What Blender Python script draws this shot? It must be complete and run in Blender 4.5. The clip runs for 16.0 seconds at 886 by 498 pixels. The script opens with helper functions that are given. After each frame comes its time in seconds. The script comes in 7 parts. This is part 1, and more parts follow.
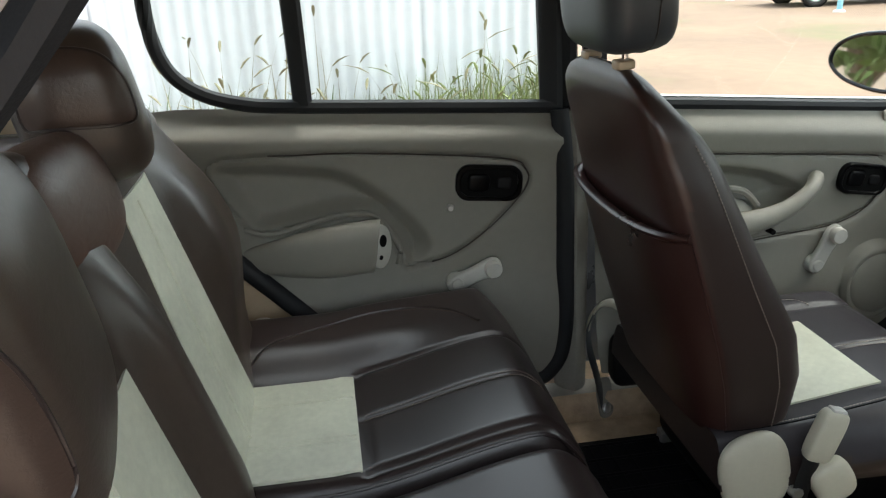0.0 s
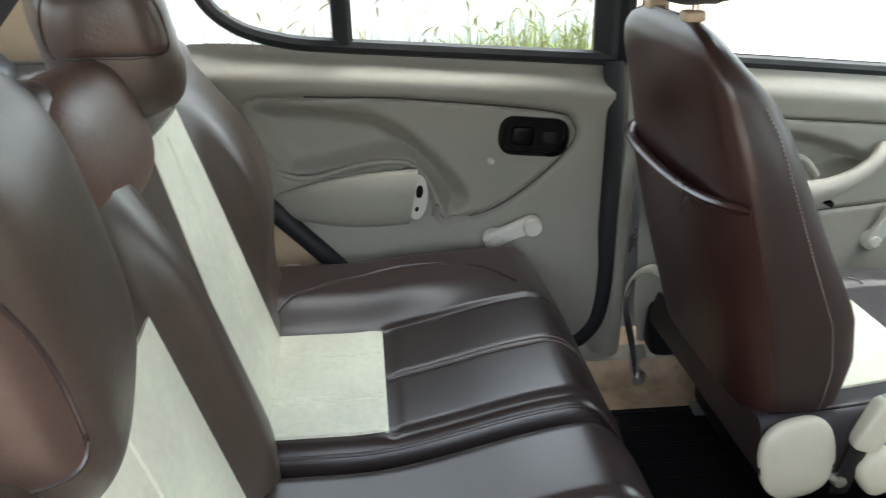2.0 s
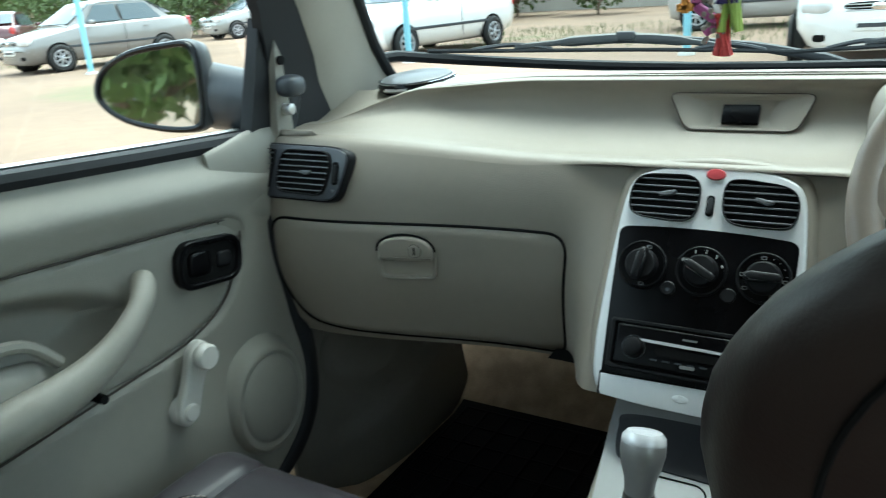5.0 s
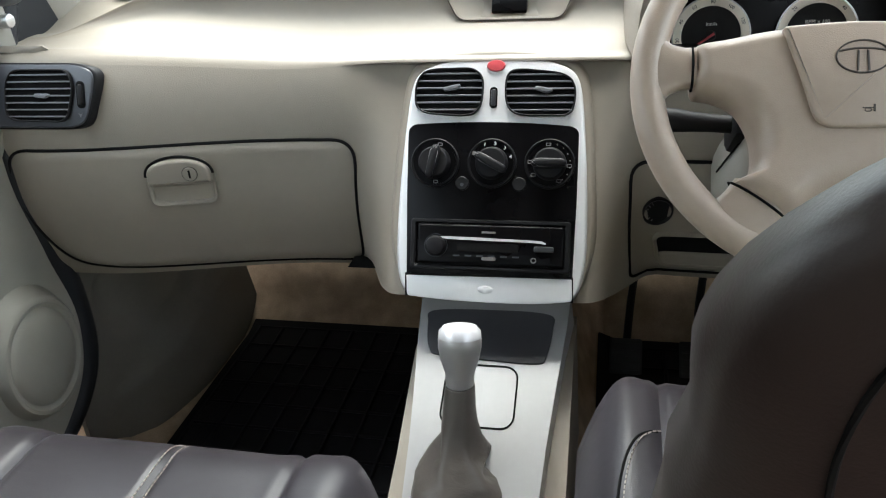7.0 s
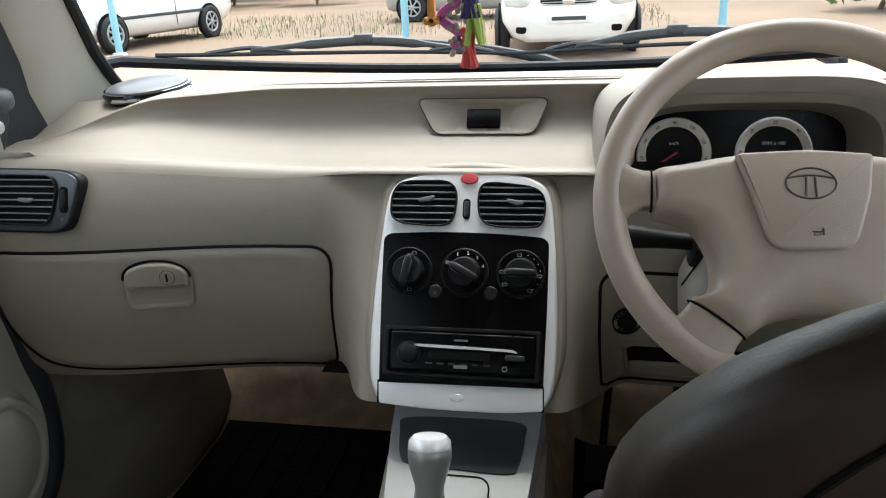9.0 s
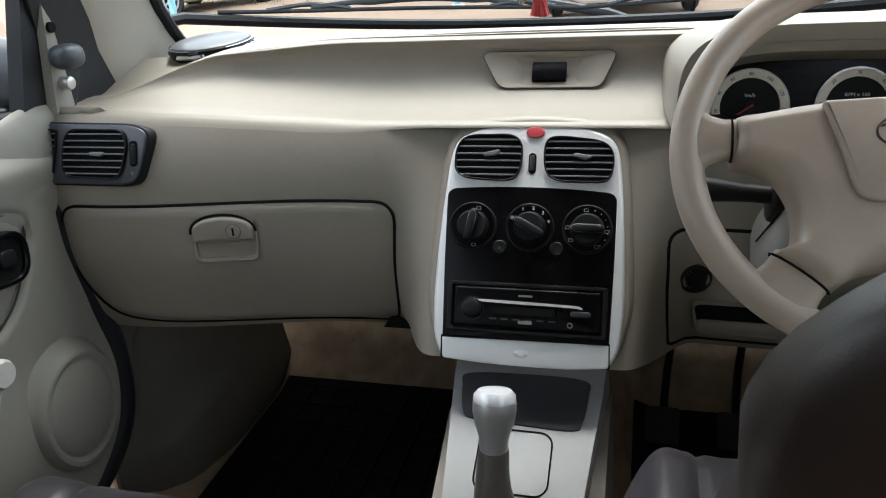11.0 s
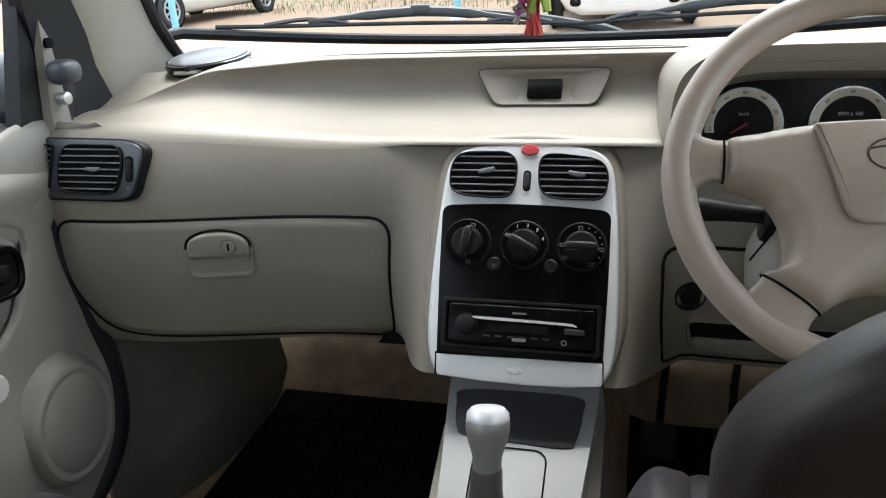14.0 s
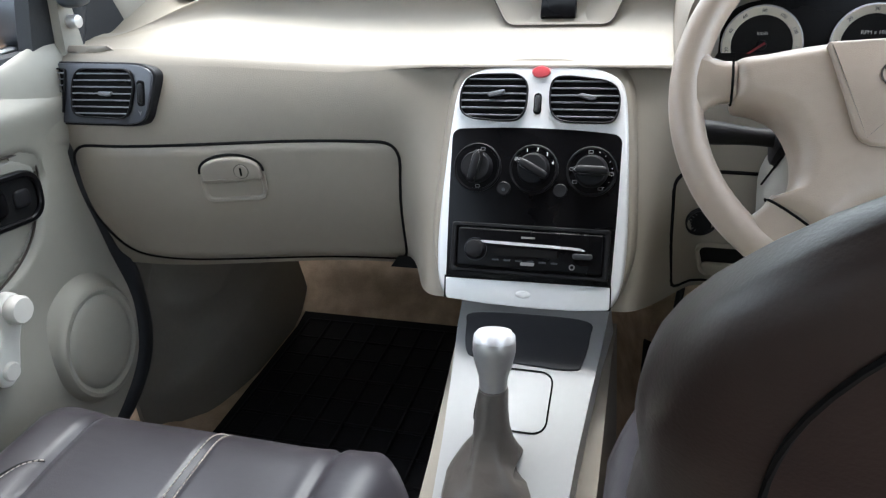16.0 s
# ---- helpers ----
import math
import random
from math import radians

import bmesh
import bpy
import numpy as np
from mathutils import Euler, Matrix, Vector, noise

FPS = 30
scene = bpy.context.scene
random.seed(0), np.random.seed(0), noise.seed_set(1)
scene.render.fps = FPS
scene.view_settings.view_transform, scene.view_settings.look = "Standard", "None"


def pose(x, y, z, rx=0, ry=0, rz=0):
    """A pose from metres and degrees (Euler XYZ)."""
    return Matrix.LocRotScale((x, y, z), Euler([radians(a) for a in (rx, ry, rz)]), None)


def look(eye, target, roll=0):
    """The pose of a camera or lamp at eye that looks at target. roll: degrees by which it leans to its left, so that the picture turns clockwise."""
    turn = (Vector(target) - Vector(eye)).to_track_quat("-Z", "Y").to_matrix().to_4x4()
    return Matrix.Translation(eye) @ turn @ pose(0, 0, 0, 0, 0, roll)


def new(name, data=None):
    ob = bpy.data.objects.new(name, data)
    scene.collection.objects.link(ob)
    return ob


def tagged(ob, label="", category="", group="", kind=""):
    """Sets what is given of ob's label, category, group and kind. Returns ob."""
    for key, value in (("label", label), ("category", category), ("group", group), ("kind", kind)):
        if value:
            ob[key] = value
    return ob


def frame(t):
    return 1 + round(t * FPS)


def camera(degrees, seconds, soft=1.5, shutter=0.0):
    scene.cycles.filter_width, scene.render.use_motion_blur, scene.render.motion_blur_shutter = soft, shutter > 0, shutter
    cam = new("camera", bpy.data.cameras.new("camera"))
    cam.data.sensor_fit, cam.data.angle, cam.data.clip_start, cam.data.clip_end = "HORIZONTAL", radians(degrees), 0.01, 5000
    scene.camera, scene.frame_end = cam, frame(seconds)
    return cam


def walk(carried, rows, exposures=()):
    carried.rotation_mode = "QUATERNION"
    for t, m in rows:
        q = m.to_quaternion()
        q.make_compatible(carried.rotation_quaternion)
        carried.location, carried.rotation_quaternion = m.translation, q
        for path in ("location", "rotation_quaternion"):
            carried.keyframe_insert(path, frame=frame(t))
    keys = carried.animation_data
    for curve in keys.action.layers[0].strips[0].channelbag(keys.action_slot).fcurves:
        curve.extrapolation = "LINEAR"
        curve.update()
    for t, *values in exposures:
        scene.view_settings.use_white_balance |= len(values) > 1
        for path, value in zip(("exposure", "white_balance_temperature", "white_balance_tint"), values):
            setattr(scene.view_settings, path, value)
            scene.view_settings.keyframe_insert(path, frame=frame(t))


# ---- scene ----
cam = camera(59.8, 16.0, soft=1.1, shutter=0.2)
EXPOSURE = [(0, 2.5, 6500, 4), (0.5, 2.9, 6500, 7), (1.0, 3.3, 6500, 9), (1.5, 3.4, 6500, 9), (2.0, 3.5, 6400, 6), (2.5, 3.4, 6400, 6), (3.0, 3.3, 6450, 6), (3.5, 3.05, 6500, 4), (4.0, 2.85, 6350, -1), (4.3, 2.55, 6250, -1), (5, 2.6, 5700, -10), (7.5, 3.4, 6400, 9), (8.0, 3.05, 6400, 9), (8.5, 2.75, 6350, 7), (9, 2.7, 6350, 8), (10, 2.4, 6250, 8), (12.5, 3.1, 6250, 9), (13.0, 2.95, 6250, 9), (14.5, 2.75, 6250, 9), (15.0, 2.65, 6250, 9), (15.5, 2.9, 6200, 9), (16, 3.5, 6050, 10)]
PATH = [
    (0, (0.844, -0.314, 1.226), (-1.008, -0.038, 0.524), -2.0),
    (0.5, (0.83, -0.3, 1.224), (-1.012, -0.187, 0.455), -2.1),
    (1, (0.802, -0.278, 1.216), (-1.024, -0.374, 0.406), -1.6),
    (1.5, (0.774, -0.27, 1.206), (-1.04, -0.39, 0.372), -0.9),
    (2, (0.781, -0.322, 1.216), (-1.029, -0.127, 0.389), 0.3),
    (2.5, (0.787, -0.298, 1.218), (-0.972, 0.244, 0.435), -0.1),
    (3, (0.779, -0.292, 1.222), (-0.866, 0.598, 0.514), 0.7),
    (3.5, (0.701, -0.238, 1.216), (-0.829, 0.862, 0.547), -0.1),
    (3.9, (0.576, -0.126, 1.182), (-0.938, 1.04, 0.591), -1.4),
    (4, (0.539, -0.095, 1.178), (-0.951, 1.115, 0.616), -0.8),
    (4.5, (0.364, 0.048, 1.118), (-0.986, 1.428, 0.594), -0.7),
    (4.8, (0.240, 0.110, 1.100), (-0.917, 1.620, 0.484), -3.8),
    (5, (0.190, 0.140, 1.085), (-0.806, 1.754, 0.449), -4.2),
    (5.2, (0.177, 0.182, 1.072), (-0.692, 1.87, 0.441), -5.6),
    (7.3, (0.13, 0.156, 1.096), (-0.251, 1.886, 0.166), -3.8),
    (7.5, (0.128, 0.169, 1.102), (-0.245, 1.918, 0.206), -3.7),
    (8, (0.136, 0.17, 1.099), (-0.227, 1.97, 0.307), -3.1),
    (8.5, (0.152, 0.159, 1.11), (-0.211, 1.992, 0.397), -2.8),
    (9, (0.152, 0.154, 1.109), (-0.221, 1.991, 0.411), -2.7),
    (9.5, (0.146, 0.15, 1.12), (-0.253, 1.986, 0.436), -3.0),
    (10, (0.134, 0.144, 1.112), (-0.338, 1.954, 0.404), -4.1),
    (12.5, (0.13, 0.165, 1.084), (-0.365, 1.929, 0.281), -3.6),
    (13, (0.129, 0.154, 1.103), (-0.362, 1.924, 0.313), -3.4),
    (13.5, (0.132, 0.152, 1.099), (-0.36, 1.929, 0.324), -3.3),
    (14, (0.138, 0.156, 1.102), (-0.356, 1.943, 0.353), -3.5),
    (14.5, (0.149, 0.16, 1.103), (-0.314, 1.974, 0.399), -3.4),
    (15, (0.153, 0.161, 1.103), (-0.268, 1.998, 0.434), -3.3),
    (15.5, (0.161, 0.158, 1.087), (-0.32, 1.938, 0.311), -3.7),
    (16, (0.16, 0.158, 1.101), (-0.391, 1.846, 0.181), -4.5),
]
walk(cam, [(t, look(eye, target, roll)) for t, eye, target, roll in PATH], EXPOSURE)

# ---------- world, sun ----------
world = bpy.data.worlds.new("sky")
scene.world = world
world.use_nodes = True
wn = world.node_tree
sky = wn.nodes.new("ShaderNodeTexSky")
sky.sky_type, sky.sun_disc = "NISHITA", False
sky.sun_elevation, sky.sun_rotation = radians(70), radians(350)
sky.air_density, sky.dust_density = 1.2, 3.0
soft = wn.nodes.new("ShaderNodeHueSaturation")
soft.inputs["Saturation"].default_value = 0.35
wn.links.new(sky.outputs["Color"], soft.inputs["Color"])
wn.links.new(soft.outputs["Color"], wn.nodes["Background"].inputs["Color"])
wn.nodes["Background"].inputs["Strength"].default_value = 0.15
sun = new("sun", bpy.data.lights.new("sun", "SUN"))
sun.data.energy, sun.data.angle, sun.data.color = 0.55, radians(40), (1.0, 0.96, 0.88)
sun.matrix_world = look((0.4, 2.2, 6), (0, 0, 0))


# ---------- materials ----------
def mat(name, color, rough=0.5, metal=0.0, var=0.12, vscale=9.0, bump=0.0, bscale=400.0, coat=0.0, spec=0.5, wear=0.0):
    """A surface with two scales of colour variation and a fine grain."""
    m = bpy.data.materials.new(name)
    m.use_nodes = True
    t, b = m.node_tree, m.node_tree.nodes["Principled BSDF"]
    N, L = t.nodes.new, t.links.new
    b.inputs["Roughness"].default_value, b.inputs["Metallic"].default_value = rough, metal
    b.inputs["Coat Weight"].default_value, b.inputs["Specular IOR Level"].default_value = coat, spec
    co = N("ShaderNodeTexCoord")
    big, fine = N("ShaderNodeTexNoise"), N("ShaderNodeTexNoise")
    big.inputs["Scale"].default_value, big.inputs["Detail"].default_value = vscale, 5
    fine.inputs["Scale"].default_value, fine.inputs["Detail"].default_value = vscale * 14, 3
    add = N("ShaderNodeMath")
    add.operation = "MULTIPLY_ADD"
    add.inputs[1].default_value = 0.35
    mix = N("ShaderNodeMix")
    mix.data_type = "RGBA"
    c = np.array(color)
    mix.inputs[6].default_value = (*np.clip(c * (1 - var), 0, 1), 1)
    mix.inputs[7].default_value = (*np.clip(c * (1 + var), 0, 1), 1)
    for n in (big, fine):
        L(co.outputs["Object"], n.inputs["Vector"])
    L(fine.outputs["Fac"], add.inputs[0])
    L(big.outputs["Fac"], add.inputs[2])
    ramp = N("ShaderNodeMapRange")
    ramp.inputs["From Min"].default_value, ramp.inputs["From Max"].default_value = 0.45, 0.9
    L(add.outputs[0], ramp.inputs["Value"])
    L(ramp.outputs["Result"], mix.inputs[0])
    L(mix.outputs[2], b.inputs["Base Color"])
    rr = N("ShaderNodeMapRange")
    rr.inputs["To Min"].default_value, rr.inputs["To Max"].default_value = max(0.02, rough - 0.07 - wear), min(1, rough + 0.07)
    L(big.outputs["Fac"], rr.inputs["Value"])
    L(rr.outputs["Result"], b.inputs["Roughness"])
    if bump:
        g, bp = N("ShaderNodeTexNoise"), N("ShaderNodeBump")
        g.inputs["Scale"].default_value, g.inputs["Detail"].default_value = bscale, 4
        bp.inputs["Strength"].default_value, bp.inputs["Distance"].default_value = bump, 0.002
        L(co.outputs["Object"], g.inputs["Vector"])
        L(g.outputs["Fac"], bp.inputs["Height"])
        L(bp.outputs["Normal"], b.inputs["Normal"])
    return m


def leather(name, color, rough=0.36, wrinkle=0.35, wscale=90.0, coat=0.0):
    """Leatherette: pebbled grain, with soft wrinkles and worn sheen."""
    m = mat(name, color, rough, var=0.16, vscale=6, spec=0.5, coat=coat)
    m.node_tree.nodes["Principled BSDF"].inputs["Coat Roughness"].default_value = 0.28
    t, b = m.node_tree, m.node_tree.nodes["Principled BSDF"]
    N, L = t.nodes.new, t.links.new
    co, vo, nz = N("ShaderNodeTexCoord"), N("ShaderNodeTexVoronoi"), N("ShaderNodeTexNoise")
    vo.inputs["Scale"].default_value = 620
    nz.inputs["Scale"].default_value, nz.inputs["Detail"].default_value, nz.inputs["Distortion"].default_value = wscale, 3, 1.2
    map_ = N("ShaderNodeMapping")
    map_.inputs["Scale"].default_value = (0.35, 1, 1)
    L(co.outputs["Object"], vo.inputs["Vector"])
    L(co.outputs["Object"], map_.inputs["Vector"])
    L(map_.outputs["Vector"], nz.inputs["Vector"])
    b1, b2 = N("ShaderNodeBump"), N("ShaderNodeBump")
    b1.inputs["Strength"].default_value, b1.inputs["Distance"].default_value = 0.07, 0.001
    b2.inputs["Strength"].default_value, b2.inputs["Distance"].default_value = wrinkle, 0.003
    L(vo.outputs["Distance"], b1.inputs["Height"])
    L(nz.outputs["Fac"], b2.inputs["Height"])
    L(b1.outputs["Normal"], b2.inputs["Normal"])
    L(b2.outputs["Normal"], b.inputs["Normal"])
    return m


def glass(name, tint=(1, 1, 1), gloss=0.07):
    m = bpy.data.materials.new(name)
    m.use_nodes = True
    t = m.node_tree
    t.nodes.clear()
    N, L = t.nodes.new, t.links.new
    out, mix, tr, gl, fr = N("ShaderNodeOutputMaterial"), N("ShaderNodeMixShader"), N("ShaderNodeBsdfTransparent"), N("ShaderNodeBsdfGlossy"), N("ShaderNodeFresnel")
    fr.inputs["IOR"].default_value = 1.3
    tr.inputs["Color"].default_value = (*tint, 1)
    gl.inputs["Roughness"].default_value = 0.02
    L(fr.outputs["Fac"], mix.inputs["Fac"])
    L(tr.outputs[0], mix.inputs[1])
    L(gl.outputs[0], mix.inputs[2])
    L(mix.outputs[0], out.inputs["Surface"])
    return m


M = dict(
    trim=mat("beige_trim", (0.222, 0.196, 0.160), 0.5, bump=0.22, bscale=900, var=0.05, vscale=5),
    trim_lite=mat("pale_trim", (0.29, 0.272, 0.235), 0.5, bump=0.2, bscale=900, var=0.05),
    door=mat("door_trim", (0.215, 0.205, 0.176), 0.52, bump=0.25, bscale=900, var=0.06, vscale=4),
    wheel=mat("wheel_trim", (0.37, 0.298, 0.240), 0.33, bump=0.16, bscale=900, var=0.06),
    gap=mat("dark_gap_and_shade", (0.006, 0.006, 0.006), 0.9, spec=0.1),
    rubber=mat("black_rubber", (0.010, 0.011, 0.013), 0.6, bump=0.2, bscale=500, spec=0.3),
    black=mat("black_plastic", (0.007, 0.007, 0.008), 0.5, bump=0.15, bscale=800, spec=0.2),
    gloss=mat("gloss_black", (0.004, 0.004, 0.005), 0.16, spec=0.3),
    panel=mat("panel_black", (0.0025, 0.0025, 0.003), 0.28, spec=0.12),
    slat=mat("slat_grey", (0.13, 0.135, 0.145), 0.38),
    ventface=mat("vent_grey", (0.045, 0.049, 0.058), 0.32, spec=0.5),
    mark=mat("grey_print", (0.16, 0.16, 0.16), 0.6),
    lens=mat("smoky_cap", (0.085, 0.090, 0.096), 0.36, spec=0.4),
    groove=mat("wheel_groove", (0.045, 0.036, 0.029), 0.6),
    louvre=mat("louvre_black", (0.022, 0.023, 0.026), 0.38, spec=0.5),
    silver=mat("silver_paint", (0.66, 0.67, 0.68), 0.32, metal=0.2, var=0.04),
    console=mat("console_silver", (0.29, 0.292, 0.295), 0.36, metal=0.25, var=0.04),
    knob=mat("brushed_knob", (0.37, 0.365, 0.355), 0.30, metal=0.45, var=0.04),
    chrome=mat("chrome", (0.85, 0.85, 0.86), 0.09, metal=1.0, var=0.02),
    satin=mat("satin_metal", (0.5, 0.5, 0.5), 0.3, metal=0.9),
    cream=mat("cream_plastic", (0.44, 0.335, 0.225), 0.45, var=0.06),
    ivory=mat("ivory_plastic", (0.48, 0.455, 0.365), 0.45, var=0.06, bump=0.1),
    winder=mat("winder_plastic", (0.50, 0.49, 0.45), 0.42, var=0.05),
    brown=leather("brown_leatherette", (0.050, 0.037, 0.029), 0.31, 0.10),
    cover=mat("dark_pebbled_cover", (0.026, 0.0165, 0.0142), 0.44, bump=0.07, bscale=900, var=0.12, vscale=8, spec=0.4),
    cap=mat("bright_silver", (0.70, 0.71, 0.73), 0.25, metal=0.25, coat=0.5),
    tray=mat("tray_black", (0.028, 0.029, 0.033), 0.38),
    # the door's greige, darkened to put the footwell's shade into the colour
    kick=mat("shaded_footwell_plastic", (0.13, 0.124, 0.105), 0.6, bump=0.2, bscale=700, var=0.1),
    wiper=mat("wiper_black", (0.016, 0.018, 0.021), 0.45),
    creased=leather("creased_brown_leatherette", (0.050, 0.032, 0.025), 0.30, 0.14, 130),
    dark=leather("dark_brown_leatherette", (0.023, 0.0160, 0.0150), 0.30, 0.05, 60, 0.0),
    # the dark leatherette with a bluish sky sheen put into its colour
    dark_sheen=leather("dark_brown_sheen_leatherette", (0.031, 0.028, 0.032), 0.36, 0.06, 60, 0.0),
    red=leather("maroon_leatherette", (0.031, 0.0130, 0.0108), 0.30, 0.05, 40),
    # brown leatherette lightened to tan: rear window light put into the colour
    tan=leather("rear_lit_leatherette", (0.095, 0.056, 0.042), 0.42, 0.35, 70),
    pale=leather("pale_leatherette", (0.57, 0.57, 0.455), 0.5, 0.25, 50),
    thread=mat("thread", (0.34, 0.30, 0.265), 0.8),
    thread_mid=mat("brown_thread", (0.19, 0.155, 0.13), 0.8),
    thread_dark=mat("dark_thread", (0.10, 0.07, 0.055), 0.8),
    carpet=mat("tan_carpet", (0.40, 0.30, 0.205), 0.95, bump=0.8, bscale=600, var=0.25, vscale=25),
    mat_=mat("rubber_mat", (0.005, 0.005, 0.006), 0.7, bump=0.2, spec=0.12),
    pillar=mat("grey_pillar", (0.20, 0.19, 0.165), 0.55, bump=0.15),
    paint=mat("silver_body", (0.33, 0.34, 0.36), 0.3, metal=0.5, coat=0.6),
    housing=mat("grey_housing", (0.036, 0.041, 0.048), 0.4),
    tread=mat("pedal_rubber", (0.055, 0.056, 0.055), 0.7),
    white=mat("white_print", (0.75, 0.75, 0.72), 0.5),
    dial=mat("dial_ring", (0.82, 0.78, 0.68), 0.5),
    redp=mat("red_plastic", (0.45, 0.06, 0.07), 0.35),
    glass=glass("window_glass", (0.84, 0.87, 0.85)),
    screen=glass("windscreen_glass", (0.68, 0.715, 0.70)),
    boot=leather("grey_boot", (0.062, 0.054, 0.047), 0.42, 0.3, 60),
)
mir = bpy.data.materials.new("mirror_glass")
mir.use_nodes = True
mb = mir.node_tree.nodes["Principled BSDF"]
mb.inputs["Base Color"].default_value, mb.inputs["Metallic"].default_value, mb.inputs["Roughness"].default_value = (0.82, 0.86, 0.86, 1), 1.0, 0.03
M["mirror"] = mir
M["dark_sheen"].node_tree.nodes["Principled BSDF"].inputs["Specular IOR Level"].default_value = 0.3

# ---------- building helpers ----------
HOME = {}


def thing(name, label, category, at=(0, 0, 0), group="", kind=""):
    ob = new(name)
    ob.empty_display_size = 0.05
    ob.location = at
    HOME[ob.name] = Matrix.Translation(at).inverted()
    return tagged(ob, label, category, group, kind)


def mesh(name, bm, material, sharp=38):
    me = bpy.data.meshes.new(name)
    bm.normal_update()
    bm.to_mesh(me)
    bm.free()
    me.polygons.foreach_set("use_smooth", [True] * len(me.polygons))
    me.set_sharp_from_angle(angle=radians(sharp))
    me.materials.append(material)
    return me


def part(name, bm, material, parent, label="", sharp=38):
    ob = new(name, mesh(name, bm, material, sharp))
    ob.parent = parent
    up = parent
    while up.parent:
        up = up.parent
    ob.matrix_parent_inverse = HOME[up.name] if up is parent else Matrix()
    return tagged(ob, label)


def solo(name, bm, material, label, category, group="", kind="", sharp=38):
    return tagged(new(name, mesh(name, bm, material, sharp)), label, category, group, kind)


def sm(a, b, x):
    t = np.clip((np.asarray(x, float) - a) / (b - a), 0, 1)
    return t * t * (3 - 2 * t)


def bm_from(verts, faces):
    bm = bmesh.new()
    vs = [bm.verts.new(v) for v in verts]
    for f in faces:
        try:
            bm.faces.new([vs[i] for i in f])
        except ValueError:
            pass
    return bm


def merged(*parts):
    out = bmesh.new()
    for b in parts:
        me = bpy.data.meshes.new("tmp")
        b.to_mesh(me)
        out.from_mesh(me)
        bpy.data.meshes.remove(me)
        b.free()
    return out


def grid(f, us, vs, thick=0.0):
    """A sheet of points f(u, v); thick gives it a back."""
    nu, nv = len(us), len(vs)
    bm = bm_from([f(u, v) for u in us for v in vs],
                 [(i * nv + j, (i + 1) * nv + j, (i + 1) * nv + j + 1, i * nv + j + 1) for i in range(nu - 1) for j in range(nv - 1)])
    if thick:
        bm.normal_update()
        front = list(bm.verts)
        faces, rim = list(bm.faces), [e for e in bm.edges if e.is_boundary]
        twin = {v: bm.verts.new(v.co - v.normal * thick) for v in front}
        for fc in faces:
            bm.faces.new([twin[v] for v in reversed(fc.verts)])
        for e in rim:
            a, b = e.verts
            bm.faces.new((a, b, twin[b], twin[a]))
        bmesh.ops.recalc_face_normals(bm, faces=bm.faces[:])
    return bm


def loft(rings, caps=True, closed=False):
    """Skins rings of equal length; closed joins the last to the first."""
    n, k = len(rings[0]), len(rings)
    faces = [(i * n + j, i * n + (j + 1) % n, ((i + 1) % k) * n + (j + 1) % n, ((i + 1) % k) * n + j)
             for i in range(k if closed else k - 1) for j in range(n)]
    if caps and not closed:
        faces += [tuple(range(n))[::-1], tuple(range((k - 1) * n, k * n))]
    bm = bm_from([p for r in rings for p in r], faces)
    bmesh.ops.recalc_face_normals(bm, faces=bm.faces[:])
    return bm


def smooth_path(pts, n=6, closed=False):
    """Catmull-Rom through the points."""
    P = [np.array(p, float) for p in pts]
    k, out = len(P), []
    for i in range(k if closed else k - 1):
        p0, p1, p2, p3 = (P[(i + d) % k] if closed else P[min(max(i + d, 0), k - 1)] for d in (-1, 0, 1, 2))
        for s in range(n):
            t = s / n
            out.append(0.5 * (2 * p1 + (p2 - p0) * t + (2 * p0 - 5 * p1 + 4 * p2 - p3) * t * t + (3 * p1 - p0 - 3 * p2 + p3) * t ** 3))
    if not closed:
        out.append(P[-1])
    return out


def tube(pts, r, seg=8, closed=False, flat=1.0, up=(0, 0, 1), caps=True):
    """A round or flattened bar along a line; r is one radius or one for each point."""
    P = [Vector(p) for p in pts]
    k = len(P)
    rings = []
    ref = Vector(up)
    for i, p in enumerate(P):
        a, b = (P[(i - 1) % k], P[(i + 1) % k]) if closed else (P[max(i - 1, 0)], P[min(i + 1, k - 1)])
        d = (b - a).normalized()
        s = d.cross(ref)
        s = s.normalized() if s.length > 1e-4 else d.orthogonal().normalized()
        w = s.cross(d).normalized()
        rr = r[i] if isinstance(r, (list, tuple, np.ndarray)) else r
        rings.append([tuple(p + s * (rr * math.cos(2 * math.pi * j / seg)) + w * (rr * flat * math.sin(2 * math.pi * j / seg))) for j in range(seg)])
    return loft(rings, caps, closed)


def box(x0, x1, y0, y1, z0, z1, bevel=0.0, seg=2):
    bm = bmesh.new()
    bmesh.ops.create_cube(bm, size=1)
    bmesh.ops.scale(bm, vec=(x1 - x0, y1 - y0, z1 - z0), verts=bm.verts)
    bmesh.ops.translate(bm, vec=((x0 + x1) / 2, (y0 + y1) / 2, (z0 + z1) / 2), verts=bm.verts)
    if bevel:
        bmesh.ops.bevel(bm, geom=bm.edges[:], offset=bevel, segments=seg, affect="EDGES", profile=0.5)
    return bm


def moved(bm, m):
    bmesh.ops.transform(bm, matrix=m, verts=bm.verts)
    return bm


def frame_of(origin, u, v):
    """A matrix with axes u, v and their cross product at origin."""
    u, v = Vector(u).normalized(), Vector(v).normalized()
    w = u.cross(v)
    return Matrix(((u.x, v.x, w.x, origin[0]), (u.y, v.y, w.y, origin[1]), (u.z, v.z, w.z, origin[2]), (0, 0, 0, 1)))


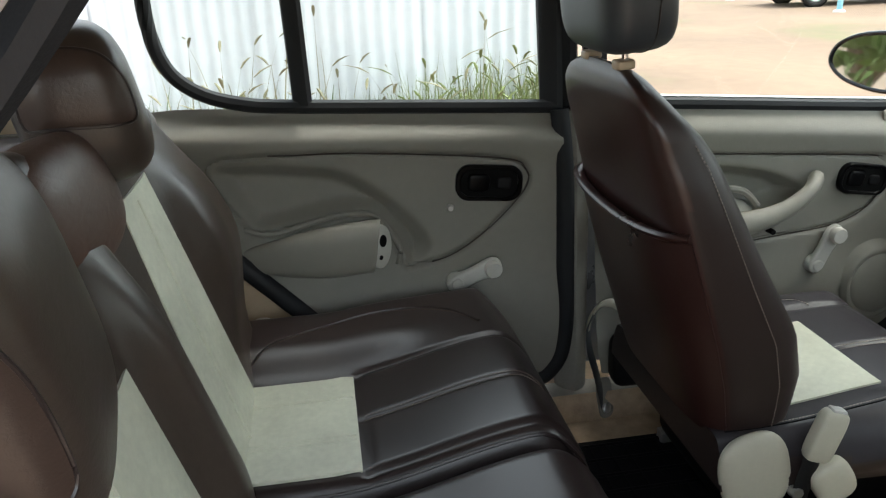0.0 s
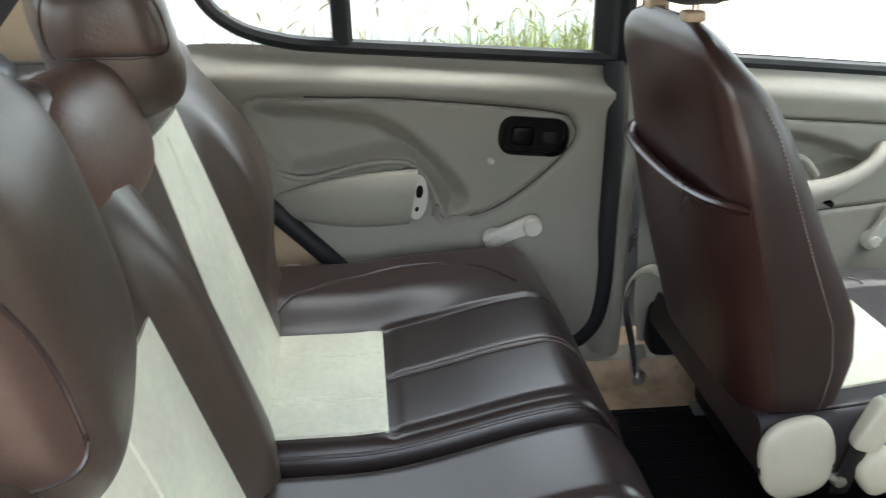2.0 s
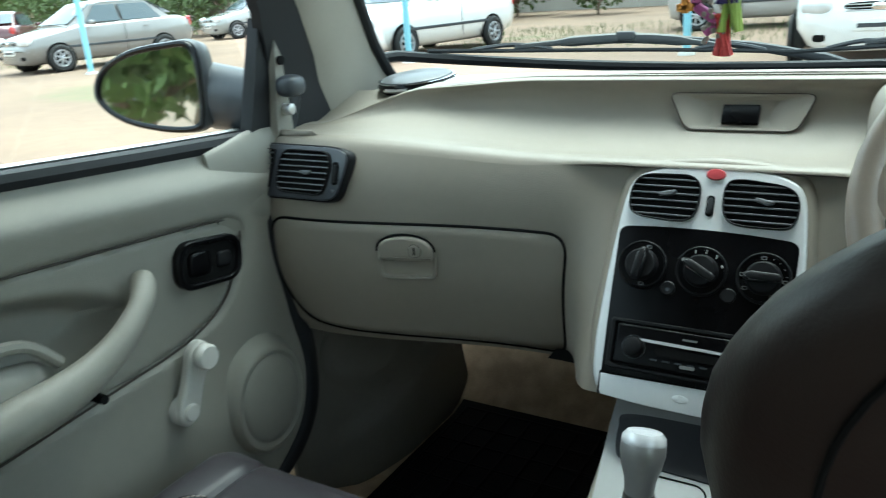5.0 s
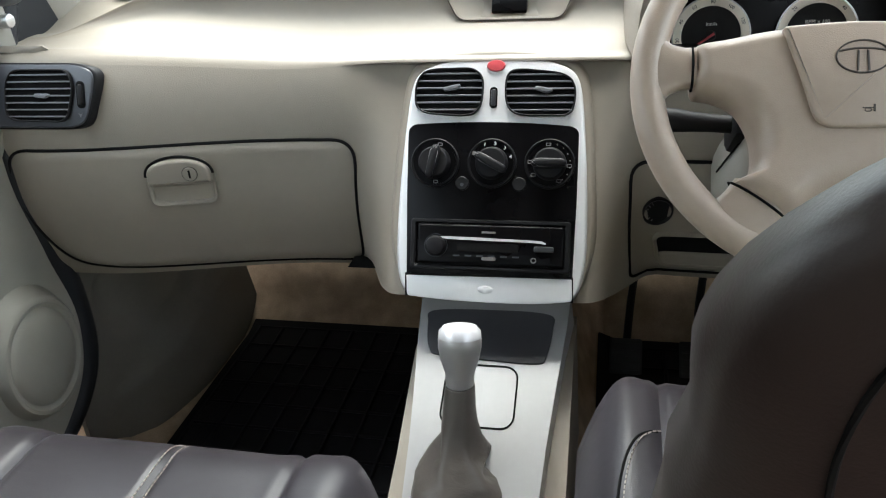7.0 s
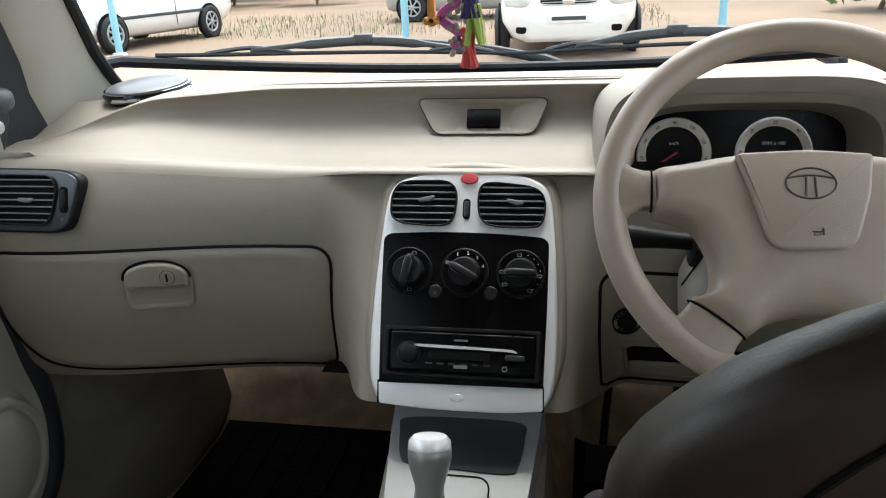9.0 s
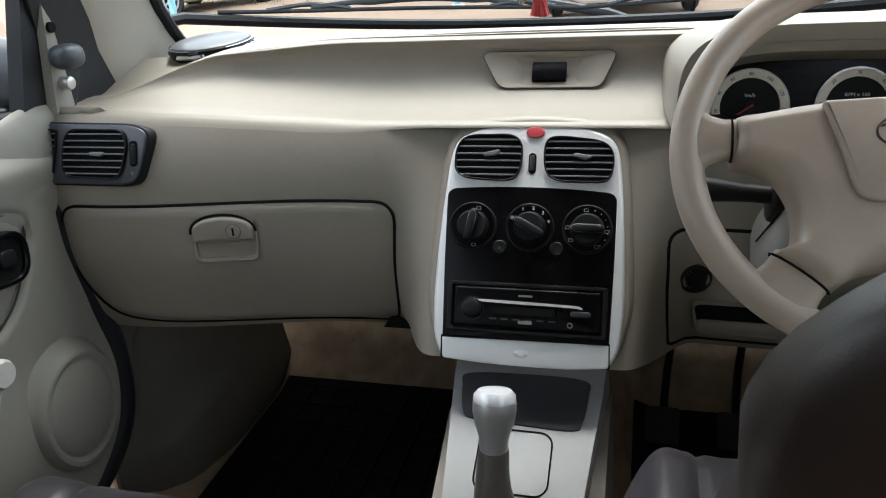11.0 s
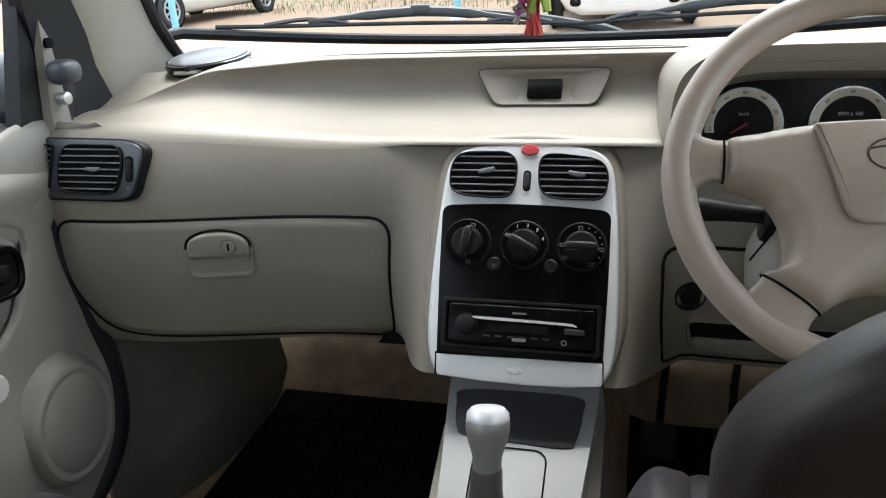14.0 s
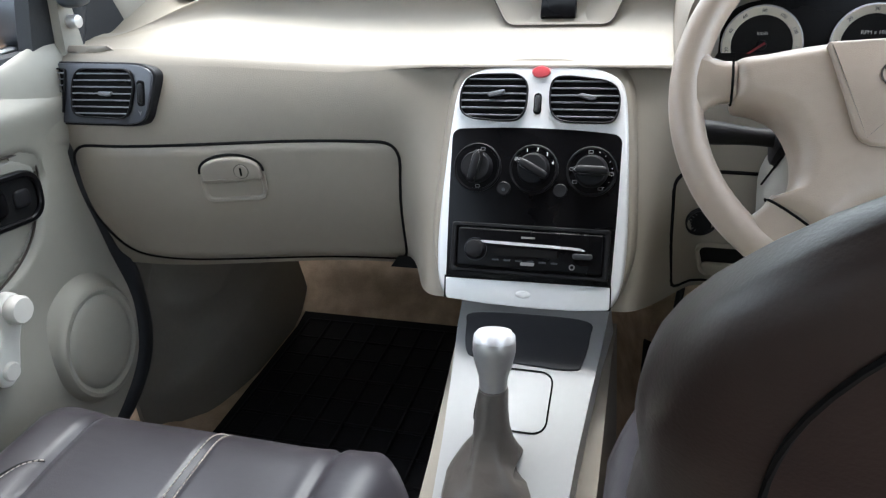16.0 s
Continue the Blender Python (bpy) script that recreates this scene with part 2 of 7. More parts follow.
def rrect(w, h, r, n=6, cx=0.0, cy=0.0):
    pts = []
    for sx, sy, a in ((1, 1, 0), (-1, 1, 90), (-1, -1, 180), (1, -1, 270)):
        for i in range(n + 1):
            t = radians(a + 90 * i / n)
            pts.append((cx + sx * (w / 2 - r) + r * math.cos(t), cy + sy * (h / 2 - r) + r * math.sin(t)))
    return pts


def circle(r, n=32, cx=0.0, cy=0.0):
    return [(cx + r * math.cos(2 * math.pi * i / n), cy + r * math.sin(2 * math.pi * i / n)) for i in range(n)]


def plate(outline, d0, d1, round_=0.0, steps=3):
    """A plate in the xy plane from height d0 to d1 with a rounded upper edge."""
    P = np.array(outline)
    nrm = []
    k = len(P)
    for i in range(k):
        t = P[(i + 1) % k] - P[i - 1]
        nn = np.array((t[1], -t[0])) / max(np.hypot(*t), 1e-9)
        nrm.append(nn)
    nrm = np.array(nrm)
    area = 0.5 * sum(P[i][0] * P[(i + 1) % k][1] - P[(i + 1) % k][0] * P[i][1] for i in range(k))
    if area < 0:
        nrm = -nrm
    rings = [[(*p, d0) for p in P]]
    if round_:
        for s in range(steps + 1):
            a = math.pi / 2 * s / steps
            q = P - nrm * round_ * (1 - math.cos(a))
            rings.append([(*p, d1 - round_ * (1 - math.sin(a))) for p in q])
    else:
        rings.append([(*p, d1) for p in P])
    return loft(rings)


def ring_plate(outer, inner, d0, d1, round_=0.0):
    """A frame between two outlines of equal length."""
    o, i = np.array(outer), np.array(inner)
    e = round_
    def pull(a, b):
        d = b - a
        return a + d / np.maximum(np.linalg.norm(d, axis=1, keepdims=True), 1e-9) * e
    rings = [[(*p, d0) for p in o], [(*p, d1 - e) for p in o], [(*p, d1) for p in pull(o, i)], [(*p, d1) for p in pull(i, o)], [(*p, d1 - e) for p in i], [(*p, d0) for p in i]]
    return loft(rings, closed=True)


def cyl(p0, p1, r0, r1=None, seg=20, bevel=0.0):
    p0, p1 = Vector(p0), Vector(p1)
    r1 = r0 if r1 is None else r1
    d = p1 - p0
    m = frame_of(p0, d.orthogonal(), d.cross(d.orthogonal()))
    L = d.length
    prof = [(0, r0)] + ([(L - bevel, r1), (L - bevel * 0.3, r1 - bevel * 0.3), (L, r1 - bevel)] if bevel else [(L, r1)])
    return moved(loft([[(r * math.cos(2 * math.pi * j / seg), r * math.sin(2 * math.pi * j / seg), h) for j in range(seg)] for h, r in prof]), m)


def lathe(prof, m=Matrix(), seg=32):
    """Turns (radius, height) pairs about the z axis."""
    return moved(loft([[(r * math.cos(2 * math.pi * j / seg), r * math.sin(2 * math.pi * j / seg), h) for j in range(seg)] for r, h in prof]), m)


def pillow(a, b, c, e=5.0, n=12, ex=None):
    """A rounded block of half sizes a, b, c."""
    vs = {}
    verts, faces = [], []
    lin = np.linspace(-1, 1, n + 1)
    lin = np.sign(lin) * np.abs(lin) ** 0.9
    def vid(p):
        key = tuple(np.round(p, 5))
        if key not in vs:
            q = np.array(p)
            s = (np.abs(q) ** e).sum() ** (1 / e)
            q = q / s
            vs[key] = len(verts)
            verts.append((q[0] * a, q[1] * b, q[2] * c))
        return vs[key]
    for ax in range(3):
        for sgn in (-1, 1):
            for i in range(n):
                for j in range(n):
                    quad = []
                    for di, dj in ((0, 0), (1, 0), (1, 1), (0, 1)):
                        p = [0, 0, 0]
                        p[ax], p[(ax + 1) % 3], p[(ax + 2) % 3] = sgn, lin[i + di], lin[j + dj]
                        quad.append(vid(p))
                    faces.append(quad if sgn > 0 else quad[::-1])
    return bm_from(verts, faces)


def stitches(pts, step=0.0075, length=0.0045, r=0.0009):
    """Short thread dashes along a line."""
    P = np.array(pts, float)
    seg = np.linalg.norm(np.diff(P, axis=0), axis=1)
    s = np.concatenate([[0], np.cumsum(seg)])
    verts, faces = [], []
    for a in np.arange(0, s[-1] - length, step):
        q = [np.array([np.interp(a + d, s, P[:, k]) for k in range(3)]) for d in (0, length)]
        d = q[1] - q[0]
        d /= max(np.linalg.norm(d), 1e-9)
        u = np.cross(d, (0.3, 0.5, 0.81))
        u /= np.linalg.norm(u)
        w = np.cross(d, u)
        b = len(verts)
        for p in q:
            for x, y in ((1, 0), (0, 1), (-1, 0), (0, -1)):
                verts.append(p + u * r * x + w * r * y)
        faces += [(b + i, b + (i + 1) % 4, b + 4 + (i + 1) % 4, b + 4 + i) for i in range(4)] + [(b + 3, b + 2, b + 1, b), (b + 4, b + 5, b + 6, b + 7)]
    return bm_from(verts, faces)


def poly_dist(P, Q):
    """Signed distance of points P to the closed outline Q: negative inside."""
    P, Q = np.asarray(P, float), np.asarray(Q, float)
    d = np.full(len(P), 1e9)
    inside = np.zeros(len(P), bool)
    for i in range(len(Q)):
        a, b = Q[i - 1], Q[i]
        ab = b - a
        t = np.clip(((P - a) @ ab) / max(ab @ ab, 1e-12), 0, 1)
        d = np.minimum(d, np.linalg.norm(P - (a + t[:, None] * ab), axis=1))
        if a[1] != b[1]:
            hit = ((a[1] > P[:, 1]) != (b[1] > P[:, 1])) & (P[:, 0] < (b[0] - a[0]) * (P[:, 1] - a[1]) / (b[1] - a[1]) + a[0])
            inside ^= hit
    return np.where(inside, -d, d)


def text(body, size, m, parent, name="lettering", depth=0.0004, material=None):
    cu = bpy.data.curves.new(name, "FONT")
    cu.body, cu.size, cu.align_x, cu.align_y, cu.extrude, cu.resolution_u = body, size, "CENTER", "CENTER", depth, 2
    tmp = bpy.data.objects.new("tmp", cu)
    me = bpy.data.meshes.new_from_object(tmp)
    bpy.data.objects.remove(tmp)
    me.transform(m)
    me.materials.clear()
    me.materials.append(material or M["white"])
    ob = new(name, me)
    ob.parent = parent
    up = parent
    while up.parent:
        up = up.parent
    ob.matrix_parent_inverse = HOME[up.name] if up is parent else Matrix()
    return ob



# ---------- ground ----------
def dirt_material():
    m = mat("dirt_ground", (0.19, 0.128, 0.086), 0.95, var=0.22, vscale=0.35, bump=0.6, bscale=40)
    t, b = m.node_tree, m.node_tree.nodes["Principled BSDF"]
    N, L = t.nodes.new, t.links.new
    src = b.inputs["Base Color"].links[0].from_socket
    co, g1, r1, mx = N("ShaderNodeTexCoord"), N("ShaderNodeTexNoise"), N("ShaderNodeMapRange"), N("ShaderNodeMix")
    mx.data_type = "RGBA"
    g1.inputs["Scale"].default_value, g1.inputs["Detail"].default_value = 0.22, 8
    r1.inputs["From Min"].default_value, r1.inputs["From Max"].default_value = 0.60, 0.74
    L(co.outputs["Object"], g1.inputs["Vector"])
    L(g1.outputs["Fac"], r1.inputs["Value"])
    L(r1.outputs["Result"], mx.inputs[0])
    L(src, mx.inputs[6])
    mx.inputs[7].default_value = (0.12, 0.13, 0.055, 1)
    L(mx.outputs[2], b.inputs["Base Color"])
    return m


def ground_z(x, y):
    return -0.05 + 0.02 * math.sin(x * 0.7 + 1) * math.sin(y * 0.6) * min(1, (abs(x) + abs(y)) / 6)


span = np.concatenate([-np.geomspace(600, 22, 14), np.linspace(-20, 20, 61), np.geomspace(22, 600, 14)])
solo("ground", grid(lambda x, y: (x, y, ground_z(x, y)), span, span), dirt_material(), "bare reddish-brown dirt yard with thin grass patches", "ground", kind="structure")

# ---------- car shell ----------
shell = thing("car_floor", "tan carpeted floor pan of the small car", "car floor", (0, 0.5, 0.2), kind="structure")


def floor_z(x, y):
    tun = 0.15 * (1 - sm(0.07, 0.15, abs(x))) * sm(-0.9, 0.35, y)
    return 0.215 + tun + 0.30 * sm(1.38, 1.75, y) + 0.10 * sm(0.63, 0.72, abs(x))


part("carpet", grid(lambda x, y: (x, y, float(floor_z(x, y))), np.linspace(-0.72, 0.72, 61), np.linspace(-1.0, 1.78, 71), 0.02), M["carpet"], shell)
part("underbody", box(-0.76, 0.76, -1.55, 1.85, 0.10, 0.185, 0.02), M["gap"], shell)


def roof_z(x, y):
    return 1.42 - 0.05 * (x / 0.6) ** 2 - 0.045 * float(sm(0.45, 1.05, y)) - 0.06 * float(sm(-0.6, -1.25, y))


roof = thing("roof", "pale fabric-lined car roof", "roof", (0, 0, 1.42), kind="structure")
part("headliner", grid(lambda x, y: (x, y + (0.06 - 0.07 * (x / 0.56) ** 2) * float(sm(0.5, 1.0, y)), roof_z(x, y)), np.linspace(-0.585, 0.585, 25), np.linspace(-1.2, 1.02, 34), 0.03), M["trim_lite"], roof)


for s, side in ((-1, "left"), (1, "right")):
    body = thing("body_side", "silver car body side with pillars and sill", "car body", (s * 0.72, 0.3, 0.2), kind="structure")
    # front roof pillar with its trim, the dark window seal and the glazing corner
    PIL = ((0.86, 1.22, 1.42), (0.90, 1.19, 1.385), (0.954, 1.165, 1.335), (1.0, 1.148, 1.288), (1.073, 1.106, 1.235), (1.128, 1.070, 1.196), (1.25, 0.970, 1.105), (1.375, 0.860, 1.005))
    px = lambda z: 0.658 - 0.21 * max(0.0, z - 0.95)
    part("front_pillar", loft([[(s * (px(z) + 0.05), yr, z), (s * (px(z) + 0.006), yr - 0.004, z), (s * px(z), yr + 0.004, z), (s * (px(z) - 0.008), yr + (yf - yr) * 0.3, z), (s * (px(z) - 0.013), yr + (yf - yr) * 0.6, z), (s * (px(z) - 0.014), yf - 0.012, z), (s * (px(z) - 0.010), yf, z), (s * (px(z) + 0.05), yf + 0.01, z)] for z, yr, yf in PIL]), M["trim_lite"], body)
    part("windscreen_seal", tube([(s * (px(z) - 0.013), yf + 0.006, z) for z, yr, yf in PIL[1:]], 0.011, 8), M["rubber"], body)
    part("door_frame_seal", loft([[(s * (px(z) + 0.03), y0_, z), (s * (px(z) + 0.010), y0_, z), (s * (px(z) + 0.006), (y0_ + y1_) / 2, z), (s * (px(z) + 0.004), y1_ + 0.004, z), (s * (px(z) + 0.03), y1_ + 0.01, z)] for z, y0_, y1_ in ((0.89, 1.03, 1.20), (0.954, 1.045, 1.168), (1.0, 1.045, 1.15), (1.073, 1.025, 1.108), (1.128, 0.998, 1.072), (1.25, 0.895, 0.972), (1.36, 0.76, 0.865))]), M["rubber"], body)
    part("roof_seal", tube(smooth_path([(s * 0.588, 0.80, 1.345), (s * 0.588, 0.62, 1.355), (s * 0.585, 0.25, 1.36)], 6), 0.022, 10, flat=0.6), M["rubber"], body)
    part("roof_rail", tube(smooth_path([(s * 0.565, 1.0, 1.372), (s * 0.595, 0.78, 1.38), (s * 0.60, 0.2, 1.395), (s * 0.60, -0.7, 1.385), (s * 0.60, -1.2, 1.33)], 5), 0.035, 10), M["trim_lite"], body)
    part("middle_pillar", tube(smooth_path([(s * 0.69, 0.205, 0.20), (s * 0.705, 0.205, 0.5), (s * 0.71, 0.20, 0.80), (s * 0.71, 0.19, 0.93)], 5), 0.05, 12, flat=0.75, up=(0, 1, 0)), M["pillar"], body)
    part("upper_pillar", tube(smooth_path([(s * 0.715, 0.19, 0.92), (s * 0.69, 0.175, 1.1), (s * 0.63, 0.15, 1.38)], 5), 0.035, 10, flat=0.7, up=(0, 1, 0)), M["rubber"], body)
    if s > 0:
        edge = [(0.60, -0.280, 1.37), (0.575, -0.355, 1.270), (0.565, -0.410, 1.205), (0.575, -0.470, 1.14), (0.60, -0.57, 1.04), (0.63, -0.67, 0.94)]
        part("rear_pillar", loft([smooth_path(edge, 4), [(x + 0.02, y - 0.07, z + 0.055) for x, y, z in smooth_path(edge, 4)], [(x + 0.05, y - 0.22, z + 0.10) for x, y, z in smooth_path(edge, 4)], [(x + 0.06, y - 0.22, z + 0.06) for x, y, z in smooth_path(edge, 4)]], caps=False, closed=True), M["paint"], body)
        part("opening_seal", tube(smooth_path(edge, 6), 0.010, 8), M["rubber"], body)
    else:
        part("rear_pillar", tube(smooth_path([(s * 0.70, -0.78, 0.55), (s * 0.70, -0.80, 0.95), (s * 0.66, -0.82, 1.18), (s * 0.60, -0.86, 1.37)], 5), 0.075, 12, flat=0.6, up=(0, 1, 0)), M["trim_lite"], body)
    part("sill", box(s * 0.70 - 0.07, s * 0.70 + 0.07, -0.62, 0.90, 0.14, 0.285, 0.02), M["pillar"], body)
    part("carpet_edge", tube([(s * 0.628, y, 0.245) for y in np.linspace(-0.55, 0.88, 20)], 0.040, 8, flat=0.35, up=(s, 0, 0)), M["carpet"], body, "tan carpet turned up the sill")
    part("quarter_panel", box(s * 0.74 - 0.02, s * 0.74 + 0.02, -1.5, -0.70, 0.25, 0.94, 0.015), M["paint"], body)
    part("wing", box(s * 0.76 - 0.02, s * 0.76 + 0.02, 1.10, 2.05, 0.25, 0.86, 0.015), M["paint"], body)
    part("quarter_trim", grid(lambda u, v: (s * (0.69 - 0.03 * v), -1.25 + 0.60 * u, 0.42 + 0.53 * v), np.linspace(0, 1, 8), np.linspace(0, 1, 8), 0.015), M["door"], body)

back = thing("tailgate", "closed hatch with dark plastic parcel shelf and rear window", "tailgate", (0, -1.2, 0.6), kind="structure")
part("panel", box(-0.70, 0.70, -1.47, -1.42, 0.25, 0.93, 0.01), M["paint"], back)
rg = part("window", grid(lambda u, v: (u * (0.62 - 0.06 * v), -1.42 + 0.22 * v, 0.93 + 0.42 * v), np.linspace(-1, 1, 8), np.linspace(0, 1, 5)), M["glass"], back)
rg.visible_shadow = False
shelf = thing("parcel_shelf", "grey parcel shelf with oval speakers behind the rear seat", "parcel shelf", (0, -1.0, 0.86), kind="structure")
part("board", box(-0.655, 0.655, -1.40, -0.74, 0.925, 0.948, 0.008), mat("shelf_grey", (0.17, 0.165, 0.18), 0.8, bump=0.3), shelf)
for s in (-1, 1):
    m = frame_of((s * 0.52, -1.02, 0.948), (1, 0, 0), (0, 1, 0)) @ Matrix.Diagonal((0.95, 1.25, 1, 1))
    pod = part("speaker_pod", moved(lathe([(0.118, -0.002), (0.116, 0.016), (0.106, 0.034), (0.090, 0.042), (0.080, 0.040), (0.074, 0.026), (0.001, 0.022)], seg=32), m), M["housing"], shelf, "dark grey oval speaker pod")
    part("speaker_cone", moved(lathe([(0.066, 0.028), (0.060, 0.033), (0.030, 0.026), (0.024, 0.034), (0.001, 0.038)], seg=28), m), M["slat"], pod)
    part("speaker_ring", moved(lathe([(0.080, 0.040), (0.078, 0.044), (0.073, 0.043), (0.071, 0.036)], seg=32), m), M["satin"], pod)
part("pillar_trim", grid(lambda u, v: (-0.690 + 0.20 * v ** 1.3 * 0.42, -1.40 + (0.60 - 0.10 * v) * u, 0.948 + 0.42 * v), np.linspace(0, 1, 10), np.linspace(0, 1, 10), 0.015), M["cream"], back, "tan rear pillar trim")

# bonnet and scuttle ahead of the windscreen, plain walls that close the nose
nose = thing("bonnet", "silver sloping bonnet with black scuttle", "bonnet", (0, 2.0, 0.8), kind="structure")
part("panel", grid(lambda x, y: (x, y, 0.868 - 0.17 * (y - 1.78) - 0.10 * (x / 0.7) ** 2), np.linspace(-0.70, 0.70, 17), np.linspace(1.86, 2.55, 12), 0.01), M["paint"], nose)
part("scuttle", grid(lambda x, y: (x, y, 0.872 - 0.02 * (x / 0.7) ** 2), np.linspace(-0.70, 0.70, 17), np.linspace(1.60, 1.87, 5), 0.01), M["black"], nose)
part("firewall", box(-0.70, 0.70, 1.76, 1.80, 0.20, 0.86), M["carpet"], nose)


def screen_pt(u, v):
    """The bowed windscreen: u across from -1 to 1, v from the base up."""
    half = 0.645 + (0.535 - 0.645) * v
    y = (1.72 - 0.36 * abs(u) ** 2.3) * (1 - v) + (1.06 - 0.06 * abs(u) ** 2) * v
    return (u * half, y, (0.905 + 0.07 * abs(u) ** 2.3) * (1 - v) + 1.375 * v)


ws = thing("windscreen", "clean laminated windscreen with a black band along its base", "windscreen", (0, 1.6, 0.92), kind="structure")
pane = part("pane", grid(screen_pt, np.linspace(-1, 1, 25), np.linspace(0, 1, 11)), M["screen"], ws)
pane.visible_shadow = False
part("base_band", tube([(-0.648, 1.312, 0.975)] + [screen_pt(u, 0.004) for u in np.linspace(-0.99, 0.99, 41)] + [(0.648, 1.312, 0.975)], 0.010, 8), M["rubber"], ws)



# ---------- dashboard ----------
dash = thing("dashboard", "beige moulded plastic dashboard with a scooped passenger shelf", "dashboard", (0, 1.2, 0.6))
TILT = math.atan2(0.471, 0.882)


def ledge_y(x):
    return 1.095 - 0.055 * float(sm(-0.25, -0.62, x)) - 0.03 * float(sm(0.4, 0.66, x))


def ledge_z(x):
    return 0.862 + 0.027 * float(sm(-0.2, -0.6, x))


def lip(x):
    """How far the ledge's edge rolls over: less above the centre stack."""
    return 0.42 + 0.58 * float(sm(0.125, 0.31, abs(x)))


def lip_y(x):
    return ledge_y(x) - 0.012 * lip(x)


def lip_z(x):
    return ledge_z(x) - 0.014 * lip(x) - 0.0005


def crest_y(x):
    return 1.212 - 0.100 * float(sm(-0.44, -0.64, x)) ** 1.2


def rim_z(x):
    return 0.950 - 0.012 * float(sm(-0.28, -0.50, x)) - 0.046 * float(sm(-0.48, -0.645, x))


def top_line(x):
    """The dashboard's top from the ledge, up the scoop, over its brow and on to the windscreen."""
    yl, zl, yb, zb = ledge_y(x), ledge_z(x), crest_y(x), rim_z(x)
    h = zb - zl
    u = max(-1.0, min(1.0, x / 0.645))
    ye, ze = screen_pt(u, 0)[1], screen_pt(u, 0)[2] - 0.004
    gap = max(0.012, yb - 0.072 - yl)
    k = lip(x)
    o = float(sm(-0.62, -0.40, x))
    pts = [(lip_y(x), lip_z(x)), (yl - 0.0075 * k, zl - 0.0085 * k), (yl + 0.003 - 0.004 * k, zl - 0.0035 * k), (yl + 0.010, zl), (yl + gap * 0.6, zl), (yb - 0.060, zl + 0.035 * h), (yb - 0.034 + 0.004 * o, zl + 0.14 * h), (yb - 0.014 + 0.014 * o, zl + 0.33 * h), (yb - 0.005 + 0.018 * o, zl + 0.57 * h), (yb + 0.014 * o, zl + 0.79 * h), (yb + 0.002 + 0.005 * o, zl + 0.925 * h), (yb + 0.006 + 0.001 * o, zl + 0.978 * h), (yb + 0.022, zb), (yb + 0.05, zb + 0.001), (yb + (ye - yb) * 0.55, zb + (ze - zb) * 0.45), (ye, ze)]
    return smooth_path(pts, 6)


TOP = {float(x): top_line(float(x)) for x in np.linspace(-0.665, 0.665, 110)}
part("top_pad", grid(lambda x, v: (x, TOP[float(x)][int(v)][0], TOP[float(x)][int(v)][1]), np.linspace(-0.665, 0.665, 110), np.arange(85), 0.006), M["trim"], dash, sharp=70)


def stack_y(z):
    return 0.97 + (z - 0.62) * 0.534


def face_foot(x):
    return 0.556 + 0.037 * (1 - float(sm(0.125, 0.20, abs(x))))


def face_pt(x, v):
    """The front of the dashboard, v from the ledge down."""
    z = lip_z(x) - v * (lip_z(x) - face_foot(x))
    yl = lip_y(x)
    side = yl - (0.022 + 0.006 * float(sm(0.22, 0.60, abs(x)))) * (1 - (1 - min(v / 0.36, 1.0)) ** 2.4) + 0.030 * float(sm(0.50, 1.05, v)) + 0.014 * float(sm(0.86, 1.0, v)) ** 2
    mid = stack_y(z) + 0.008
    w = 1 - float(sm(0.120, 0.205, abs(x)))
    return (x, side * (1 - w) + mid * w, z)


part("fascia", grid(face_pt, np.linspace(-0.665, 0.665, 120), np.linspace(0, 1, 40), -0.01), M["trim"], dash)
# near-black sheet that stands in for the shade beneath the dashboard
part("underside_shade", grid(lambda x, v: (x, 1.10 + 0.45 * v, 0.585 + 0.01 * v), np.linspace(-0.66, 0.66, 12), np.linspace(0, 1, 4), 0.01), M["gap"], dash)


def on_face(x, z, lift=0.0):
    """A point of the fascia at x and height z, lifted towards the seats."""
    v = (lip_z(x) - z) / (lip_z(x) - face_foot(x))
    p = face_pt(x, v)
    return (x, p[1] - lift, z)


def face_frame(x, z, lift=0.0, d=0.03):
    """Axes that lie on the fascia at x and z."""
    p = [Vector(on_face(x + a, z + b, lift)) for a, b in ((0, 0), (-d, 0), (d, 0), (0, -d), (0, d))]
    return frame_of(p[0], p[2] - p[1], p[4] - p[3])


def face_loop(loop, lift=0.0):
    return [on_face(x, z, lift) for x, z in loop]


def face_patch(outline, lift, n=10):
    """A patch with that outline laid over the fascia."""
    P = np.array(outline)
    c = P.mean(0)
    rings = []
    for s in np.linspace(1, 0.0008, n):
        rings.append(face_loop(c + (P - c) * s, lift if s < 0.985 else 0.0))
    bm = loft(rings, caps=False)
    return bm


def round_poly(pts, r, n=5):
    """A polygon with its corners rounded; r is one radius or one for each corner."""
    P = [np.array(p, float) for p in pts]
    k, out = len(P), []
    for i in range(k):
        a_, p, b_ = P[i - 1], P[i], P[(i + 1) % k]
        ri = r[i] if isinstance(r, (list, tuple)) else r
        la, lb = np.hypot(*(a_ - p)), np.hypot(*(b_ - p))
        p0, p1 = p + (a_ - p) / la * min(ri, 0.48 * la), p + (b_ - p) / lb * min(ri, 0.48 * lb)
        for j in range(n + 1):
            t = j / n
            out.append((1 - t) ** 2 * p0 + 2 * t * (1 - t) * p + t * t * p1)
    return out


def dense(loop, step=0.012):
    """A closed outline with points no further apart than step."""
    out = []
    for a, b in zip(loop, loop[1:] + loop[:1]):
        n = max(1, math.ceil(np.hypot(*(np.array(b) - a)) / step))
        out += [np.array(a) + (np.array(b) - a) * q / n for q in range(n)]
    return out


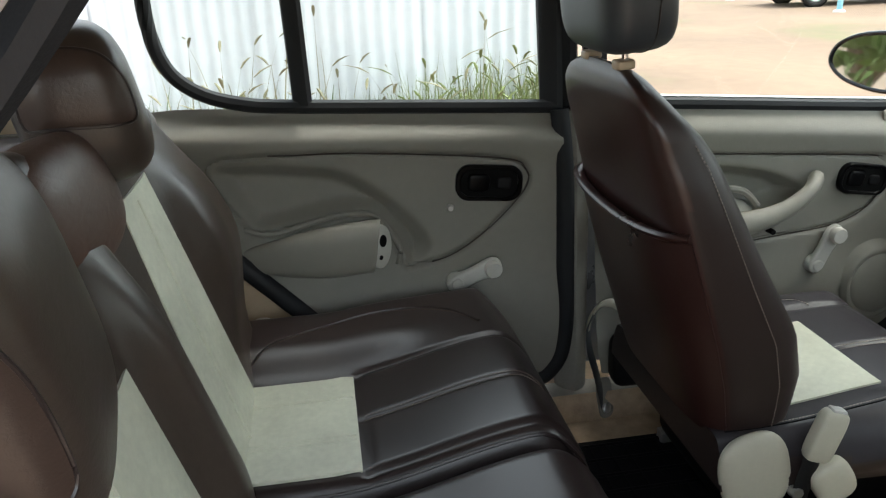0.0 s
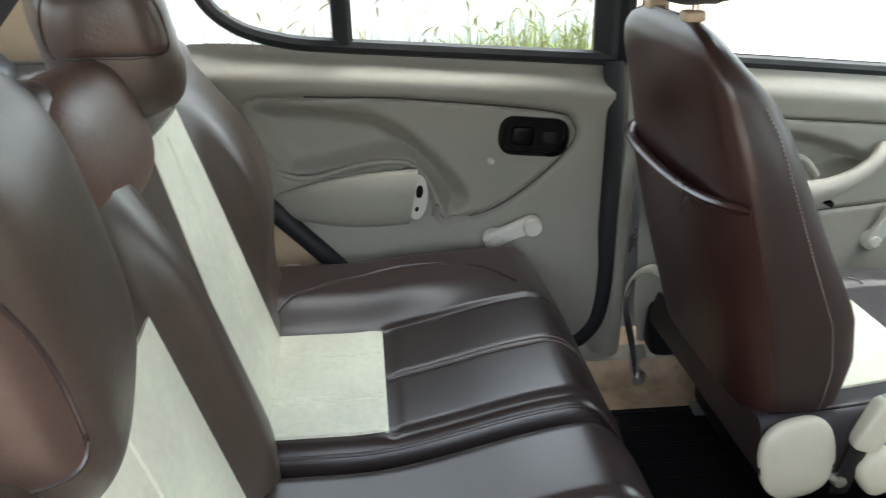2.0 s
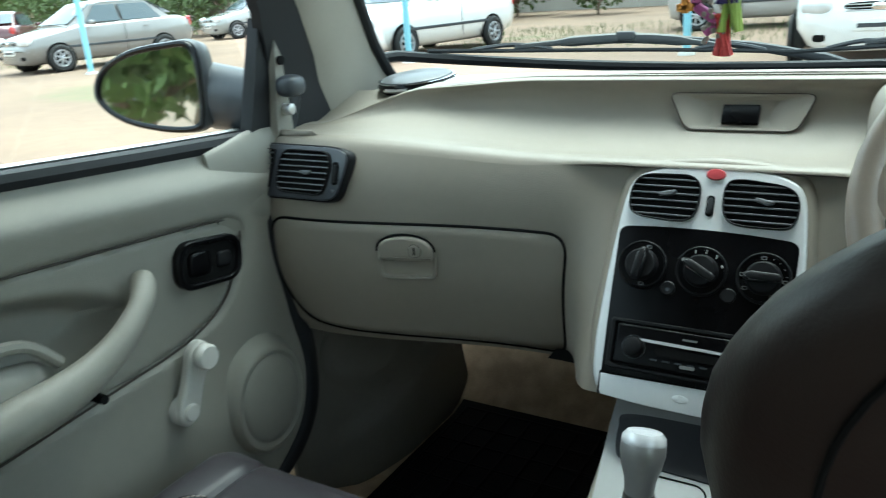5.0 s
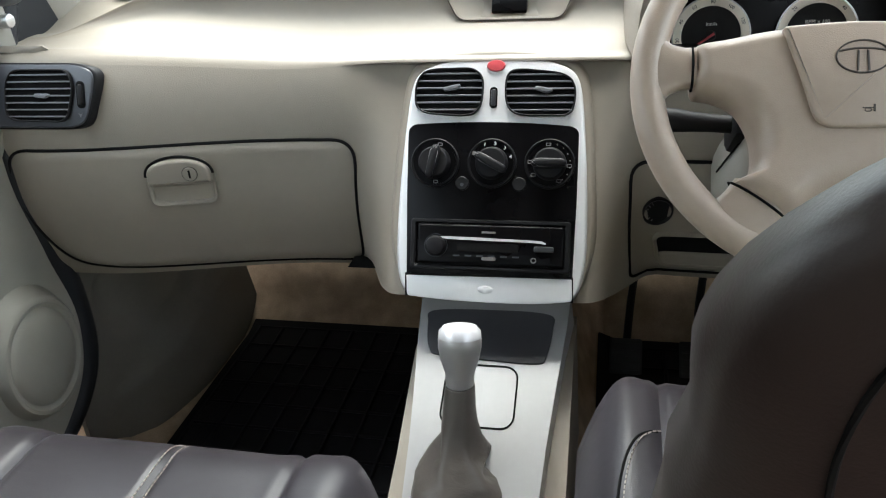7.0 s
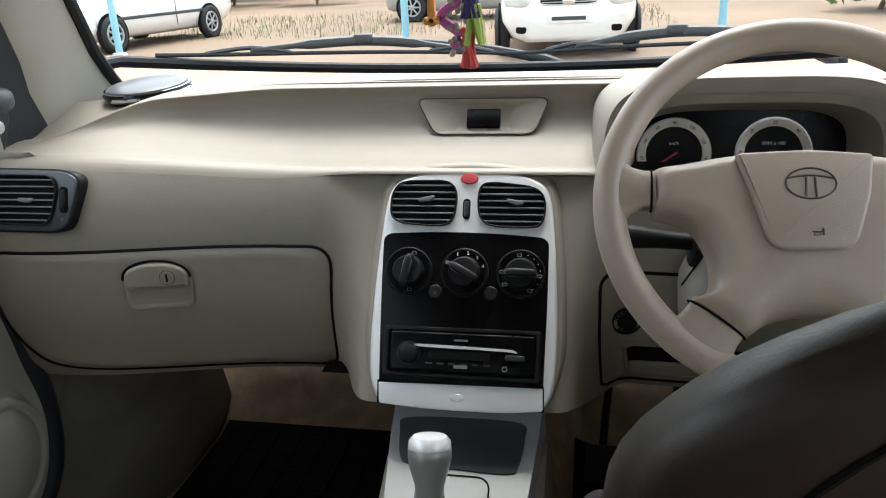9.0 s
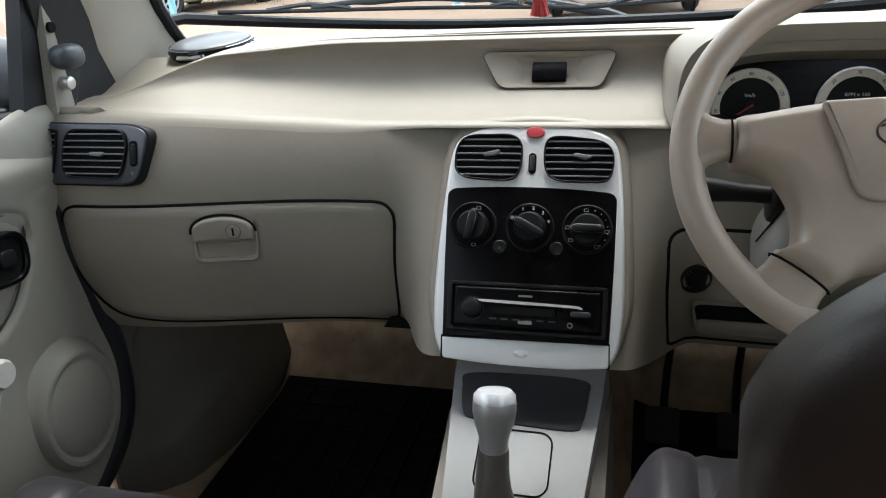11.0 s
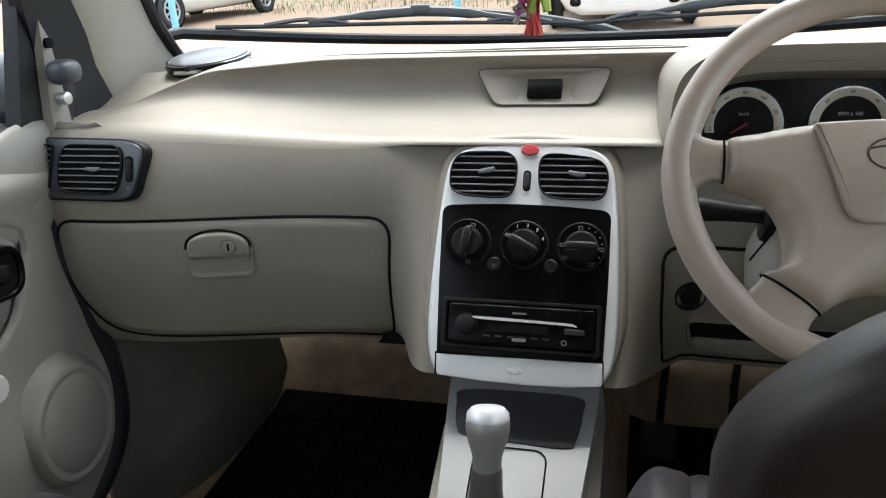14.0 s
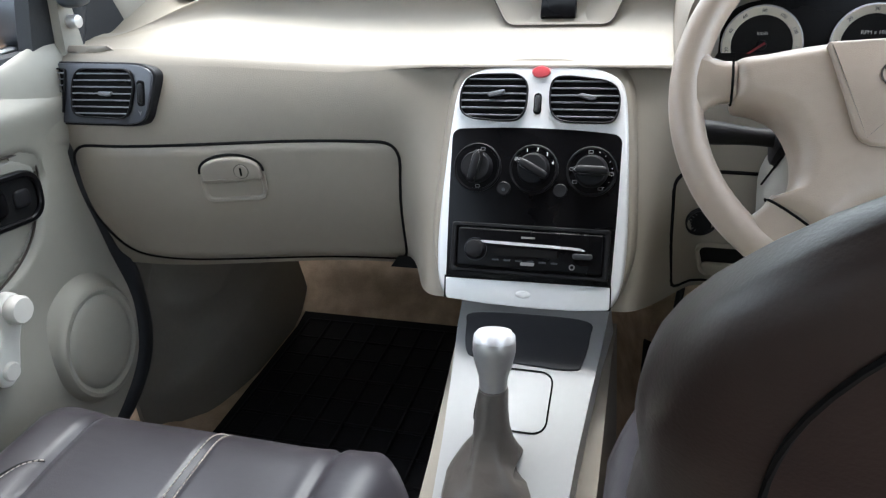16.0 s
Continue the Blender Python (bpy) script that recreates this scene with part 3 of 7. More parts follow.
# glovebox: door, dark gap round it, latch
gl_out = dense(round_poly([(-0.655, 0.768), (-0.183, 0.762), (-0.200, 0.566), (-0.40, 0.567), (-0.56, 0.572), (-0.630, 0.590), (-0.659, 0.66)], [0.034, 0.034, 0.028, 0.05, 0.05, 0.05, 0.05], 8))
glove = part("glovebox", face_patch(gl_out, 0.006, 14), M["trim"], dash, "closed beige glovebox lid")
part("gap", tube(face_loop(gl_out, 0.0012), 0.0021, 6, True), M["gap"], glove)
latch_m = face_frame(-0.421, 0.725, 0.0065)


def arch(w, foot, top, r, n=12):
    """An upright outline with a flat foot, rounded lower corners and a domed head."""
    head = [(w * math.cos(a), top - 0.026 + 0.026 * math.sin(a) ** 0.9) for a in np.linspace(0, math.pi, n * 2)]
    low = [(-w, foot + r), (-w + r * 0.3, foot + r * 0.3), (-w + r, foot), (w - r, foot), (w - r * 0.3, foot + r * 0.3), (w, foot + r)]
    return head + low


cup, dish = arch(0.0455, -0.043, 0.0275, 0.010), arch(0.041, -0.0385, 0.022, 0.008)
part("latch_recess", moved(loft([[(x, z, 0.0) for x, z in cup], [(x, z, 0.0032) for x, z in cup], [(x * 0.97, z * 0.97, 0.0042) for x, z in cup], [(x, z, 0.0032) for x, z in dish], [(x * 0.9, z * 0.9, -0.004) for x, z in dish]]), latch_m), M["trim"], glove)
part("recess_gap", moved(tube([(x * 0.985, z * 0.985, 0.0040) for x, z in cup if z > -0.004], 0.0019, 6), latch_m), M["gap"], glove)
lid = [(0.0425 * math.cos(a), 0.001 + 0.0235 * math.sin(a) ** 0.75) for a in np.linspace(0, math.pi, 24)] + [(-0.0425, -0.008), (-0.040, -0.0115), (0, -0.0125), (0.040, -0.0115), (0.0425, -0.008)]
latch = part("latch", moved(plate(lid, 0, 0.0095, 0.005, 5), latch_m), M["trim"], glove, "beige latch with a key barrel")
part("key_barrel", moved(lathe([(0.0098, 0), (0.0098, 0.0100), (0.0085, 0.0112), (0.001, 0.0112)], latch_m @ pose(0.016, 0.004, 0), 24), Matrix()), M["trim"], latch)
part("barrel_ring", moved(tube([(0.0100 * math.cos(a), 0.0100 * math.sin(a), 0.0098) for a in np.linspace(0, 2 * math.pi, 25)[:-1]], 0.0006, 5, True), latch_m @ pose(0.016, 0.004, 0)), M["groove"], latch)
part("key_slot", moved(box(-0.0014, 0.0014, -0.0055, 0.0055, 0.0100, 0.0118), latch_m @ pose(0.016, 0.004, 0)), M["gap"], latch)


def span_at(shape, y):
    """Where a level line crosses an outline."""
    P, xs = [np.array(p) for p in shape], []
    for i in range(len(P)):
        p, q = P[i - 1], P[i]
        if (p[1] - y) * (q[1] - y) < 0:
            xs.append(p[0] + (q[0] - p[0]) * (y - p[1]) / (q[1] - p[1]))
    return (min(xs), max(xs)) if len(xs) > 1 else None


def louvre_vent(parent, m, shape, n, name="air_vent", tab=None, slat="louvre"):
    """A black air vent: frame, dark recess, thin slats and the thumb tab."""
    P = np.array(shape)
    c = (P.min(0) + P.max(0)) / 2
    v = part(name, moved(ring_plate(P, c + (P - c) * (0.955, 0.94), -0.003, 0.0025, 0.001), m), M["black"], parent, "black louvred air vent")
    part("recess", moved(plate(c + (P - c) * 0.985, -0.003, -0.0022), m), M["gap"], v)
    lo, hi = P.min(0)[1], P.max(0)[1]
    for i in range(n):
        y = lo + (hi - lo) * (i + 0.85) / (n + 0.7)
        s_ = span_at(c + (P - c) * 0.965, y)
        if s_:
            part("slat", moved(box(s_[0], s_[1], -0.0010, 0.0010, -0.0015, 0.0015, 0.0005, 1), m @ pose(0, y, 0)), M[slat], v)
    if tab:
        part("thumb_tab", moved(plate(round_poly([(-0.011, -0.002), (0.004, -0.0035), (0.011, 0.0), (0.010, 0.003), (-0.010, 0.0025)], 0.002), 0.0, 0.0045, 0.001), m @ pose(tab[0], tab[1], 0, 0, 0, tab[2])), M["slat"], v)
    return v


# outer vent on the passenger's end, wrapped round the corner
vm = frame_of(on_face(-0.579, 0.838, 0.000), (1, 0.0, 0), (0, 0.30, 0.954))
ov_l = round_poly([(-0.085, 0.043), (0.055, 0.041), (0.079, 0.032), (0.078, 0.012), (0.063, -0.036), (0.044, -0.043), (-0.085, -0.043)], [0.004, 0.02, 0.012, 0.02, 0.014, 0.012, 0.004], 5)
ov = part("outer_vent", moved(plate(ov_l, -0.020, 0.003, 0.003), vm), M["black"], dash, "black outer air vent panel")
part("vent_face", moved(plate([(x * 0.972 - 0.001, y * 0.945) for x, y in ov_l], 0.0, 0.0058, 0.002), vm), M["ventface"], ov)
louvre_vent(ov, vm @ pose(0, 0, 0.0085), round_poly([(-0.040, 0.034), (0.044, 0.033), (0.050, 0.012), (0.040, -0.026), (0.030, -0.034), (-0.044, -0.032), (-0.054, -0.024), (-0.052, 0.015)], [0.012, 0.012, 0.012, 0.010, 0.008, 0.008, 0.01, 0.02], 5), 7, tab=(0.004, 0.0, -2), slat="slat")
louvre_vent(ov, vm @ pose(0, 0, 0.0085), round_poly([(-0.085, 0.034), (-0.060, 0.033), (-0.063, 0.005), (-0.068, -0.028), (-0.085, -0.030)], 0.004, 4), 7, "side_vent", slat="slat")
part("wheel_slot", moved(plate(rrect(0.011, 0.034, 0.005), 0.004, 0.0075), vm @ pose(0.0575, 0.001, 0)), M["gap"], ov)
part("thumb_wheel", moved(box(-0.0038, 0.0038, -0.013, 0.013, 0.002, 0.0105, 0.003), vm @ pose(0.0575, 0.001, 0)), M["black"], ov)
part("air_mark", moved(plate([(-0.003, 0.002), (0, 0.0), (0.003, 0.002), (0, -0.004)], 0, 0.0006), vm @ pose(0.055, -0.024, 0.0062)), M["slat"], ov)

# ---------- centre stack ----------
SM = frame_of((0, 0.97, 0.62), (1, 0, 0), (0, 0.471, 0.882))
half = [(-0.101, -0.026), (-0.113, -0.008), (-0.1175, 0.03), (-0.1165, 0.09), (-0.1125, 0.16), (-0.1065, 0.225), (-0.100, 0.247), (-0.085, 0.259), (-0.05, 0.2685), (0, 0.2715)]
half = half + [(-x, y) for x, y in half[-2::-1]]
out_l = round_poly(half, [0.006, 0.02] + [0.03] * (len(half) - 4) + [0.02, 0.006], 4)
stack = part("centre_panel", moved(loft([[(x * (1 + (k_ - 1) * float(sm(-0.03, 0.06, y))), (y * k_ + j_) if y > 0.2 else y + (j_ + 0.2 * (k_ - 1)) * float(sm(0.0, 0.2, y)), d) for x, y in out_l] for k_, j_, d in ((1.16, -0.02, -0.05), (1.12, -0.016, -0.016), (1.085, -0.011, -0.006), (1.05, -0.006, -0.001), (1.03, -0.004, 0.0))]), SM), M["trim"], dash)
pan_o = round_poly([(-0.1025, 0.001), (-0.1055, 0.10), (-0.1065, 0.181), (-0.099, 0.187), (-0.05, 0.1895), (0, 0.190), (0.05, 0.1885), (0.096, 0.185), (0.1035, 0.179), (0.1035, 0.10), (0.1015, 0.003), (0, 0.002)], [0.001, 0.02, 0.006, 0.006, 0.02, 0.02, 0.02, 0.006, 0.006, 0.02, 0.001, 0.001], 4)
part("bezel", moved(plate(out_l, -0.004, 0.0045, 0.005, 5), SM), M["silver"], stack, "silver painted surround")
part("strip_gap", moved(plate([(-0.1035, -0.0265), (0.1035, -0.0265), (0.1025, 0.004), (-0.1045, 0.002)], 0.003, 0.0048), SM), M["gap"], stack)
part("lower_strip", moved(plate(round_poly([(-0.1025, -0.001), (-0.101, -0.0265), (-0.05, -0.030), (0.005, -0.031), (0.06, -0.030), (0.102, -0.0255), (0.1010, 0.0015), (0, 0.0005)], [0.001, 0.004, 0.01, 0.01, 0.01, 0.004, 0.001, 0.001], 3), 0.002, 0.0062, 0.001), SM), M["silver"], stack, "silver strip with a small moulded emblem")
panel = part("control_panel", moved(plate(pan_o, 0.0, 0.0055, 0.001), SM), M["panel"], stack, "black heater control panel")
part("hazard_switch", moved(lathe([(0.0115, 0), (0.0115, 0.0035), (0.010, 0.0055), (0.001, 0.006)], SM @ pose(0.001, 0.2585, 0.002) @ Matrix.Diagonal((1, 0.62, 1, 1)), 24), Matrix()), M["redp"], stack, "red hazard switch")
louvre_vent(stack, SM @ pose(0, 0, 0.0078), round_poly([(-0.0995, 0.234), (-0.092, 0.2505), (-0.078, 0.2555), (-0.028, 0.2565), (-0.016, 0.249), (-0.0125, 0.236), (-0.0145, 0.210), (-0.023, 0.1975), (-0.045, 0.1965), (-0.086, 0.1995), (-0.099, 0.208)], 0.01, 4), 6, "centre_vent", tab=(-0.052, 0.231, 12), slat="slat")
louvre_vent(stack, SM @ pose(0, 0, 0.0078), round_poly([(0.0995, 0.228), (0.093, 0.243), (0.079, 0.2495), (0.034, 0.2545), (0.018, 0.2525), (0.0125, 0.240), (0.0135, 0.214), (0.021, 0.2005), (0.038, 0.1965), (0.090, 0.1965), (0.097, 0.206)], 0.01, 4), 6, "centre_vent", tab=(0.060, 0.228, -12), slat="slat")
part("vent_wheel_slot", moved(plate(rrect(0.0095, 0.026, 0.0045), 0.003, 0.0055), SM @ pose(-0.001, 0.2195, 0)), M["gap"], stack)
part("vent_wheel", moved(box(-0.0032, 0.0032, -0.010, 0.010, 0.003, 0.008, 0.002), SM @ pose(-0.001, 0.2195, 0)), M["louvre"], stack)
part("emblem", moved(lathe([(0.010, 0), (0.008, 0.001), (0.001, 0.0012)], SM @ pose(-0.003, -0.015, 0.006) @ Matrix.Diagonal((1, 0.5, 1, 1)), 20), Matrix()), M["silver"], stack)
for i, (kx, turn) in enumerate(((-0.071, -12), (0.0, 62), (0.070, 90))):
    km = SM @ pose(kx, 0.139, 0.0055)
    dialp = part("heater_dial", lathe([(0.0305, 0), (0.0305, 0.002), (0.029, 0.0035), (0.027, 0.0015), (0.001, 0.0015)], km), M["black"], panel)
    part("dial_face", lathe([(0.0265, 0), (0.0265, 0.0022), (0.001, 0.0022)], km), M["panel"], dialp)
    knob = part("knob", lathe([(0.0205, 0.001), (0.019, 0.011), (0.017, 0.013), (0.001, 0.013)], km, 28), M["black"], dialp)
    part("grip", moved(pillow(0.0055, 0.021, 0.008, 4, 5), km @ pose(0, 0, 0.014, 0, 0, turn)), M["black"], knob)
    part("pointer", moved(tube([(-0.0042, -0.016, 0.0195), (-0.0048, 0.012, 0.0205), (0, 0.0195, 0.0205), (0.0048, 0.012, 0.0205), (0.0042, -0.016, 0.0195)], 0.0005, 5), km @ pose(0, 0, 0.0, 0, 0, turn)), M["mark"], knob)
    if i == 1:
        for j, ch in enumerate("1234"):
            a = radians(112 - 31 * j)
            text(ch, 0.0062, km @ pose(0.0243 * math.cos(a), 0.0243 * math.sin(a), 0.003), dialp)
        part("fan_mark", moved(plate(rrect(0.0045, 0.0045, 0.001, 2), 0.002, 0.003), km @ pose(-0.022, 0.012, 0)), M["mark"], dialp)
    else:
        for a in ((75, -85) if i == 0 else (95, 175, 215, -60, -5)):
            part("symbol", moved(ring_plate(rrect(0.006, 0.0042, 0.001, 2), rrect(0.0042, 0.0024, 0.0006, 2), 0.002, 0.003), km @ pose(0.0235 * math.cos(radians(a)), 0.0235 * math.sin(radians(a)), 0)), M["mark"], dialp)
        for a in range(-50, 90, 20):
            if i == 2:
                part("tick", moved(lathe([(0.0006, 0.002), (0.0006, 0.003)], km @ pose(0.0245 * math.cos(radians(a)), 0.0245 * math.sin(radians(a)), 0), 6), Matrix()), M["white"], dialp)
for kx in (-0.036, 0.034):
    b_ = part("push_button", lathe([(0.0088, 0.004), (0.0088, 0.007), (0.0075, 0.008), (0.001, 0.0075)], SM @ pose(kx, 0.114, 0), 20), M["black"], panel)
    part("button_mark", lathe([(0.0022, 0.0076), (0.0022, 0.0082)], SM @ pose(kx, 0.1125, 0), 10), M["housing"], b_) if kx < 0 else None

# car radio
radio = part("car_radio", moved(ring_plate(rrect(0.196, 0.062, 0.004), rrect(0.182, 0.051, 0.003), 0.0, 0.0085, 0.002), SM @ pose(0.0, 0.039, 0.002)), M["black"], panel, "black single-slot car radio with a silver display strip")
part("faceplate", moved(plate(rrect(0.180, 0.049, 0.004), 0, 0.012, 0.003), SM @ pose(0.001, 0.039, 0.0)), M["panel"], radio)
rm = SM @ pose(0.001, 0.039, 0.0122)
part("volume_knob", lathe([(0.0125, 0), (0.0125, 0.006), (0.011, 0.010), (0.009, 0.0112), (0.001, 0.0105)], rm @ pose(-0.066, -0.002, -0.002), 28), M["black"], radio)
part("volume_ring", moved(ring_plate(circle(0.0145), circle(0.0138), -0.002, 0.0005), rm @ pose(-0.066, -0.002, 0)), M["housing"], radio)
part("display_strip", moved(plate(smooth_path([(-0.054, 0.0095), (0.05, 0.0075), (0.066, 0.0055), (0.067, 0.003), (0.05, 0.0045), (-0.050, 0.0062)], 3, True), 0, 0.0012), rm), M["cap"], radio, "bright silver strip")
part("maker_mark", moved(box(-0.0085, 0.0085, -0.0012, 0.0012, 0, 0.0006), rm @ pose(-0.001, 0.0155, 0)), M["satin"], radio)
part("display_window", moved(plate(rrect(0.075, 0.010, 0.002), 0, 0.0005), rm @ pose(-0.002, -0.003, 0)), M["gap"], radio)
for i in range(6):
    part("preset_key", moved(box(-0.004, 0.004, -0.001, 0.001, 0, 0.001), rm @ pose(-0.040 + i * 0.0145, -0.0135, 0)), M["housing"], radio)
part("eject_key", moved(plate(rrect(0.017, 0.004, 0.0015), 0, 0.0012), rm @ pose(0.0, -0.0165, 0)), M["satin"], radio)
part("source_key", moved(plate(rrect(0.024, 0.007, 0.003), 0, 0.002, 0.001), rm @ pose(0.066, -0.003, 0)), M["louvre"], radio)
part("socket_ring", moved(ring_plate(circle(0.0035, 16), circle(0.0022, 16), 0, 0.001), rm @ pose(0.054, -0.0165, 0)), M["satin"], radio)

# clock panel in the scoop
ck = frame_of((0.003, 1.2105, 0.9065), (1, 0, 0), (0, 0.5, 0.866))
trap = round_poly([(-0.0955, 0.0255), (0.0915, 0.0245), (0.071, -0.0265), (-0.067, -0.0265)], 0.013, 6)
inner = [(x * 0.975, y * 0.94) for x, y in trap]
dent = round_poly([(-0.034, 0.017), (0.034, 0.017), (0.026, -0.018), (-0.026, -0.018)], 0.006, 6)
clock = part("clock_panel", moved(merged(ring_plate(trap, inner, -0.004, 0.0012, 0.001), loft([[(x, y, 0.0006) for x, y in inner]] + [[(xi + (xd - xi) * q, yi + (yd - yi) * q, 0.0006 - 0.014 * q ** 1.6) for (xi, yi), (xd, yd) in zip(inner, dent)] for q in (0.25, 0.5, 0.75, 1.0)], caps=False)), ck), M["trim"], dash, "beige dished panel with a small black clock")
part("gap", moved(tube([(x, y, 0.0) for x, y in trap], 0.0009, 6, True), ck @ pose(0, 0, 0.0006)), M["groove"], clock)
face = part("display", moved(box(-0.0235, 0.0235, -0.014, 0.0135, -0.016, -0.004, 0.002), ck @ pose(0, 0, 0, -8)), M["panel"], clock)
for i in range(3):
    part("clock_key", moved(box(-0.0012, 0.0012, -0.0014, 0.0014, -0.0045, -0.0034), ck @ pose(-0.012 + i * 0.011, -0.0065, 0, -8)), M["mark"], face)
part("sun_sensor", lathe([(0.014, 0), (0.013, 0.003), (0.001, 0.004)], pose(0.008, 1.112, 0.8625) @ Matrix.Diagonal((1, 0.6, 1, 1)), 20), M["trim"], dash)

# demister slot and the round tweeter on the dash corner
tw = thing("dash_perfume", "flat oval black and chrome air freshener resting on the dashboard", "air freshener", (-0.55, 1.285, 0.936))
tm = pose(-0.548, 1.292, 0.931, 7, -4, 30) @ Matrix.Diagonal((1.22, 0.92, 1, 1))
part("base", lathe([(0.046, -0.010), (0.055, 0.0), (0.057, 0.008), (0.054, 0.013), (0.001, 0.013)], tm), M["gloss"], tw)
part("cap", lathe([(0.052, 0.012), (0.051, 0.016), (0.046, 0.0185), (0.001, 0.0195)], tm), M["lens"], tw, "dark mirror-like cap")
part("chrome_line", moved(tube([(0.054 * math.cos(a), 0.054 * math.sin(a), 0.0135) for a in np.linspace(0, 2 * math.pi, 49)[:-1]], 0.0011, 5, True), tm), M["chrome"], tw)
for a in (-118, -28):
    part("chrome_clip", moved(tube([(0.057 * math.cos(radians(a + d)), 0.057 * math.sin(radians(a + d)), 0.006) for d in range(-18, 19, 4)], 0.0085, 6, flat=0.5), tm), M["chrome"], tw)
    part("clip_hole", lathe([(0.003, 0), (0.003, 0.001), (0.0005, 0.001)], tm @ pose(0.060 * math.cos(radians(a)), 0.060 * math.sin(radians(a)), 0.011), 10), M["gap"], tw)

# ---------- instrument hood ----------
hood = part("instrument_hood", loft([[(0.327 + a * math.copysign(abs(math.cos(t)) ** 0.48, math.cos(t)), y, 0.868 + h * abs(math.sin(t)) ** 0.48) for t in np.linspace(0, math.pi, 33)] + [(0.327 + (a - th) * math.copysign(abs(math.cos(t)) ** 0.48, math.cos(t)), y + dy, 0.866 + (h - th) * abs(math.sin(t)) ** 0.48) for t in np.linspace(math.pi, 0, 33)]
                              for a, h, th, y, dy in ((0.150, 0.100, 0.020, 1.12, 0.0), (0.158, 0.108, 0.016, 1.045, 0.0), (0.162, 0.112, 0.012, 1.03, 0.004), (0.166, 0.114, 0.030, 1.045, 0.0), (0.172, 0.112, 0.05, 1.12, 0.0), (0.178, 0.085, 0.05, 1.28, 0.0), (0.18, 0.055, 0.05, 1.40, 0.0))[2:]]), M["trim"], dash)
part("hood_inner", loft([[(0.327 + a * math.copysign(abs(math.cos(t)) ** 0.48, math.cos(t)), y, 0.866 + h * abs(math.sin(t)) ** 0.48) for t in np.linspace(0, math.pi, 33)] for a, h, y in ((0.150, 0.096, 1.036), (0.143, 0.084, 1.075), (0.139, 0.077, 1.13))], caps=False), M["black"], dash)
cm = frame_of((0.327, 1.125, 0.885), (1, 0, 0), (0, 0.20, 0.98))
cluster = part("gauge_panel", moved(plate(rrect(0.280, 0.135, 0.03), -0.01, 0.0, 0), cm), M["panel"], dash, "black instrument cluster with two pale-ringed dials")
for gx, unit, marks in ((-0.0755, "km/h", ("0", "20", "40", "60", "80", "100", "120", "140", "160")), (0.040, "RPM x 100", ("0", "10", "20", "30", "40", "50", "60"))):
    gm = cm @ pose(gx, -0.0115, 0.001)
    dl = part("dial", lathe([(0.043, 0), (0.043, 0.002), (0.001, 0.002)], gm, 40), M["black"], cluster)
    part("dial_ring", moved(ring_plate(circle(0.043, 48), circle(0.0335, 48), 0.001, 0.004, 0.0006), gm), M["dial"], dl, "pale dial ring")
    part("chrome_edge", moved(ring_plate(circle(0.0445, 48), circle(0.043, 48), 0.001, 0.0045), gm), M["satin"], dl)
    for i, s_ in enumerate(marks):
        a = radians(220 - 260 * i / (len(marks) - 1))
        text(s_, 0.0055, gm @ pose(0.038 * math.cos(a), 0.038 * math.sin(a), 0.0042, 0, 0, math.degrees(a) - 90), dl, "numeral", material=M["black"])
    text(unit, 0.006, gm @ pose(0, 0.013, 0.0022), dl, "unit")
    na = radians(214 if gx < 0 else 218)
    part("needle", moved(tube([(-0.004 * math.cos(na), -0.004 * math.sin(na), 0.0065), (0.039 * math.cos(na), 0.039 * math.sin(na), 0.0062)], [0.0016, 0.0008], 6), gm), M["redp"], dl)
    part("hub", lathe([(0.006, 0.002), (0.005, 0.006), (0.001, 0.006)], gm, 20), M["black"], dl)

# lower driver's panel with the level dial and coin tray
low_o = round_poly([(0.166, 0.738), (0.22, 0.738), (0.30, 0.738), (0.40, 0.738), (0.52, 0.736), (0.52, 0.65), (0.515, 0.572), (0.40, 0.570), (0.30, 0.570), (0.22, 0.570), (0.172, 0.572), (0.167, 0.65)], [0.022, 0.01, 0.01, 0.01, 0.02, 0.02, 0.02, 0.01, 0.01, 0.01, 0.022, 0.02], 5)
lp = part("driver_panel", face_patch(low_o, 0.004, 10), M["trim"], dash)
part("gap", tube(face_loop(low_o, 0.001), 0.0022, 6, True), M["gap"], lp)
dm = face_frame(0.201, 0.672, 0.006, 0.018)
part("level_dial", lathe([(0.020, -0.004), (0.020, 0.002), (0.0185, 0.0035), (0.016, 0.001), (0.001, 0.001)], dm), M["black"], lp)
for a in range(120, 241, 20):
    part("dial_tick", moved(box(-0.0004, 0.0004, -0.0015, 0.0015, 0.001, 0.0018), dm @ pose(0.0135 * math.cos(radians(a)), 0.0135 * math.sin(radians(a)), 0, 0, 0, a - 90)), M["mark"], lp)
tray_m = face_frame(0.300, 0.613, 0.006, 0.025)
tray_l = round_poly([(-0.105, 0.028), (0.105, 0.028), (0.105, -0.026), (-0.095, -0.026)], 0.016, 5)
part("coin_tray", moved(ring_plate(tray_l, [(x * 0.95, y * 0.86 + 0.0025) for x, y in tray_l], -0.002, 0.006, 0.002), tray_m), M["trim"], lp)
part("tray_hollow", moved(plate([(x * 0.96, y * 0.88 + 0.0025) for x, y in tray_l], -0.001, 0.0012), tray_m), M["gap"], lp)
part("tray_lip", moved(plate(round_poly([(-0.096, -0.002), (0.10, -0.002), (0.10, -0.022), (-0.09, -0.022)], 0.010, 5), 0, 0.006, 0.003), tray_m), M["trim"], lp)

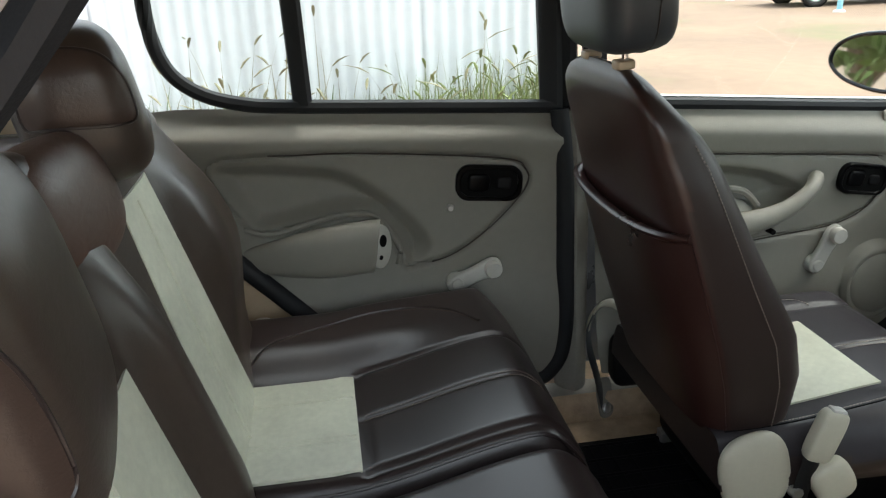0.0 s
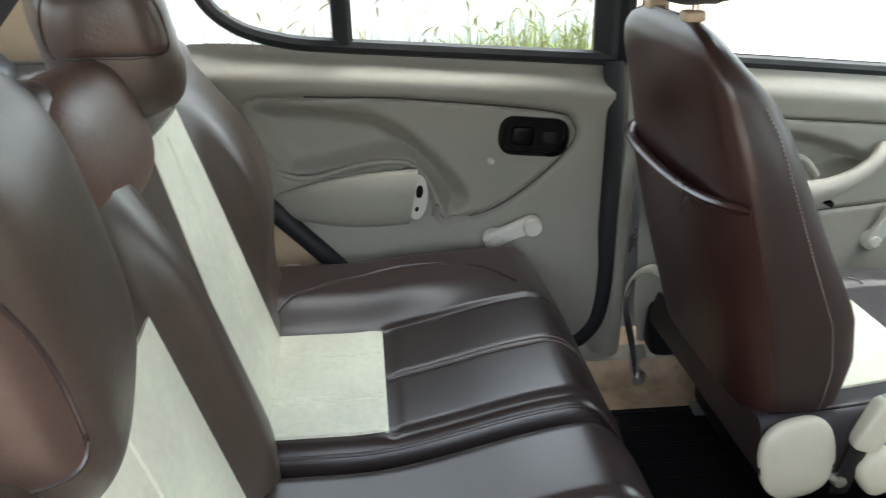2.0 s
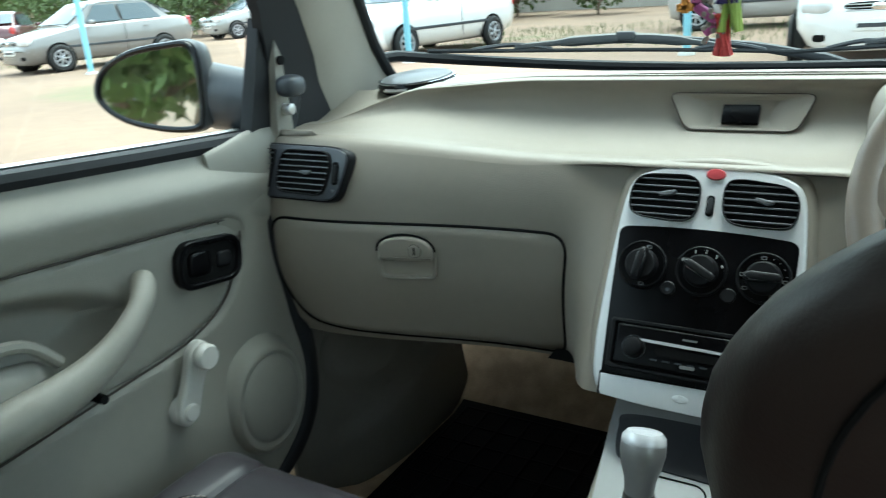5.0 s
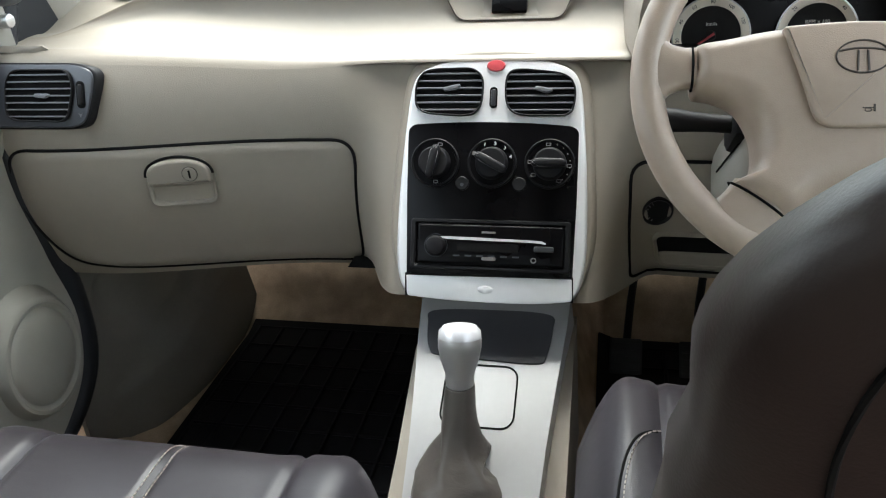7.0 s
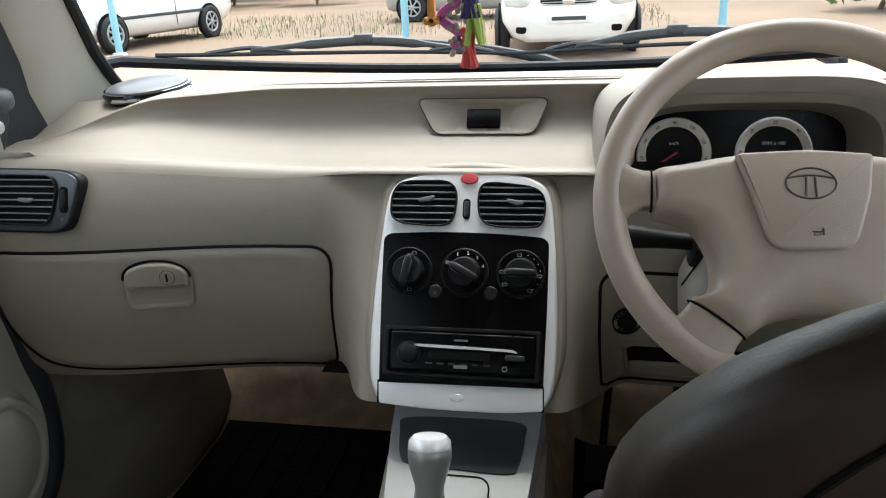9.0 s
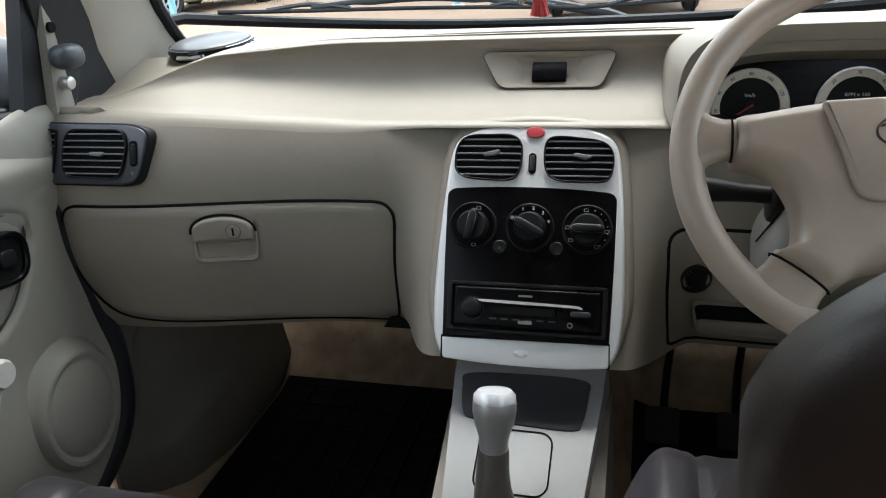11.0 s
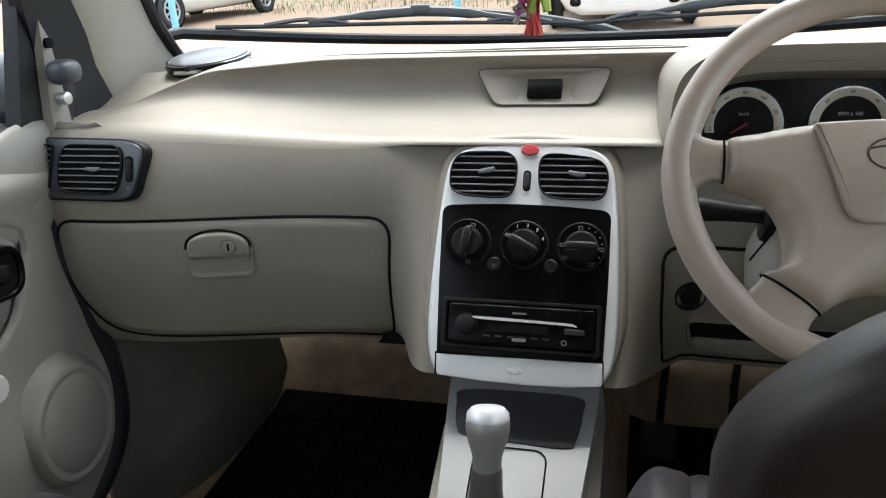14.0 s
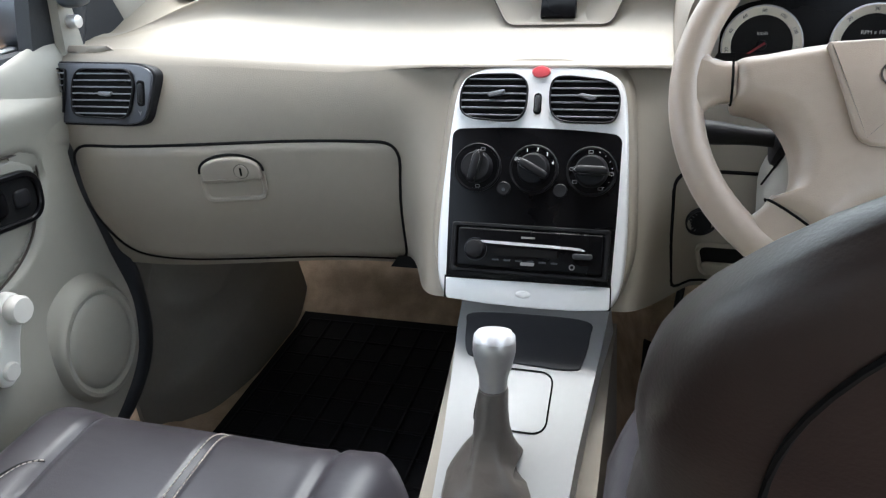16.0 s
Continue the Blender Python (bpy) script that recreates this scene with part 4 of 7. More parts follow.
# ---------- steering wheel and column ----------
WT = 36
WC = (0.335, 0.845, 0.878)
WM = frame_of(WC, (1, 0, 0), (0, math.sin(radians(WT)), math.cos(radians(WT))))
col = thing("steering_column", "beige steering column shroud with black stalks", "steering column", (0.33, 1.0, 0.8))
part("shroud", moved(loft([[(x * k_, y * k_ - 0.01, d) for x, y in rrect(0.145, 0.125, 0.045, 6)] for k_, d in ((0.55, -0.03), (0.85, -0.036), (0.97, -0.055), (1.0, -0.09), (1.03, -0.20), (1.05, -0.26))]), WM), M["trim_lite"], col)
part("key_lock", moved(lathe([(0.014, 0), (0.014, 0.02), (0.011, 0.024), (0.001, 0.02)], Matrix(), 20), WM @ pose(-0.055, -0.062, -0.10, 0, -60, 0)), M["black"], col)
for s in (-1, 1):
    part("stalk", moved(tube(smooth_path([(s * 0.05, 0.004, -0.085), (s * 0.10, 0.006, -0.08), (s * 0.165, 0.008, -0.07)], 4), [0.010, 0.010, 0.010, 0.009, 0.009, 0.010, 0.012, 0.012, 0.009], 10), WM), M["black"], col)
part("shroud_seam", moved(tube([(-0.078, -0.012, -0.20), (-0.0735, -0.012, -0.09), (-0.06, -0.012, -0.046), (-0.03, -0.012, -0.036)], 0.0012, 5), WM), M["gap"], col)
part("switch_housing", moved(box(-0.082, 0.082, -0.012, 0.024, -0.13, -0.06, 0.008), WM), M["black"], col)
sw = thing("steering_wheel", "worn beige four-spoke steering wheel with a moulded horn pad", "steering wheel", WC)
R0 = 0.166
part("rim", moved(tube([(R0 * math.cos(a), 0.0206 + R0 * math.sin(a), 0.0015) for a in np.linspace(0, 2 * math.pi, 97)[:-1]], 0.0148, 16, True, flat=1.12, up=(0, 0, 1)), WM), M["wheel"], sw)
SPAN = np.linspace(0, 2 * math.pi, 17)[:-1]
for s in (-1, 1):
    part("upper_spoke", moved(loft([[(s * x, y0 + (y1 - y0) * (0.5 + 0.5 * math.copysign(abs(math.cos(a)) ** 0.7, math.cos(a))), d + t_ * math.copysign(abs(math.sin(a)) ** 0.8, math.sin(a))) for a in SPAN] for x, y0, y1, d, t_ in ((0.1255, 0.009, 0.045, 0.008, 0.013), (0.136, 0.0095, 0.046, 0.006, 0.013), (0.146, 0.0065, 0.0505, 0.003, 0.0135), (0.154, -0.002, 0.060, 0.001, 0.0145), (0.160, -0.012, 0.071, 0.0, 0.015), (0.165, -0.022, 0.080, 0.0, 0.014))]), WM), M["wheel"], sw)
    part("spoke_joint", moved(tube([(s * 0.129, 0.0265 + 0.0195 * math.cos(a), 0.008 + 0.0135 * math.sin(a)) for a in SPAN], 0.0011, 6, True), WM), M["gap"], sw)
    e0, e1 = Vector((s * 0.097, -0.074, 0)), Vector((s * 0.051, -0.106, 0))
    out_ = Vector((s * 0.57, -0.82, 0))
    rings_ = []
    for q, wid, d, t_ in ((-0.006, 0.94, 0.007, 0.012), (0.008, 0.94, 0.005, 0.0125), (0.018, 1.02, 0.003, 0.013), (0.028, 1.25, 0.001, 0.0145), (0.038, 1.6, 0.0, 0.0145), (0.041, 1.75, 0.0, 0.012)):
        c_ = (e0 + e1) / 2 + out_ * q
        rings_.append([tuple(c_ + (e1 - e0) * 0.5 * wid * math.copysign(abs(math.cos(a)) ** 0.7, math.cos(a)) + Vector((0, 0, d + t_ * math.copysign(abs(math.sin(a)) ** 0.8, math.sin(a))))) for a in SPAN])
    part("lower_spoke", moved(loft(rings_), WM), M["wheel"], sw)
    c_ = (e0 + e1) / 2
    part("spoke_joint", moved(tube([tuple(c_ + (e1 - e0) * 0.5 * math.cos(a) + Vector((0, 0, 0.007 + 0.0125 * math.sin(a)))) for a in SPAN], 0.0012, 6, True), WM), M["gap"], sw)
EDGE = [((0, 0.066), (0, 0.048)), ((-0.061, 0.060), (-0.056, 0.044)), ((-0.100, 0.0525), (-0.092, 0.038)), ((-0.1275, 0.046), (-0.112, 0.034)), ((-0.1285, 0.026), (-0.113, 0.026)), ((-0.1275, 0.0075), (-0.111, 0.019)), ((-0.111, 0.003), (-0.096, 0.015)), ((-0.092, -0.007), (-0.073, 0.004)), ((-0.079, -0.031), (-0.058, -0.023)), ((-0.077, -0.056), (-0.056, -0.047)), ((-0.083, -0.069), (-0.063, -0.062)), ((-0.095, -0.0755), (-0.072, -0.071)), ((-0.074, -0.091), (-0.062, -0.077)), ((-0.052, -0.104), (-0.050, -0.080)), ((-0.034, -0.092), (-0.034, -0.062)), ((-0.018, -0.085), (-0.018, -0.053)), ((0, -0.082), (0, -0.050))]
EDGE = EDGE + [((-o[0], o[1]), (-i[0], i[1])) for o, i in EDGE[-2:0:-1]]
po, pi_ = np.array(smooth_path([o for o, i in EDGE], 5, True)), np.array(smooth_path([i for o, i in EDGE], 5, True))
pad_rings = [[(*p, -0.016) for p in po], [(*p, 0.002) for p in po]]
for q in np.linspace(0.12, 1, 8):
    pad_rings.append([(*p, 0.002 + 0.026 * math.sqrt(1 - (1 - q) ** 2) + 0.004 * (q > 0.99) * 0) for p in po + (pi_ - po) * q])
pad = part("horn_pad", moved(loft(pad_rings), WM), M["wheel"], sw)
face_l = round_poly([(-0.0595, 0.054), (-0.046, 0.013), (-0.035, -0.026), (-0.025, -0.0325), (0.028, -0.0315), (0.037, -0.0225), (0.049, 0.018), (0.0525, 0.054), (0, 0.058)], [0.004, 0.01, 0.008, 0.008, 0.008, 0.008, 0.01, 0.004, 0.02], 4)
part("pad_face", moved(plate(face_l, 0.024, 0.0335, 0.0035, 4), WM), M["wheel"], pad)
em = WM @ pose(0.001, 0.026, 0.0335)
oval = [(x * 1.44, y) for x, y in circle(0.0145, 40)]
part("oval_badge", moved(ring_plate(oval, [(x * 0.93, y * 0.9) for x, y in oval], 0, 0.0012, 0.0004), em), M["groove"], pad, "plain dark oval badge")
part("badge_bar", moved(tube([(x, 0.0045 + 0.0025 * (1 - (x / 0.018) ** 2), 0.0006) for x in np.linspace(-0.018, 0.018, 9)], 0.0009, 5), em), M["groove"], pad)
for s in (-1, 1):
    part("badge_bar", moved(tube([(s * 0.0035, 0.005, 0.0006), (s * 0.0042, -0.012, 0.0006)], 0.0009, 5), em), M["groove"], pad)
part("horn_mark", moved(merged(box(-0.005, 0.003, -0.0004, 0.0004, 0, 0.0005), box(0.003, 0.0045, -0.003, 0.003, 0, 0.0005), ring_plate(rrect(0.005, 0.003, 0.001, 2, -0.001, -0.0018), rrect(0.0038, 0.0018, 0.0006, 2, -0.001, -0.0018), 0, 0.0005)), WM @ pose(0.005, -0.017, 0.0335)), M["groove"], pad)

# ---------- console and gear lever ----------
con = thing("centre_console", "silver centre console with a black tray and ashtray lid", "console", (0, 0.9, 0.3))
CM = frame_of((0, 0.95, 0.53), (1, 0, 0), (0, 0.9, 0.43))
part("body", moved(loft([[(-w, v, d), (-w + 0.004, v, 0.0), (w - 0.004, v, 0.0), (w, v, d)] for v, w, d in ((0.085, 0.102, -0.10), (0.03, 0.099, -0.12), (-0.05, 0.091, -0.15), (-0.13, 0.084, -0.17), (-0.20, 0.080, -0.16), (-0.26, 0.078, -0.10), (-0.30, 0.076, -0.04))]), CM), M["console"], con)
part("side_skirt", loft([[(-0.112, y, 0.22), (-0.104, y, zt), (0.104, y, zt), (0.112, y, 0.22)] for y, zt in ((1.08, 0.50), (0.98, 0.50), (0.85, 0.43), (0.70, 0.37), (0.60, 0.34), (0.42, 0.33))]), M["trim"], con)
part("tray", moved(plate(smooth_path([(-0.078, 0.050), (0, 0.055), (0.072, 0.052), (0.078, 0.03), (0.073, -0.008), (0.062, -0.020), (0, -0.019), (-0.06, -0.016), (-0.076, -0.006), (-0.083, 0.03)], 5, True), -0.004, 0.002, 0.001), CM), M["tray"], con, "black storage tray")
part("ashtray_gap", moved(tube([(x, y, 0.0005) for x, y in rrect(0.088, 0.082, 0.016, 5, -0.004, -0.067)], 0.0012, 5, True), CM), M["gap"], con)
gear = thing("gear_lever", "gear lever with a chrome-topped knob and grey gaiter", "gear lever", (0, 0.80, 0.45))
axis = Vector((-0.002, 0.05, 0.14)).normalized()
gm_ = frame_of((-0.016, 0.825, 0.50), axis.orthogonal(), axis.cross(axis.orthogonal()))
part("knob", lathe([(0.0165, 0.02), (0.0155, 0.05), (0.0165, 0.068), (0.0215, 0.084), (0.0245, 0.098), (0.0245, 0.108), (0.0235, 0.110)], gm_), M["knob"], gear)
part("cap", lathe([(0.0245, 0.110), (0.0235, 0.118), (0.019, 0.1225), (0.001, 0.124)], gm_), M["cap"], gear, "bright silver cap")
rings = []
for h, r, q in ((0.056, 0.0172, 0), (0.050, 0.0182, 0.02), (0.030, 0.0195, 0.04), (0.012, 0.0215, 0.07), (-0.005, 0.024, 0.14), (-0.018, 0.029, 0.26), (-0.026, 0.037, 0.12), (-0.036, 0.038, 0.30), (-0.044, 0.048, 0.14), (-0.054, 0.047, 0.28), (-0.066, 0.058, 0.14), (-0.090, 0.066, 0.03)):
    c0 = Vector((-0.016, 0.825, 0.50)) + axis * h - Vector((0, 0.002, 0)) * (q * 10)
    rings.append([tuple(c0 + Vector(((r * 0.95) * math.cos(a) * (1 + q * math.cos(3 * a + h * 90)), r * 1.15 * math.sin(a) * (1 + q * 0.5 * math.sin(2 * a)), 0.012 * q * math.sin(5 * a) - 0.3 * r * math.sin(a) * 0.5))) for a in np.linspace(0, 2 * math.pi, 41)[:-1]])
part("gaiter", loft(rings), M["boot"], gear, "creased grey leatherette gaiter", 60)
hb = thing("handbrake", "pale plastic handbrake lever between the front seats", "handbrake", (0.0, 0.4, 0.35))
part("lever", tube(smooth_path([(0.0, 0.40, 0.37), (0.0, 0.50, 0.415), (0.0, 0.62, 0.47)], 5), 0.019, 12, flat=1.15), M["ivory"], hb)
part("base", pillow(0.05, 0.10, 0.05, 4, 8), M["ivory"], hb).location = (0.0, 0.38, 0.35)
part("button", cyl((0, 0.62, 0.47), (0, 0.635, 0.477), 0.010, bevel=0.003), M["black"], hb)



# ---------- doors ----------
def door_panel(s, depth, outline, step=0.005):
    """A door lining: depth(y, z) is how far it stands into the car."""
    P = np.array(outline)
    ys = np.arange(P[:, 0].min(), P[:, 0].max() + step, step)
    zs = np.arange(P[:, 1].min(), P[:, 1].max() + step, step)
    G = np.array([(y, z) for y in ys for z in zs])
    d = depth(G)
    inside = poly_dist(G, P) < step * 0.6
    nz = len(zs)
    verts = [(s * (0.66 - dd), y, z) for (y, z), dd in zip(G, d)]
    faces = []
    for i in range(len(ys) - 1):
        for j in range(nz - 1):
            q = (i * nz + j, (i + 1) * nz + j, (i + 1) * nz + j + 1, i * nz + j + 1)
            if all(inside[k_] for k_ in q):
                faces.append(q if s < 0 else q[::-1])
    bm = bm_from(verts, faces)
    bmesh.ops.delete(bm, geom=[v for v in bm.verts if not v.link_faces], context="VERTS")
    A, B = P, np.roll(P, -1, 0)
    for v in bm.verts:
        if v.is_boundary:
            q = np.array((v.co.y, v.co.z))
            t = np.clip(((q - A) * (B - A)).sum(1) / np.maximum(((B - A) ** 2).sum(1), 1e-12), 0, 1)
            near = A + (B - A) * t[:, None]
            k = np.linalg.norm(near - q, axis=1).argmin()
            v.co.y, v.co.z = near[k]
    return bm


def groove(dist, w=0.004, h=0.005):
    return h * np.exp(-(dist / w) ** 2)


def winder(parent, s, piv, knob):
    """A window winder: boss, arm and round knob."""
    y0, z0 = piv
    y1, z1 = knob
    L = math.hypot(y1 - y0, z1 - z0)
    m = frame_of((s * 0.652, y0, z0), (0, y1 - y0, z1 - z0), (0, -(z1 - z0) * s, (y1 - y0) * s))
    if m.col[2][0] * s > 0:
        m = frame_of((s * 0.652, y0, z0), (0, y1 - y0, z1 - z0), (0, (z1 - z0) * s, -(y1 - y0) * s))
    w = part("window_winder", moved(lathe([(0.021, 0), (0.021, 0.010), (0.018, 0.014), (0.001, 0.015)], Matrix(), 24), m), M["winder"], parent, "grey plastic window winder")
    part("arm", moved(plate(smooth_path([(-0.018, -0.009), (-0.021, 0.0), (-0.018, 0.009), (0.0, 0.018), (L * 0.5, 0.0165), (L, 0.0195), (L + 0.019, 0.009), (L + 0.019, -0.009), (L, -0.0195), (L * 0.5, -0.0165), (0.0, -0.018)], 5, True), 0.008, 0.022, 0.006, 4), m), M["winder"], w)
    part("boss", moved(lathe([(0.013, 0.018), (0.013, 0.024), (0.011, 0.027), (0.001, 0.0275)], Matrix(), 24), m), M["winder"], w)
    part("knob", moved(lathe([(0.016, 0.02), (0.0185, 0.024), (0.019, 0.034), (0.016, 0.039), (0.001, 0.0395)], Matrix(), 28), m @ pose(L, 0, 0)), M["winder"], w)


def pull_handle(parent, s, y0, y1, z0, z1, tilt):
    """The black recessed door opener."""
    m = frame_of((s * 0.655, (y0 + y1) / 2, (z0 + z1) / 2), (0, math.cos(tilt) * -s, math.sin(tilt) * -s), (0, -math.sin(tilt), math.cos(tilt)))
    w, h = abs(y1 - y0), z1 - z0
    o = rrect(w, h, h * 0.38, 6)
    p = part("door_opener", moved(ring_plate(o, [(x * 0.86, y * 0.78) for x, y in o], -0.006, 0.006, 0.002), m), M["panel"], parent, "black recessed door opener")
    part("cup", moved(plate([(x * 0.9, y * 0.84) for x, y in o], -0.004, 0.0005), m), M["gap"], p)
    part("lever", moved(pillow(w * 0.17, h * 0.26, 0.008, 4, 6), m @ pose(w * 0.16 * s, 0, -0.001)), M["panel"], p)
    part("lock_slider", moved(pillow(w * 0.11, h * 0.17, 0.006, 4, 6), m @ pose(-w * 0.22 * s, 0, -0.001)), M["black"], p)


def rear_door(s):
    dr = thing("rear_door", "rear door with moulded greige lining and a broken pull handle", "car door", (s * 0.70, -0.25, 0.3))
    outl = smooth_path([(-0.70, 0.955), (-0.34, 0.962), (0.12, 0.940), (0.160, 0.925), (0.168, 0.60), (0.170, 0.43), (0.150, 0.36), (0.09, 0.325), (-0.12, 0.325), (-0.26, 0.40), (-0.40, 0.545), (-0.52, 0.655), (-0.70, 0.72)], 8, True)
    ins = smooth_path([(-0.545, 0.868), (-0.345, 0.878), (-0.18, 0.868), (0.04, 0.843), (0.088, 0.818), (0.088, 0.775), (0.015, 0.698), (-0.07, 0.642), (-0.150, 0.624), (-0.172, 0.626), (-0.195, 0.690), (-0.235, 0.742), (-0.30, 0.745), (-0.44, 0.722), (-0.49, 0.745)], 8, True)
    sc = smooth_path([(-0.53, 0.862), (-0.36, 0.858), (-0.27, 0.835), (-0.19, 0.772), (-0.125, 0.70), (-0.115, 0.655), (-0.16, 0.626), (-0.195, 0.690), (-0.235, 0.742), (-0.30, 0.745), (-0.44, 0.722), (-0.49, 0.745)], 8, True)

    def depth(G):
        y, z = G[:, 0], G[:, 1]
        zs = 0.955 - 0.055 * (y + 0.34)
        d = 0.006 - 0.030 * sm(-0.05, 0.0, z - zs) + 0.010 * np.exp(-((z - zs + 0.055) / 0.03) ** 2)
        a, b = poly_dist(G, ins), poly_dist(G, sc)
        d = d - 0.005 * sm(0.003, -0.003, a) - groove(a, 0.0045, 0.009) - 0.036 * sm(0.004, -0.040, b)
        return d + 0.010 * sm(0.62, 0.50, z)
    part("lining", door_panel(s, depth, outl), M["door"], dr)
    line = np.array(smooth_path(ins, 2, True))
    clear = poly_dist(line, sc) > 0.014
    if not clear.all():
        k0 = max((i for i in range(len(line)) if clear[i] and not clear[i - 1]), key=lambda i: next(n for n in range(len(line)) if not clear[(i + n) % len(line)]))
        line = np.roll(line, -k0, 0)[:next(n for n in range(len(line)) if not clear[(k0 + n) % len(line)])]
    part("inset_line", tube([(s * (0.66 - d_ - 0.0045), p[0], p[1]) for p, d_ in zip(line, depth(line))], 0.0017, 5, bool(clear.all())), M["groove"], dr)
    # torn armrest and its open end
    rings = []
    for t in np.linspace(0, 1, 14):
        y = -0.505 + 0.275 * t
        zc = 0.672 + 0.016 * t
        h = 0.020 + 0.036 * math.sin(min(1, t * 1.25) * math.pi / 2)
        w = 0.012 + 0.050 * math.sin(min(1, t * 1.25) * math.pi / 2)
        rings.append([(s * (0.665 - w * (0.5 + 0.5 * math.cos(a)) ** 0.7), y + 0.01 * math.sin(a), zc + h * math.copysign(abs(math.sin(a)) ** 0.8, math.sin(a))) for a in np.linspace(-math.pi, math.pi, 25)[:-1]])
    arm = part("armrest", loft(rings), M["door"], dr, "greige moulded armrest with an open end")
    em_ = frame_of((s * 0.630, -0.222, 0.684), (0.66 * s, 0.75, 0) if s > 0 else (-0.66, 0.75, 0), (0, 0, 1))
    part("end_cap", moved(plate([(x, y * 1.55) for x, y in circle(0.030, 24)], -0.004, 0.003, 0.002), em_ if s < 0 else em_), M["winder"], arm)
    part("hole", moved(plate([(x * 0.9, y * 1.2) for x, y in circle(0.011, 16)], 0, 0.0045), em_ @ pose(0.004, 0.012, 0)), M["gap"], arm)
    part("hole", moved(plate(circle(0.005, 12), 0, 0.0045), em_ @ pose(-0.004, -0.022, 0)), M["gap"], arm)
    part("armrest_edge", tube([(s * 0.652, y, z) for y, z in smooth_path([(-0.49, 0.735), (-0.43, 0.722), (-0.32, 0.748), (-0.24, 0.748), (-0.205, 0.715), (-0.182, 0.672), (-0.186, 0.635)], 6)], 0.006, 8), M["door"], dr)
    part("wheel_arch_trim", grid(lambda y, z: (s * 0.668, y, z), np.linspace(-0.70, -0.36, 6), np.linspace(0.36, 0.70, 6), 0.008), M["cream"], dr)
    part("trim_clip", moved(pillow(0.006, 0.022, 0.026, 3, 5), pose(s * 0.652, -0.475, 0.515)), M["white"], dr)
    pull_handle(dr, s, -0.060, 0.080, 0.756, 0.832, radians(-5))
    part("screw", cyl((s * 0.664, -0.072, 0.746), (s * 0.650, -0.072, 0.746), 0.009, 0.006, 14, 0.002), M["winder"], dr)
    winder(dr, s, (-0.066, 0.585), (0.010, 0.615))
    part("edge_seal", tube(smooth_path([(s * 0.665, 0.160, 0.935), (s * 0.656, 0.172, 0.80), (s * 0.652, 0.176, 0.60), (s * 0.652, 0.178, 0.44), (s * 0.652, 0.155, 0.355), (s * 0.652, 0.085, 0.318), (s * 0.658, -0.12, 0.316), (s * 0.652, -0.27, 0.41), (s * 0.645, -0.40, 0.555), (s * 0.645, -0.53, 0.69)], 6), 0.020, 10, flat=0.8, up=(1, 0, 0)), M["rubber"], dr)
    part("window_seal", tube(smooth_path([(s * 0.68, 0.165, 0.938), (s * 0.682, -0.10, 0.953), (s * 0.684, -0.36, 0.968), (s * 0.684, -0.46, 0.978), (s * 0.684, -0.545, 1.005), (s * 0.683, -0.60, 1.06), (s * 0.676, -0.618, 1.16), (s * 0.64, -0.60, 1.30)], 6), 0.014, 8), M["rubber"], dr)
    part("glazing_bar", tube([(s * 0.686, -0.352, 0.96), (s * 0.668, -0.358, 1.18), (s * 0.625, -0.37, 1.36)], 0.020, 8, flat=0.7), M["rubber"], dr)
    part("frame_post", tube([(s * 0.690, 0.150, 0.93), (s * 0.672, 0.135, 1.16), (s * 0.625, 0.115, 1.37)], 0.026, 8, flat=0.7), M["rubber"], dr)
    part("outer_skin", box(s * 0.755 - 0.012, s * 0.755 + 0.012, -0.66, 0.17, 0.28, 0.925, 0.01), M["paint"], dr)
    gl_ = part("window_glass", grid(lambda u, v: (s * (0.694 - 0.062 * v), -0.62 + 0.77 * u, 0.94 + 0.42 * v), np.linspace(0, 1, 6), np.linspace(0, 1, 4)), M["glass"], dr)
    gl_.visible_shadow = False
    return dr


